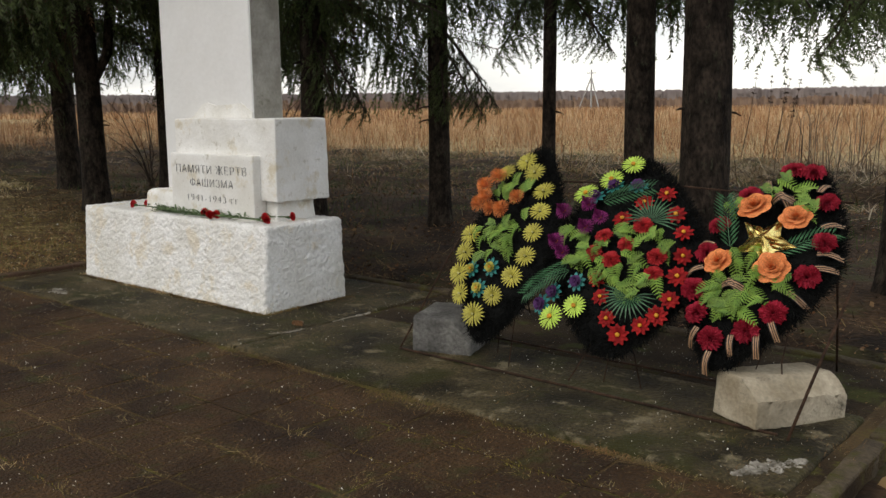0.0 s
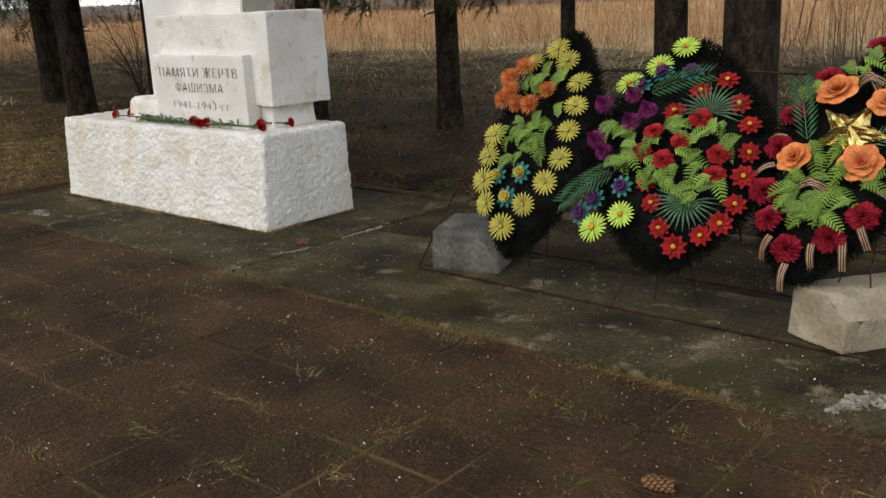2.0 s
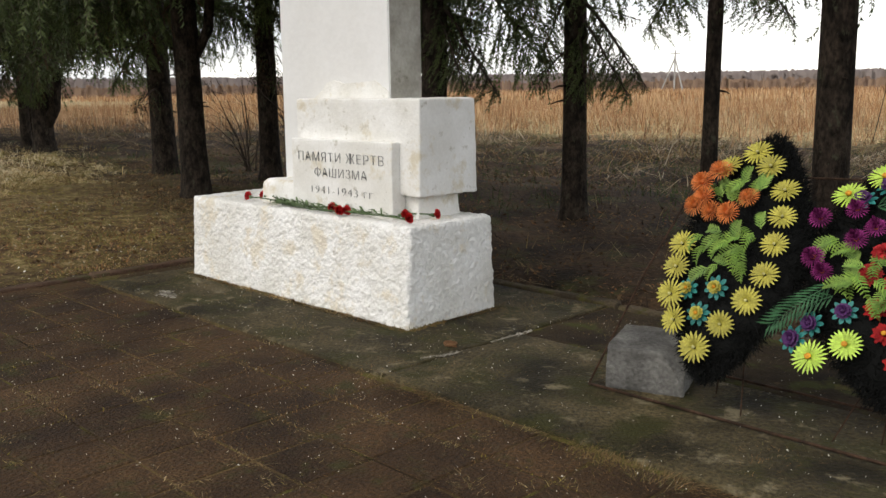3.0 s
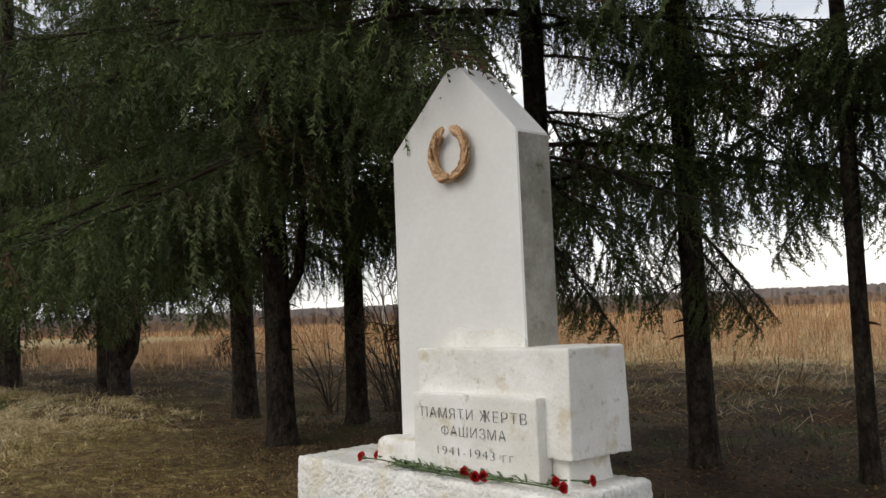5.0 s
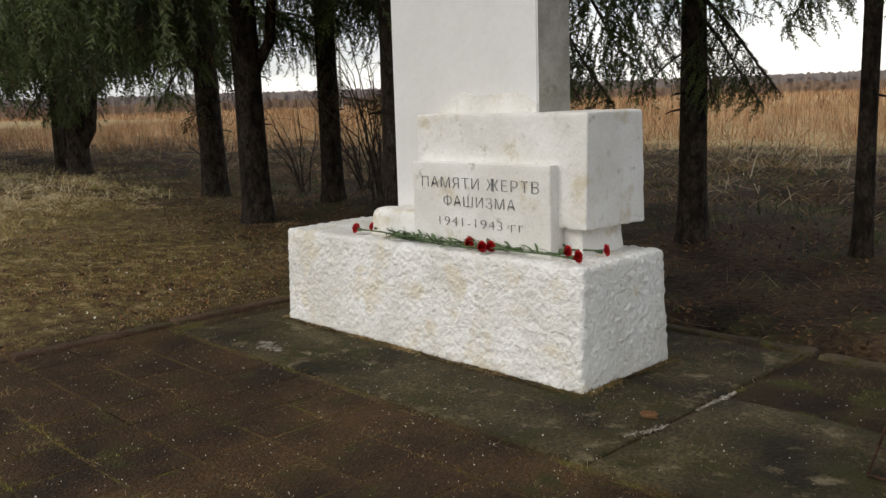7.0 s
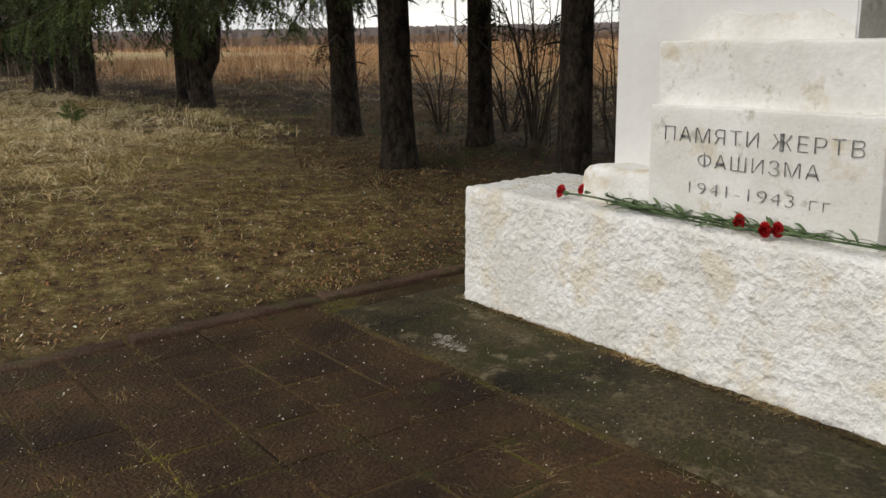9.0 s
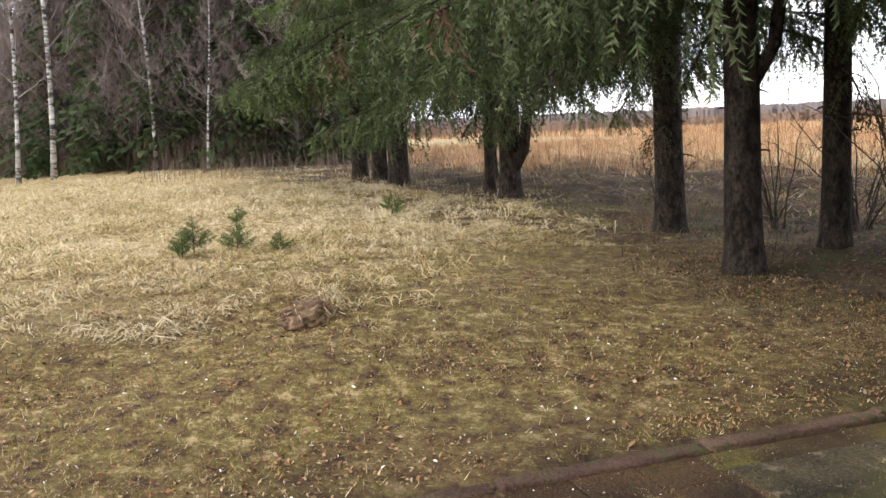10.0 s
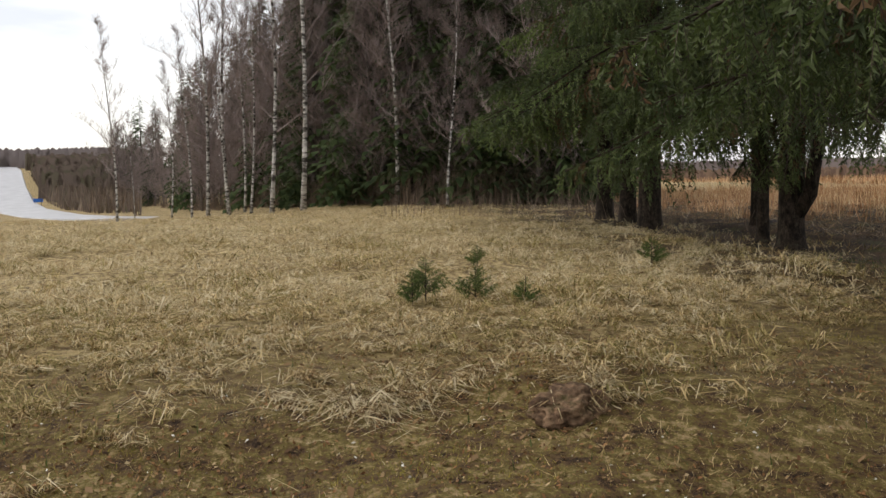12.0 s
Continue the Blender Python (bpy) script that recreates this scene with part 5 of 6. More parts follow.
def scatter(n, x0, x1, y0, y1, seed, clump=0.0, keep=None):
    rnd = np.random.RandomState(seed)
    xs, ys = rnd.uniform(x0, x1, n), rnd.uniform(y0, y1, n)
    if clump:
        k = np.array([noise.noise(Vector((x * clump, y * clump, seed))) for x, y in zip(xs, ys)])
        ok = k > rnd.uniform(-0.5, 0.35, n)
        xs, ys = xs[ok], ys[ok]
    if keep is not None:
        ok = keep(xs, ys)
        xs, ys = xs[ok], ys[ok]
    return xs, ys


R = np.random.RandomState(77)


def thick(n, a, b):
    return R.uniform(a, b, n)


def meadow_edge(x, y):
    """Thick matted grass west of a wavering line; only thin scattered straw before it."""
    line = -7.7 - 0.8 * np.sin(y * 1.7) - 0.30 * np.maximum(y, 0)
    return R.rand(len(x)) < np.clip(0.07 + (line - x) * 0.8, 0.07, 1.0)


def tussocks(xs, ys, sizes, count, mats, label, seed):
    """Tufts of bent grass: blades rise from one root, arch over to the same side and lie matted on the ground."""
    rnd = np.random.RandomState(seed)
    n = len(xs) * count
    r = np.repeat(sizes, count) * rnd.uniform(0.55, 1.15, n)
    lay = np.array([noise.noise(Vector((x * 0.5, y * 0.5, 6.5))) for x, y in zip(xs, ys)]) * 8 + rnd.normal(0, 1.2, len(xs))
    a = np.repeat(lay, count) + rnd.normal(0, 1.1, n)
    rx = np.repeat(xs, count) + rnd.normal(0, 0.22, n) * np.repeat(sizes, count)
    ry = np.repeat(ys, count) + rnd.normal(0, 0.22, n) * np.repeat(sizes, count)
    z = np.repeat(lie(xs, ys), count)
    d = np.stack([np.cos(a), np.sin(a), np.zeros(n)], 1)
    side = np.stack([-np.sin(a), np.cos(a), rnd.normal(0, 0.5, n)], 1) * rnd.uniform(0.0011, 0.0024, n)[:, None] * (1 + 2.5 * np.repeat(np.clip(sizes - 0.15, 0, 1), count))[:, None] * (1 + 0.5 * np.abs(rnd.normal(0, 1, n)))[:, None]
    high = r * rnd.uniform(0.08, 0.48, n)
    root = np.stack([rx, ry, z - 0.01], 1)
    mid = root + d * (r * rnd.uniform(0.25, 0.5, n))[:, None]
    mid[:, 2] += high
    tip = root + d * r[:, None] + rnd.normal(0, 0.16, (n, 3)) * r[:, None]
    tip[:, 2] = z + np.maximum(0.006, high * rnd.uniform(-0.2, 0.7, n))
    V = np.stack([root - side, root + side, mid + side, mid - side, tip], 1).reshape(-1, 3)
    o = (np.arange(n) * 5)[:, None]
    F = np.concatenate([o + (0, 1, 2), o + (0, 2, 3), o + (3, 2, 4)], 1).reshape(-1, 3)
    tone = np.array([noise.noise(Vector((x * 0.55, y * 0.55, 17.0))) for x, y in zip(xs, ys)]) + rnd.normal(0, 0.22, len(xs))
    tone = np.repeat(tone, count) + rnd.normal(0, 0.3, n)
    index = np.clip(np.floor(tone * 2.6 + len(mats) / 2), 0, len(mats) - 1).astype(int)
    return tagged(new("grass", soup("grass", V, F, mats, np.repeat(index, 3))), label, "grass", kind="stuff")


xs, ys = scatter(300000, -18, -6.3, -9, 7.5, 1, 1.3, meadow_edge)
blades("grass", xs, ys, thick(len(xs), 0.03, 0.11), thick(len(xs), 0.0025, 0.0055), 0.10, [olive_straw, straw_mat, brown_straw, straw_mat, brown_straw], "matted dry straw-coloured meadow grass", "grass", 2, wild=0.14, simple=True, comb=1.9, sway=1.0)
xs, ys = scatter(9500, -14, -7.4, -7, 5.6, 17, 1.9, lambda x, y: R.rand(len(x)) < np.clip((-8.1 - 0.7 * np.sin(y * 1.7) - 0.36 * np.maximum(y, 0) - x) / 1.9, 0.0, 1.0))
tussocks(xs, ys, thick(len(xs), 0.07, 0.21), 28, [brown_straw, straw_mat, olive_straw, straw_mat, pale_straw, straw_mat, pale_straw], "matted tussocks of dry meadow grass", 18)
xs, ys = scatter(5200, -26, -12, -13, 6.5, 71, 1.2)
tussocks(xs, ys, thick(len(xs), 0.14, 0.34), 24, [brown_straw, straw_mat, olive_straw, pale_straw, pale_straw, straw_mat, pale_straw], "matted tussocks of dry grass farther out on the meadow", 72)
xs, ys = scatter(170000, -48, -16, -24, 8.5, 3, 1.5)
blades("grass", xs, ys, thick(len(xs), 0.07, 0.24), thick(len(xs), 0.008, 0.018), 0.18, [brown_straw, olive_straw, straw_mat, pale_straw, straw_mat, pale_straw], "tussocks of dry meadow grass towards the wood", "grass", 4, simple=True, wild=0.2, comb=1.0, sway=1.0)
xs, ys = scatter(1500, -46, -9, -16, 6, 65, 0.8)
blades("weeds", xs, ys, thick(len(xs), 0.06, 0.22), thick(len(xs), 0.003, 0.007), 0.80, [twig_litter, brown_straw], "short dark dead weed stems in the meadow", "weeds", 66, wild=0.12)
xs, ys = scatter(20000, -46, -7, -12, 7, 5, 0.6)
blades("grass", xs, ys, thick(len(xs), 0.04, 0.11), thick(len(xs), 0.004, 0.008), 0.45, green_mat, "short green shoots in the dry meadow", "grass", 6, simple=True)
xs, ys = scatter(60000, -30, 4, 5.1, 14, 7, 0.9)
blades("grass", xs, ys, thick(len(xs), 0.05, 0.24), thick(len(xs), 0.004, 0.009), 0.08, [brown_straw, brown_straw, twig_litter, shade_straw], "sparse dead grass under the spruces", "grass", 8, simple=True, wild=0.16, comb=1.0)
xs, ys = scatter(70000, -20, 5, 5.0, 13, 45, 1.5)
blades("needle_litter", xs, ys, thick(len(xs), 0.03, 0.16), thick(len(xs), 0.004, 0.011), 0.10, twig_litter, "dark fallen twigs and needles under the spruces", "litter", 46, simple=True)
xs, ys = scatter(26000, -16, 6, 6.5, 17, 47, 0.55)
blades("grass", xs, ys, thick(len(xs), 0.06, 0.20), thick(len(xs), 0.004, 0.009), 0.5, green_mat, "tufts of dull green grass on the dug soil", "grass", 48, simple=True)


def reed_line(x, y):
    """Where the standing reeds begin; the dug strip before them holds only what has fallen."""
    return y > np.interp(x, (-26, -17, -13, 14), (10.6, 13.6, 16.2, 16.8)) + 0.5 * np.sin(x * 1.9) + 0.3 * np.sin(x * 4.3)


xs, ys = scatter(30000, -34, 14, 8.8, 17.5, 9, 0.8)
blades("fallen_stalks", xs, ys, thick(len(xs), 0.15, 0.60), thick(len(xs), 0.008, 0.015), 0.05, [brown_straw, stalk_mat, brown_straw], "tangle of pale fallen stalks before the reed field", "dead stalks", 10, wild=0.09, comb=0.8, sway=1.0)
xs, ys = scatter(11000, -34, 14, 9.5, 18, 49, 0.6)
blades("fallen_stalks", xs, ys, thick(len(xs), 0.15, 0.45), thick(len(xs), 0.007, 0.014), 0.12, [brown_straw, reed_dark, shade_straw], "bent dead stalks at the edge of the reeds", "dead stalks", 50, simple=True, wild=0.2, comb=0.7)
xs, ys = scatter(170000, -60, 30, 10.5, 46, 11, 0.6, reed_line)
blades("reeds", xs, ys, thick(len(xs), 0.30, 0.90), thick(len(xs), 0.009, 0.022), 0.56, [reed_dark, reed_mat, reed_pale], "dense stand of dry tan reeds in the field", "reeds", 12, simple=True, wild=0.32, comb=0.9)
xs, ys = scatter(70000, -190, 70, 44, 160, 13)
blades("reeds", xs, ys, thick(len(xs), 0.4, 1.0), thick(len(xs), 0.05, 0.11), 0.7, [reed_dark, reed_mat, reed_pale], "dry tan reed field stretching away", "reeds", 14, simple=True, wild=0.3, comb=0.2)
xs, ys = scatter(170000, -12.5, -6.22, -6, 6.0, 19, 0.8)
blades("straw_litter", xs, ys, thick(len(xs), 0.015, 0.075), thick(len(xs), 0.0018, 0.0048), 0.15, [brown_straw, straw_mat, olive_straw, brown_straw, pale_straw], "short bits of straw and needles on the mossy ground", "litter", 20, simple=True, wild=0.2, comb=1.6, sway=1.3)


def litter(name, xs, ys, size, mat, label, category, seed, base=None, lift=0.35):
    rnd = np.random.RandomState(seed)
    n = len(xs)
    z = (lie(xs, ys) if base is None else np.full(n, base)) + 0.004
    a = rnd.uniform(0, 2 * np.pi, n)
    sz = np.exp(np.clip(rnd.normal(-0.15, 0.45, n), -1.0, 0.6)) * size
    u = np.stack([np.cos(a), np.sin(a), rnd.normal(0, lift, n)], 1) * sz[:, None]
    v = np.stack([-np.sin(a), np.cos(a), rnd.normal(0, lift, n)], 1) * (sz * 0.55)[:, None]
    c = np.stack([xs, ys, z + sz * lift * 0.5], 1)
    V = np.stack([c - u, c - v * 0.8 + (0, 0, 0.004), c + u, c + v], 1).reshape(-1, 3)
    o = (np.arange(n) * 4)[:, None]
    F = np.concatenate([o + (0, 1, 2), o + (0, 2, 3)], 1).reshape(-1, 3)
    return tagged(new(name, soup(name, V, F, [mat])), label, category, kind="stuff")


xs, ys = scatter(150000, -12.5, -6.25, -6, 6.0, 21, 0.9, lambda x, y: R.rand(len(x)) < np.clip((x + 11.2 + 1.1 * np.sin(y * 1.1)) / 3.2, 0.0, 0.85))
litter("dead_leaves", xs, ys, 0.0085, leaf_litter, "brown dead leaves and cone scales on the mossy ground", "leaf litter", 22, None, 0.5)
xs, ys = scatter(3600, -11.5, -6.25, -5, 5.5, 57, 1.3)
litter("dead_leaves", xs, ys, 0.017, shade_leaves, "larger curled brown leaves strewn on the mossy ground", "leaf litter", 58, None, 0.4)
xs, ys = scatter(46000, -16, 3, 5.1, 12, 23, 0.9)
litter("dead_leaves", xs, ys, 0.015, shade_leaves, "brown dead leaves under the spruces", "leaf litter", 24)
xs, ys = scatter(9000, 0.2, 7.5, -6, 7.5, 25, 0.8, lambda x, y: R.rand(len(x)) < np.exp(-(x - 0.2) / 1.6))
litter("dead_leaves", xs, ys, 0.034, leaf_litter, "brown dead leaves beyond the kerb", "leaf litter", 26)
xs, ys = scatter(2600, WEST + 0.05, EAST - 0.05, -2, 3.2, 27)
litter("crumbs", xs, ys, 0.0030, crumb_mat, "pale seed husks and crumbs strewn on the paving", "crumbs", 28, 0.010)
xs, ys = scatter(560, -5.6, -0.05, 3.2, 4.8, 29)
litter("crumbs", xs, ys, 0.0032, crumb_mat, "pale plaster crumbs strewn on the concrete", "crumbs", 30, 0.02)
xs, ys = scatter(1100, -9.5, -6.2, -3, 5.5, 31)
litter("crumbs", xs, ys, 0.007, crumb_mat, "pale wood chips on the mossy ground", "crumbs", 32)

xs, ys = scatter(4200, WEST + 0.05, EAST - 0.02, -1.5, 4.8, 43, 0.8)
litter("crumbs", xs, ys, 0.0020, crumb_mat, "tiny pale husks scattered over paving and concrete", "crumbs", 44, 0.02)
# cushions of yellow-green moss on the trodden ground
moss_green = island_material("green_moss", [(0.12, 0.110, 0.017), (0.24, 0.205, 0.036), (0.36, 0.28, 0.07)], 0.95, 0.15)
xs, ys = scatter(110000, -11.0, -6.25, -5, 5.0, 62, 1.1, lambda x, y: np.array([noise.noise(Vector((a * 0.8, c * 0.8, 30.0))) > 0.0 for a, c in zip(x, y)]))
blades("moss", xs, ys, thick(len(xs), 0.012, 0.035), thick(len(xs), 0.003, 0.007), 0.35, moss_green, "cushions of yellow-green moss on the ground", "moss", 63, simple=True)
# needles and small straw strewn over paving and pads
xs, ys = scatter(34000, WEST + 0.05, EAST - 0.02, -1.5, 3.2, 36, 1.6)
blades("needle_litter", xs, ys, thick(len(xs), 0.006, 0.024), thick(len(xs), 0.0010, 0.0022), 0.03, [rusty_mat, rusty_mat, shade_straw], "dry needles and straw strewn on the paving", "litter", 37, 0.009, simple=True, wild=0.05, comb=1.5)
xs, ys = scatter(15000, WEST + 0.05, EAST - 0.02, 3.15, 4.9, 38, 1.6)
blades("needle_litter", xs, ys, thick(len(xs), 0.006, 0.028), thick(len(xs), 0.0010, 0.0024), 0.04, [rusty_mat, shade_straw, moss_mat], "dry needles and dirt on the concrete pads", "litter", 39, 0.024, simple=True, wild=0.06, comb=1.5)

# dirt and moss gathered along the foot of the memorial
fx = np.concatenate([R.uniform(-5.66, -3.38, 2400), R.normal(-3.385, 0.015, 700), R.normal(-5.65, 0.015, 400)])
fy = np.concatenate([R.normal(3.765, 0.018, 2400), R.uniform(3.78, 4.52, 700), R.uniform(3.78, 4.52, 400)])
blades("moss", fx, fy, thick(len(fx), 0.008, 0.035), thick(len(fx), 0.002, 0.006), 0.25, [moss_mat, rusty_mat, straw_mat], "moss and dirt along the foot of the memorial", "moss", 61, 0.018, simple=True, comb=2.0)

# straw and moss caught in the joints of the paving
TX, TY = 0.29, 0.29
lines_x = [-6.07 + TX * k for k in range(1, 22)]
lines_y = [3.17 - TY * k for k in range(23)]
pts = []
rj = random.Random(12)
for _ in range(70000):
    if rj.random() < 0.6:
        y = rj.choice(lines_y)
        x = rj.uniform(WEST + 0.05, EAST - 0.1)
    else:
        x = rj.choice(lines_x)
        y = rj.uniform(-3.2, 3.15)
    if noise.noise(Vector((x * 2.3, y * 2.3, 4.0))) > rj.uniform(-0.45, 0.32):
        pts.append((x + rj.gauss(0, 0.017), y + rj.gauss(0, 0.017)))
jx, jy = np.array(pts).T
blades("moss", jx, jy, thick(len(jx), 0.008, 0.026), thick(len(jx), 0.0016, 0.004), 0.16, [moss_green, moss_mat, rusty_mat, shade_straw], "moss and dry straw in the paving joints", "moss", 41, 0.004, comb=0.9)
# wisps of bent straw that have caught on the joints, and thin moss on the tiles
pts = []
for _ in range(520):
    x, y = rj.choice(lines_x) + rj.gauss(0, 0.05), rj.choice(lines_y) + rj.gauss(0, 0.05)
    if rj.random() < 0.5:
        x = rj.uniform(WEST + 0.1, EAST - 0.1)
    pts += [(x + rj.gauss(0, 0.035), y + rj.gauss(0, 0.02)) for _ in range(rj.randrange(5, 26))]
jx, jy = np.array(pts).T
blades("straw_wisps", jx, jy, thick(len(jx), 0.015, 0.065), thick(len(jx), 0.0009, 0.0020), 0.05, [olive_straw, shade_straw, straw_mat], "wisps of bent straw caught on the paving joints", "straw", 53, 0.008, wild=0.09, comb=2.4, sway=0.9)
xs, ys = scatter(60000, WEST + 0.05, EAST - 0.02, -2.4, 3.3, 54, 2.6, lambda x, y: np.array([noise.noise(Vector((a * 0.9, c * 0.9, 12.0))) > -0.02 for a, c in zip(x, y)]))
blades("moss", xs, ys, thick(len(xs), 0.005, 0.014), thick(len(xs), 0.0015, 0.004), 0.25, [moss_film, moss_mat], "thin film of dull green moss on the tiles", "moss", 55, 0.005, simple=True, comb=2.0)
pts = [(rj.uniform(-3.0, -0.1), 3.17 + rj.gauss(0, 0.05)) for _ in range(5200)] + [(rj.gauss(-0.03, 0.04), rj.uniform(2.4, 4.3)) for _ in range(900)] + [(rj.gauss(WEST + 0.05, 0.03), rj.uniform(-3, 4)) for _ in range(900)]
jx, jy = np.array(pts).T
ok = np.array([noise.noise(Vector((x * 2.5, y * 2.5, 2.0))) > rj.uniform(-0.3, 0.4) for x, y in zip(jx, jy)])
jx, jy = jx[ok], jy[ok]
blades("moss", jx, jy, thick(len(jx), 0.012, 0.055), thick(len(jx), 0.0010, 0.0024), 0.06, [rusty_mat, shade_straw, moss_mat], "dry needles and straw along the concrete edge", "moss", 42, 0.012, wild=0.10, comb=2.0)


# ---- the wood to the west, shrubs, far distance ----
def bare_tree(seed, height, radius, spread, lean=0.0, low=0.25, depth=2, twigs=900):
    """Trunk and branches of a leafless tree, as two meshes."""
    rnd = random.Random(seed)
    trunk, crown = bmesh.new(), bmesh.new()
    n = 9
    line = []
    for i in range(n + 1):
        s = i / n
        line.append(Vector((lean * s * height * 0.3 + 0.02 * height * math.sin(3.4 * s + seed), 0.02 * height * math.cos(4 * s + seed), height * s - 0.15)))
    tube(trunk, line, [radius * (1.12 - s) * (1.25 if k == 0 else 1) for k, s in enumerate(i / n for i in range(n + 1))], 7)

    def limb(p, d, ln, r, depth):
        pts = [p]
        for k in range(3):
            d = (d + Vector((rnd.gauss(0, 0.14), rnd.gauss(0, 0.14), 0.10 + rnd.gauss(0, 0.08)))).normalized()
            pts.append(pts[-1] + d * ln / 3)
        tube(crown, pts, [r, r * 0.75, r * 0.5, r * 0.22], 3, False)
        if depth:
            for k in range(5 if depth > 1 else 4):
                a = pts[1 + k % 3]
                side = Vector((rnd.gauss(0, 1), rnd.gauss(0, 1), rnd.gauss(0.4, 0.5))).normalized()
                limb(a, (d * 0.8 + side * 0.8).normalized(), ln * rnd.uniform(0.35, 0.6), r * 0.5, depth - 1)

    for k in range(24):
        s = low + (1 - low) * (k + rnd.random()) / 24
        i = min(n - 1, int(s * n))
        p = line[i].lerp(line[i + 1], s * n - i)
        a = rnd.uniform(0, 6.28)
        up = 0.5 + 0.9 * s
        limb(p, Vector((math.cos(a), math.sin(a), up)).normalized(), spread * height * (1.1 - s) * rnd.uniform(0.6, 1.1) + 0.3, radius * 0.26 * (1.15 - s) + 0.010, depth if k % 2 else 1)
    # fine twigs along every limb
    for v in [v.co.copy() for v in crown.verts][:: max(1, len(crown.verts) // twigs)]:
        for k in range(2):
            d = Vector((rnd.gauss(0, 0.6), rnd.gauss(0, 0.6), rnd.uniform(0.2, 1.0))).normalized() * rnd.uniform(0.25, 0.8)
            w = Vector((rnd.gauss(0, 1), rnd.gauss(0, 1), 0)).normalized() * 0.008
            crown.faces.new([crown.verts.new(v - w), crown.verts.new(v + w), crown.verts.new(v + d)])
    return mesh_of("trunk", trunk, birch_bark, True), mesh_of("crown", crown, bare_twigs)


needle_far = material("wood_needles", (0.028, 0.046, 0.017), (0.080, 0.112, 0.042), 2.0, 0.75, 0, 9, vary=0.35, through=0.2)


def far_spruce(seed, height):
    rnd = np.random.RandomState(seed)
    V, F, M = [], [], []
    for k in range(190):
        s = (k + rnd.rand()) / 190
        z = height * (0.04 + 0.96 * s)
        reach = (0.17 * height * (1 - s) ** 0.8 + 0.15) * rnd.uniform(0.65, 1.1)
        a = rnd.uniform(0, 6.283)
        d = np.array((math.cos(a), math.sin(a), 0))
        side = np.array((-d[1], d[0], 0))
        for j in range(5):
            t = 0.3 + 0.7 * j / 4
            p = d * reach * t + (0, 0, z - reach * 0.35 * t * t)
            w = reach * 0.27 * (1.2 - 0.6 * t)
            for sgn in (-1, 1):
                b = len(V)
                q = p + side * sgn * w * rnd.uniform(0.7, 1.3) + d * w * 0.6 + (0, 0, -w * rnd.uniform(0.3, 1.2))
                V.extend((p - d * w * 0.5, p + d * w * 0.45 + (0, 0, -0.1 * w), q))
                F.append((b, b + 1, b + 2))
    return soup("crown", np.array(V), F, [needle_far])


BIRCHES = [bare_tree(100 + k, 15, 0.085, 0.22, (-0.10, 0.08, 0.12, -0.06)[k], 0.22) for k in range(4)]
SHRUBBY = [bare_tree(120 + k, 9, 0.06, 0.26, 0.0, 0.1, 1) for k in range(3)]
FAR_SPRUCES = [far_spruce(5 + k, 18) for k in range(3)]
brown_bark = material("grey_bark", (0.07, 0.058, 0.05), (0.15, 0.13, 0.115), 5, 0.95, 0.4)
for _, me in SHRUBBY:
    me.materials[0] = bare_twigs
for me, _ in SHRUBBY:
    me.materials[0] = brown_bark
spr_trunk = bmesh.new()
tube(spr_trunk, [(0, 0, -0.3), (0, 0, 6), (0, 0, 17)], [0.2, 0.15, 0.02], 7)
SPR_TRUNK = mesh_of("trunk", spr_trunk, bark, True)


def plant(name, meshes, x, y, size, turn, label, group):
    ob = thing(name, pose(x, y, ground_height(x, y), 0, 0, turn) @ Matrix.Diagonal((size, size, size, 1)), label, "tree", group)
    for part_name, me in meshes:
        part(part_name, me, None, ob)
    return ob


BIRCH = "leafless birch with white black-flecked bark at the wood's edge"
for k, (x, y, size, turn) in enumerate(((-44.6, 1.95, 1.0, 20), (-45.5, -2.4, 1.35, 80), (-48.4, -3.75, 1.2, 200), (-41.5, 4.33, 0.62, 300), (-36.2, -7.85, 0.46, 40), (-54, -7.0, 0.75, 10), (-56, -6.5, 0.85, 120), (-52.2, -5.35, 0.8, 250), (-53.6, -8.9, 0.68, 30),
                                        (-62.6, -14.3, 0.45, 60), (-57, -10.6, 0.6, 190), (-60, -7.6, 1.3, 33), (-63, -9.6, 1.3, 77))):
    plant("birch", (("trunk", BIRCHES[k % 4][0]), ("crown", BIRCHES[k % 4][1])), x, y, size, turn, BIRCH, "birches at the edge of the wood")
rw = random.Random(31)


EDGE_AT = (166.5, 170, 174, 179, 184, 186.8, 190.6, 193.7, 196.3)
EDGE_FAR = (37, 36, 37, 40, 46, 55, 78, 140, 185)


def wood_place(deep, shallow=0.0, span=(166.5, 196.0)):
    """A place in the wood, behind its edge, which runs away to the west along the meadow."""
    a = rw.uniform(*span)
    d = float(np.interp(a, EDGE_AT, EDGE_FAR)) * 1.015
    d += rw.uniform(shallow, deep) * (0.6 + d / 90)
    a = math.radians(a)
    return -4.65 + d * math.cos(a), 1.22 + d * math.sin(a)


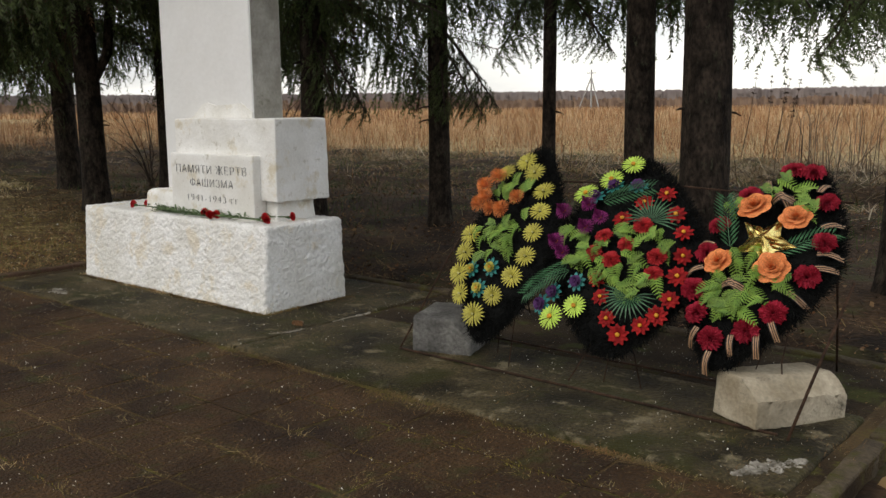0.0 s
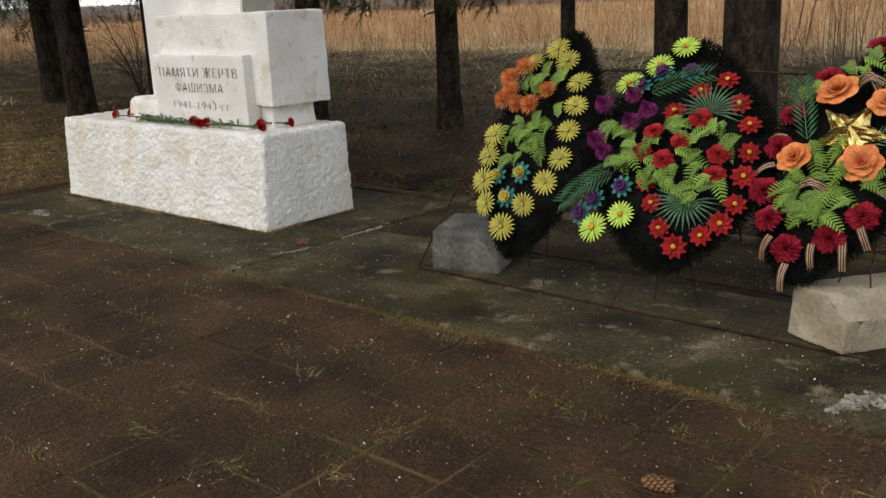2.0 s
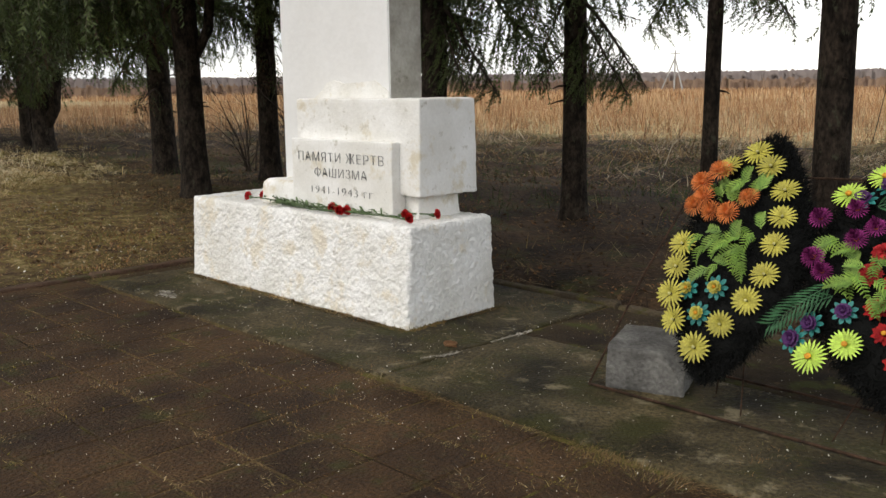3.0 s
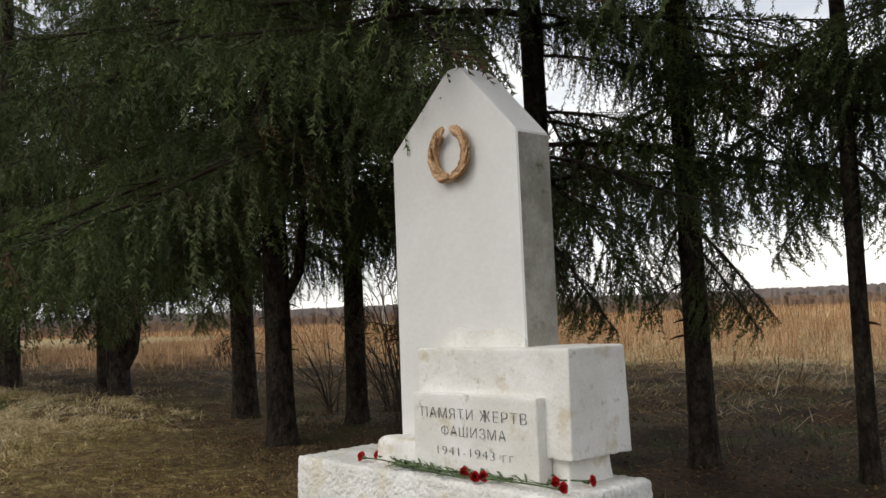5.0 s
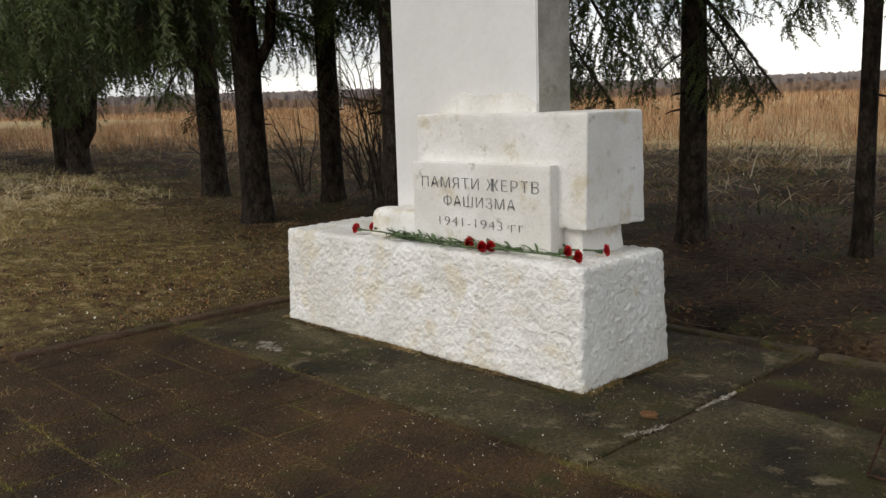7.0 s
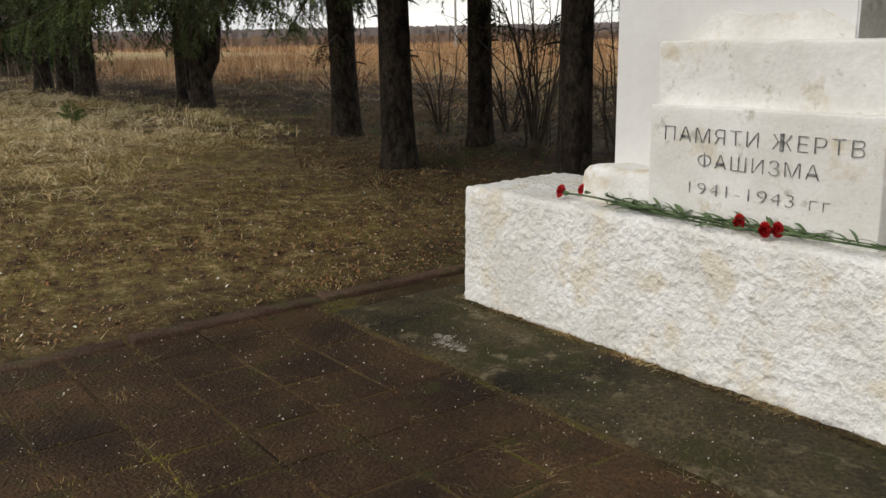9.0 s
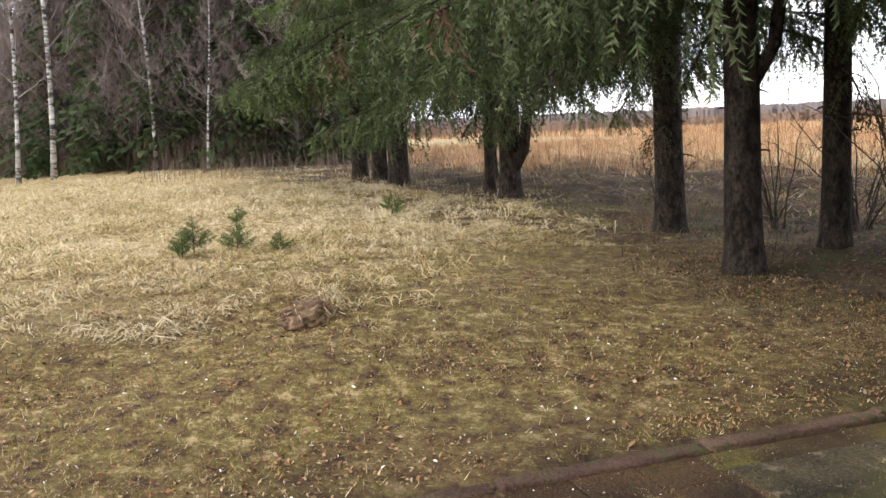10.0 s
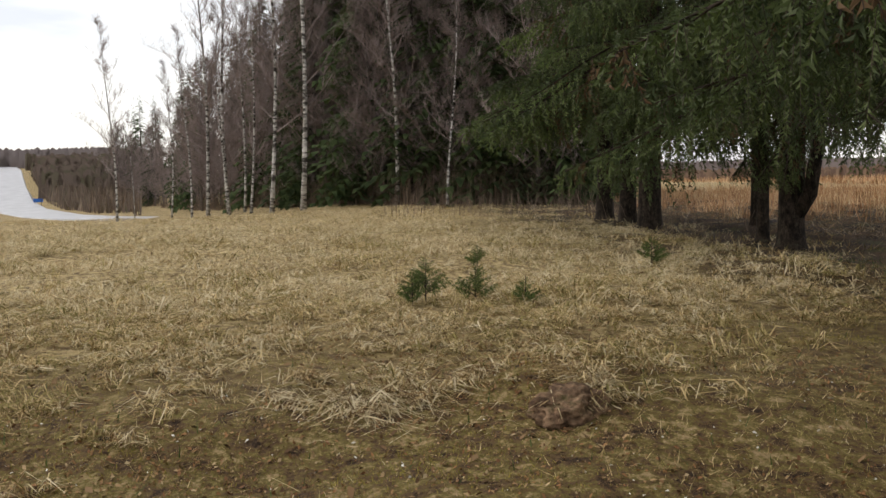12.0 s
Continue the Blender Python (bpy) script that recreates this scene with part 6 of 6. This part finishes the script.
for k in range(185):
    x, y = wood_place(9, 0.8, (167, 185)) if k % 3 == 0 else wood_place(24, 3.0, (166.5, 187) if k % 3 == 1 else (166.5, 196))
    plant("spruce", (("trunk", SPR_TRUNK), ("crown", FAR_SPRUCES[k % 3])), x, y, rw.uniform(0.7, 1.1), rw.uniform(0, 360), "dark green spruce in the wood beyond the meadow", "spruces in the wood")
for k in range(210):
    x, y = wood_place(6, 0.0, (182.5, 196.0) if k % 2 else (166.5, 181))
    m = SHRUBBY[k % 3]
    plant("bare_tree", (("trunk", m[0]), ("crown", m[1])), x, y, rw.uniform(0.5, 1.55), rw.uniform(0, 360), "grey-brown leafless sapling at the edge of the wood", "leafless saplings")

brush_mat = island_material("brush", [(0.09, 0.065, 0.05), (0.16, 0.12, 0.09), (0.24, 0.18, 0.13)], 0.9, 0)
bx, by = np.array([wood_place(3.5, -0.8) for k in range(15000)]).T
blades("brush", bx, by, thick(len(bx), 0.4, 2.3), thick(len(bx), 0.007, 0.017), 0.74, brush_mat, "thicket of bare brown brush along the wood", "brush", 51, wild=0.3)

xs, ys = scatter(2600, -42, -21, -4, 8.6, 67, 0.9, lambda x, y: y > 1.2 - 0.10 * (x + 33))
xs, ys = xs[(xs < -31) | (ys > 6.9)], ys[(xs < -31) | (ys > 6.9)]
blades("weeds", xs, ys, thick(len(xs), 0.3, 1.0), thick(len(xs), 0.008, 0.018), 0.78, [brush_mat, brown_straw], "dry stems along the foot of the wood", "weeds", 68, wild=0.2)

# bare shrubs among the spruces
dark_twigs = material("dark_twigs", (0.045, 0.034, 0.026), (0.10, 0.078, 0.062), 2, 0.9, 0, 8, vary=0.2)

def fan_shrub(ob, seed, height, spread, stems):
    """Many thin stems that arch out of one root, with side twigs."""
    rnd = random.Random(seed)
    for k in range(stems):
        bm = bmesh.new()
        a = rnd.uniform(0, 6.28)
        out, h = rnd.uniform(0.15, 1.0) * spread, height * rnd.uniform(0.55, 1.0)
        d = Vector((math.cos(a), math.sin(a), 0))
        pts = [d * (0.06 + out * t ** 1.5) + Vector((rnd.gauss(0, 0.03), rnd.gauss(0, 0.03), h * (t - 0.18 * t * t))) for t in (0, 0.25, 0.5, 0.75, 1.0)]
        tube(bm, pts, [0.011, 0.009, 0.007, 0.005, 0.002], 4, False)
        for j in range(7):
            i = rnd.randrange(1, 5)
            p = pts[i - 1].lerp(pts[i], rnd.random())
            e = (Vector((rnd.gauss(0, 0.7), rnd.gauss(0, 0.7), rnd.uniform(0.1, 0.9))) + d * 0.4).normalized() * rnd.uniform(0.15, 0.5)
            tube(bm, [p, p + e * 0.5 + Vector((0, 0, 0.02)), p + e], [0.004, 0.003, 0.0012], 3, False)
        part("stem", bm, dark_twigs, ob)


for k, (x, y, high, wide, stems) in enumerate(((-8.9, 7.35, 2.2, 0.9, 22), (-8.1, 7.6, 1.9, 0.8, 16), (-10.4, 8.3, 1.9, 1.0, 16), (-11.2, 7.9, 1.6, 0.7, 10), (-13.0, 7.6, 1.5, 0.6, 9))):
    ob = thing("shrub", pose(x, y, ground_height(x, y)), "leafless dark shrub with arching stems among the spruce trunks", "shrub", "bare shrubs")
    fan_shrub(ob, k + 3, high, wide, stems)
wx = np.concatenate([R.normal(-3.1, 0.35, 60), R.normal(-1.6, 0.8, 50)])
wy = np.concatenate([R.normal(13.9, 0.3, 60), R.normal(12.5, 1.0, 50)])
blades("weeds", wx, wy, thick(len(wx), 0.6, 1.5), thick(len(wx), 0.008, 0.016), 0.9, brush_mat, "tall dead weed stalks before the reeds", "weeds", 53)


seed_head = plain("dead_seed_heads", (0.035, 0.022, 0.016), 0.9)


def dead_weed(x, y, height, lean, seed):
    """A tall dead stalk with tufts of dark seed heads up its tip."""
    rnd = random.Random(seed)
    ob = thing("dead_weed", pose(x, y, ground_height(x, y), 0, lean, rnd.uniform(-40, 10)), "tall dead brown weed with dark seed heads before the reeds", "weed", "tall dead weeds")
    line = [Vector((0.05 * math.sin(2.2 * t + seed), 0.03 * math.sin(3 * t), height * t)) for t in (0, 0.25, 0.5, 0.75, 1.0)]
    bm = bmesh.new()
    tube(bm, [Vector((line[0].x, line[0].y, -0.05))] + line[1:], [0.010, 0.009, 0.007, 0.005, 0.002], 5)
    part("stem", bm, dark_twigs, ob)
    for k in range(5):
        t = 0.66 + 0.075 * k + rnd.uniform(-0.02, 0.02)
        p = line[2].lerp(line[3], (t - 0.5) * 4) if t < 0.75 else line[3].lerp(line[4], (t - 0.75) * 4)
        bm = bmesh.new()
        for j in range(10):
            d = Vector((rnd.gauss(0, 1), rnd.gauss(0, 1), rnd.uniform(0.2, 1.4))).normalized() * rnd.uniform(0.03, 0.085) * (1.15 - 0.13 * k)
            q = d.cross(Vector((rnd.gauss(0, 1), rnd.gauss(0, 1), rnd.gauss(0, 1)))).normalized() * 0.011
            v = [bm.verts.new(p + w) for w in (d * 0.1, d * 0.6 - q, d, d * 0.6 + q)]
            bm.faces.new(v)
        part("seed_head", bm, seed_head, ob)


for k, (x, y, high, lean) in enumerate(((-6.30, 18.5, 1.95, 7), (-5.85, 18.4, 1.75, 8), (-5.60, 18.2, 1.70, 13), (-5.45, 18.1, 1.80, 9), (-5.20, 18.0, 1.60, 11), (-5.10, 17.7, 1.2, 4), (-2.9, 17.5, 1.3, 12), (-2.6, 17.4, 1.1, 9))):
    dead_weed(x, y, high, lean, k)


seedling_green = material("seedling_needles", (0.07, 0.11, 0.03), (0.14, 0.19, 0.055), 6, 0.7, 0, 20, vary=0.2, through=0.3)


def seedling(x, y, size, seed):
    ob = thing("spruce_seedling", pose(x, y, ground_height(x, y)), "small green spruce seedling in the dry grass", "seedling", "spruce seedlings")
    bm = bmesh.new()
    tube(bm, [(0, 0, -0.03), (0, 0, size)], [0.006, 0.002], 5)
    part("stem", bm, twig_bark, ob)
    rnd = random.Random(seed)
    for k in range(40):
        s = k / 40
        br = part("bough", SEED_BOUGH, None, ob)
        ln = size * 0.25 * (1.15 - s)
        br.matrix_basis = pose(0, 0, size * (0.12 + 0.8 * s), 0, -38, rnd.uniform(0, 360)) @ Matrix.Diagonal((ln, ln, ln, 1))


SEED_BOUGH = spruce_branch(90, 2.0, 10, 0.05, 0.11)
SEED_BOUGH.materials[1] = seedling_green
for k, (x, y, size) in enumerate(((-12.2, 1.62, 0.42), (-12.5, 2.08, 0.38), (-12.05, 1.5, 0.28), (-12.3, 2.5, 0.28), (-15.4, 4.6, 0.4), (-16, 2.5, 0.3))):
    seedling(x, y, size, k)


# far treelines, poles, road
def treeline(name, places, low, high, mat, label, seed):
    rnd = np.random.RandomState(seed)
    V, F = [], []
    for x, y in places:
        z = ground_height(x, y)
        d = np.array((-(y - 1), x + 2, 0.0))
        d /= np.linalg.norm(d)
        h, w = rnd.uniform(low, high), rnd.uniform(0.16, 0.32) * high
        for k in range(3):
            o = d * rnd.uniform(-w, w)
            hh, ww = h * rnd.uniform(0.7, 1.0), w * rnd.uniform(0.35, 0.8)
            b = len(V)
            V.extend((np.array((x, y, z - 0.5)) + o - d * ww, np.array((x, y, z - 0.5)) + o + d * ww, np.array((x, y, z + hh * 0.90)) + o + d * ww * 0.8, np.array((x, y, z + hh)) + o, np.array((x, y, z + hh * 0.88)) + o - d * ww * 0.8))
            F.extend(((b, b + 1, b + 2), (b, b + 2, b + 4), (b + 4, b + 2, b + 3)))
    return tagged(new(name, soup(name, np.array(V), F, [mat])), label, "woods", kind="stuff")


# distance haze is mixed into this colour: paler and greyer than bare woods
haze_wood = island_material("hazed_far_wood", [(0.23, 0.195, 0.188), (0.25, 0.213, 0.206), (0.27, 0.232, 0.224)], 1.0, 0)
hill_wood = island_material("hill_wood", [(0.13, 0.10, 0.08), (0.19, 0.145, 0.12), (0.12, 0.11, 0.07)], 1.0, 0)
rt = np.random.RandomState(5)
ang = np.radians(rt.uniform(60, 168, 11000))
dist = rt.uniform(400, 470, 11000)
treeline("far_woods", [(-2 + d * math.cos(a), 1 + d * math.sin(a)) for a, d in zip(ang, dist)], 6.6, 7.5, haze_wood, "low brown leafless woods along the horizon, paled as by haze", 6)
ang = np.radians(rt.uniform(60, 168, 5000))
dist = rt.uniform(150, 330, 5000)
far_brush = island_material("far_brush", [(0.17, 0.115, 0.09), (0.24, 0.165, 0.125), (0.29, 0.20, 0.14)], 1.0, 0)
treeline("far_brush", [(-2 + d * math.cos(a), 1 + d * math.sin(a)) for a, d in zip(ang, dist)], 1.2, 2.6, far_brush, "reddish-brown brush far out in the reed field", 8)
ROAD = [(-330, -129, 8.0), (-283.4, -109.8, 6.2), (-269.4, -104.2, 5.55), (-236.9, -91.4, 3.2), (-204.4, -78.4, 0.75), (-167.3, -63.4, -1.4), (-144.6, -52.8, -2.3), (-122.5, -40.3, -2.6), (-111.6, -32.0, -2.55), (-106.2, -25.4, -2.5), (-102.6, -17.1, -2.45)]


def off_road(x, y):
    """Distance from the middle of the road."""
    best = 1e9
    for (ax, ay, _), (bx, by, _) in zip(ROAD, ROAD[1:]):
        t = max(0.0, min(1.0, ((x - ax) * (bx - ax) + (y - ay) * (by - ay)) / ((bx - ax) ** 2 + (by - ay) ** 2)))
        best = min(best, math.hypot(x - ax - t * (bx - ax), y - ay - t * (by - ay)))
    return best


ang = np.radians(rt.uniform(190, 240, 3400))
dist = rt.uniform(330, 430, 3400)
spots = [(-2 + d * math.cos(a), 1 + d * math.sin(a)) for a, d in zip(ang, dist)]
treeline("far_woods", [p for p in spots if off_road(*p) > 6], 5.0, 8.0, haze_wood, "leafless woods on the crest of the far hill, paled to grey-brown as by haze", 9)
ang = np.radians(rt.uniform(194, 230, 5200))
dist = rt.uniform(185, 400, 5200)
spots = [(-2 + d * math.cos(a), 1 + d * math.sin(a)) for a, d in zip(ang, dist)]
treeline("hill_woods", [p for p in spots if off_road(*p) > 7], 2.5, 5.5, hill_wood, "brown leafless woods on the far hillside by the road", 7)

ang = np.radians(rt.uniform(194.5, 216, 26000))
dist = np.sqrt(rt.uniform(112 ** 2, 260 ** 2, 26000))
vx, vy = -4.65 + dist * np.cos(ang), 1.2 + dist * np.sin(ang)
ok = np.array([off_road(x, y) > 6 and (x < -128 or y > -20 - 0.9 * (x + 128)) for x, y in zip(vx, vy)])
vx, vy = vx[ok], vy[ok]
blades("brush", vx, vy, thick(len(vx), 1.2, 4.2), thick(len(vx), 0.10, 0.26), 0.82, [hill_wood, brush_mat], "brown thickets on the slope beside the road", "brush", 69, np.nan, simple=True, wild=0.2, comb=0.05)

asphalt = material("wet_asphalt", (0.30, 0.30, 0.31), (0.42, 0.42, 0.43), 0.5, 0.35, 0.1, 4, grit=0.3)


def build_road():
    bm = bmesh.new()
    rows = []
    for i, (x, y, z) in enumerate(ROAD):
        a, b = ROAD[max(0, i - 1)], ROAD[min(len(ROAD) - 1, i + 1)]
        d = Vector((b[0] - a[0], b[1] - a[1], 0)).normalized()
        s = Vector((-d.y, d.x, 0)) * 3.6
        rows.append([bm.verts.new((x + s.x * k, y + s.y * k, z + (0.0 if abs(k) < 1.2 else -1.6))) for k in (-1.6, -1, 1, 1.6)])
    for p, q in zip(rows, rows[1:]):
        for j in range(3):
            bm.faces.new([p[j], p[j + 1], q[j + 1], q[j]])
    bmesh.ops.recalc_face_normals(bm, faces=bm.faces)
    tagged(new("road", mesh_of("road", bm, asphalt)), "pale wet asphalt road climbing the far hill", "road", kind="structure")


build_road()
sign_blue = material("sign_blue", (0.02, 0.11, 0.42), (0.03, 0.16, 0.52), 2, 0.5, 0, 8, grit=0.2)


def build_sign():
    ob = thing("road_sign", pose(-159.5, -55.7, -2.4, 0, 0, -68), "small blue road sign on two posts beside the road", "sign")
    bm = bmesh.new()
    box(bm, -0.75, 0.75, -0.03, 0.03, 0.9, 1.5, 0.02)
    part("panel", bm, sign_blue, ob)
    for x in (-0.5, 0.5):
        bm = bmesh.new()
        tube(bm, [(x, 0.05, -0.6), (x, 0.05, 1.45)], [0.04, 0.04], 6)
        part("post", bm, brown_bark, ob)


build_sign()
pole_wood = material("pole_concrete", (0.30, 0.29, 0.28), (0.42, 0.41, 0.40), 2, 0.9, 0.1)


def power_pole(x, y, height, braces, label):
    ob = thing("utility_pole", pose(x, y, ground_height(x, y)), label, "pole")
    bm = bmesh.new()
    tube(bm, [(0, 0, -0.5), (0, 0, height)], [0.16, 0.11], 8)
    part("mast", bm, pole_wood, ob)
    bm = bmesh.new()
    box(bm, -0.9, 0.9, -0.06, 0.06, height - 0.6, height - 0.48)
    part("crossarm", bm, pole_wood, ob)
    for k in range(braces):
        bm = bmesh.new()
        tube(bm, [((2 * k - 1) * 2.2, -0.8, -0.5), (0, 0, height * 0.82)], [0.13, 0.1], 6)
        part("brace", bm, pole_wood, ob)


power_pole(-76.1, 129.0, 6.6, 2, "grey power pole with two braces in the reed field")
power_pole(-87.8, 68.0, 8.2, 0, "tall grey concrete power pole beyond the spruces")


# a heap of reddish soil with a swathe of pale straw beside it
heap_soil = material("heap_soil", (0.075, 0.044, 0.026), (0.22, 0.14, 0.085), 9, 0.95, 1.0, 34, speck=[((0.20, 0.15, 0.085), 0.38, 20), ((0.06, 0.05, 0.02), 0.40, 6)], grit=1.8)


def molehill(x, y, sx, sy, sz, turn, seed):
    bm = bmesh.new()
    bmesh.ops.create_icosphere(bm, subdivisions=5, radius=1.0)
    for v in bm.verts:
        p = v.co + Vector((seed, 0, 0))
        k = 1 + 0.30 * noise.noise(p * 1.7) + 0.16 * noise.noise(p * 5) + 0.08 * noise.noise(p * 13)
        v.co = Vector((v.co.x * sx * k, v.co.y * sy * k, v.co.z * sz * k))
    ob = new("molehill", mesh_of("molehill", bm, heap_soil, True))
    ob.matrix_basis = pose(x, y, ground_height(x, y) + 0.01, 0, 0, turn)
    tagged(ob, "small heap of reddish-brown soil thrown up in the grass", "molehill")


molehill(-8.68, 2.10, 0.16, 0.21, 0.10, 40, 3)
hx, hy = np.concatenate([R.normal(-9.15, 0.22, 240), R.normal(-9.15, 0.25, 220)]), np.concatenate([R.normal(1.45, 0.28, 240), R.normal(1.0, 0.3, 220)])
blades("straw_swathe", hx, hy, thick(len(hx), 0.10, 0.34), thick(len(hx), 0.003, 0.006), 0.05, [pale_straw, straw_mat], "swathe of pale fallen straw beside the soil heap", "straw", 64, wild=0.09, comb=0.6)
hx, hy = R.normal(-8.92, 0.11, 16), R.normal(2.25, 0.11, 16)
tussocks(hx, hy, thick(16, 0.12, 0.22), 40, [brown_straw, straw_mat, pale_straw], "tuft of dry grass that hangs over the soil heap", 67)
hx, hy = R.normal(-9.25, 0.22, 26), R.normal(1.25, 0.45, 26)
tussocks(hx, hy, thick(26, 0.10, 0.24), 40, [straw_mat, pale_straw, brown_straw], "pale hanging tussocks above a hollow in the meadow", 69)

# tangled heaps of pale stalks thrown up behind the spruces
for x, y, n, k in ((-6.9, 12.9, 420, 3), (-4.4, 13.8, 300, 4), (-12.6, 14.6, 380, 5), (-1.6, 13.2, 260, 6), (-3.4, 15.3, 420, 7), (-8.4, 15.6, 420, 8), (-0.3, 14.6, 320, 9)):
    hx, hy = R.normal(x, 0.75, n), R.normal(y, 0.5, n)
    blades("stalk_heap", hx, hy, thick(n, 0.30, 0.8), thick(n, 0.008, 0.017), 0.12, [stalk_mat, stalk_mat, brown_straw], "tangled heap of pale dead stalks on the dug soil", "dead stalks", 80 + k, wild=0.16, comb=0.5, sway=1.2)

# cones and a bit of wood on the concrete
cone_brown = material("cone_scales", (0.10, 0.045, 0.02), (0.30, 0.17, 0.085), 60, 0.8, 0.3, 90)


def cone(x, y, z, turn, length, label):
    ob = thing("pine_cone", pose(x, y, z + length * 0.19, 0, 0, turn), label, "cone")
    bm = bmesh.new()
    tube(bm, [(-length / 2, 0, 0), (0, 0, 0), (length / 2, 0, 0)], [length * 0.10, length * 0.15, length * 0.05], 8)
    part("core", bm, cone_brown, ob)
    scale = mesh_of("scale", leaf_blade(length * 0.20, length * 0.17, 0.002), cone_brown)
    for k in range(60):
        s = k / 60
        a = k * 137.5
        r = length * (0.15 + 0.10 * math.sin(math.pi * (0.15 + 0.8 * s))) * 0.62
        p = Vector((length * (s - 0.5) * 0.95, r * math.cos(math.radians(a)), r * math.sin(math.radians(a))))
        part("scale", scale, None, ob).matrix_basis = Matrix.Translation(p) @ pose(0, 0, 0, a - 90, 0, 0) @ pose(0, 0, 0, 0, -28, 0)


cone(-0.382, 2.60, 0.006, 12, 0.078, "light brown pine cone lying on the paving")
cone(-3.035, 3.73, 0.016, 20, 0.065, "reddish-brown cone lying on the concrete pad")


# ---- paving tiles ----
def worn_tile(seed):
    """A flat tile with chamfered, slightly crooked edges."""
    rnd = random.Random(seed)
    bm = bmesh.new()
    a, b = TX / 2 - 0.0048, TY / 2 - 0.0048
    rim = [(a, b), (-a, b), (-a, -b), (a, -b)]
    rows = []
    for inset, z in ((0.0, -0.045), (0.0, 0.001), (0.006, 0.004)):
        row = []
        for x, y in rim:
            row.append(bm.verts.new((x - math.copysign(inset, x) + rnd.uniform(-0.003, 0.003), y - math.copysign(inset, y) + rnd.uniform(-0.003, 0.003), z)))
        rows.append(row)
    for p, q in zip(rows, rows[1:]):
        for k in range(4):
            bm.faces.new([p[k], p[(k + 1) % 4], q[(k + 1) % 4], q[k]])
    bm.faces.new(rows[-1])
    bmesh.ops.recalc_face_normals(bm, faces=bm.faces)
    return bm


def build_tiles():
    rnd = random.Random(6)
    floor = new("paving")
    tagged(floor, "dark reddish-brown square paving tiles with mossy joints", "paving", kind="structure")
    kinds = [mesh_of("tile", worn_tile(k), tile_stone) for k in range(5)]
    rest = bmesh.new()
    for j in range(23):
        for i in range(22):
            cx, cy = -6.07 + TX * (i + 0.5), 3.17 - TY * (j + 0.5)
            if i == 21:
                cx = -0.02
            m = pose(cx, cy, rnd.uniform(-0.001, 0.002), rnd.uniform(-0.12, 0.12), rnd.uniform(-0.12, 0.12), rnd.choice((0, 180)) + rnd.uniform(-1.4, 1.4))
            if i == 21:
                # the last column is cut to fit the kerb
                m = m @ Matrix.Diagonal((0.5, 1, 1, 1))
            if j < 13:
                part("tile", kinds[rnd.randrange(5)], None, floor).matrix_basis = m
            else:
                half = (0.5 if i == 21 else 1) * TX / 2 - 0.004
                box(rest, cx - half, cx + half, cy - TY / 2 + 0.004, cy + TY / 2 - 0.004, -0.045, 0.0045 + rnd.uniform(-0.001, 0.002))
    tagged(part("tiles", rest, tile_stone, floor), kind="stuff")


build_tiles()
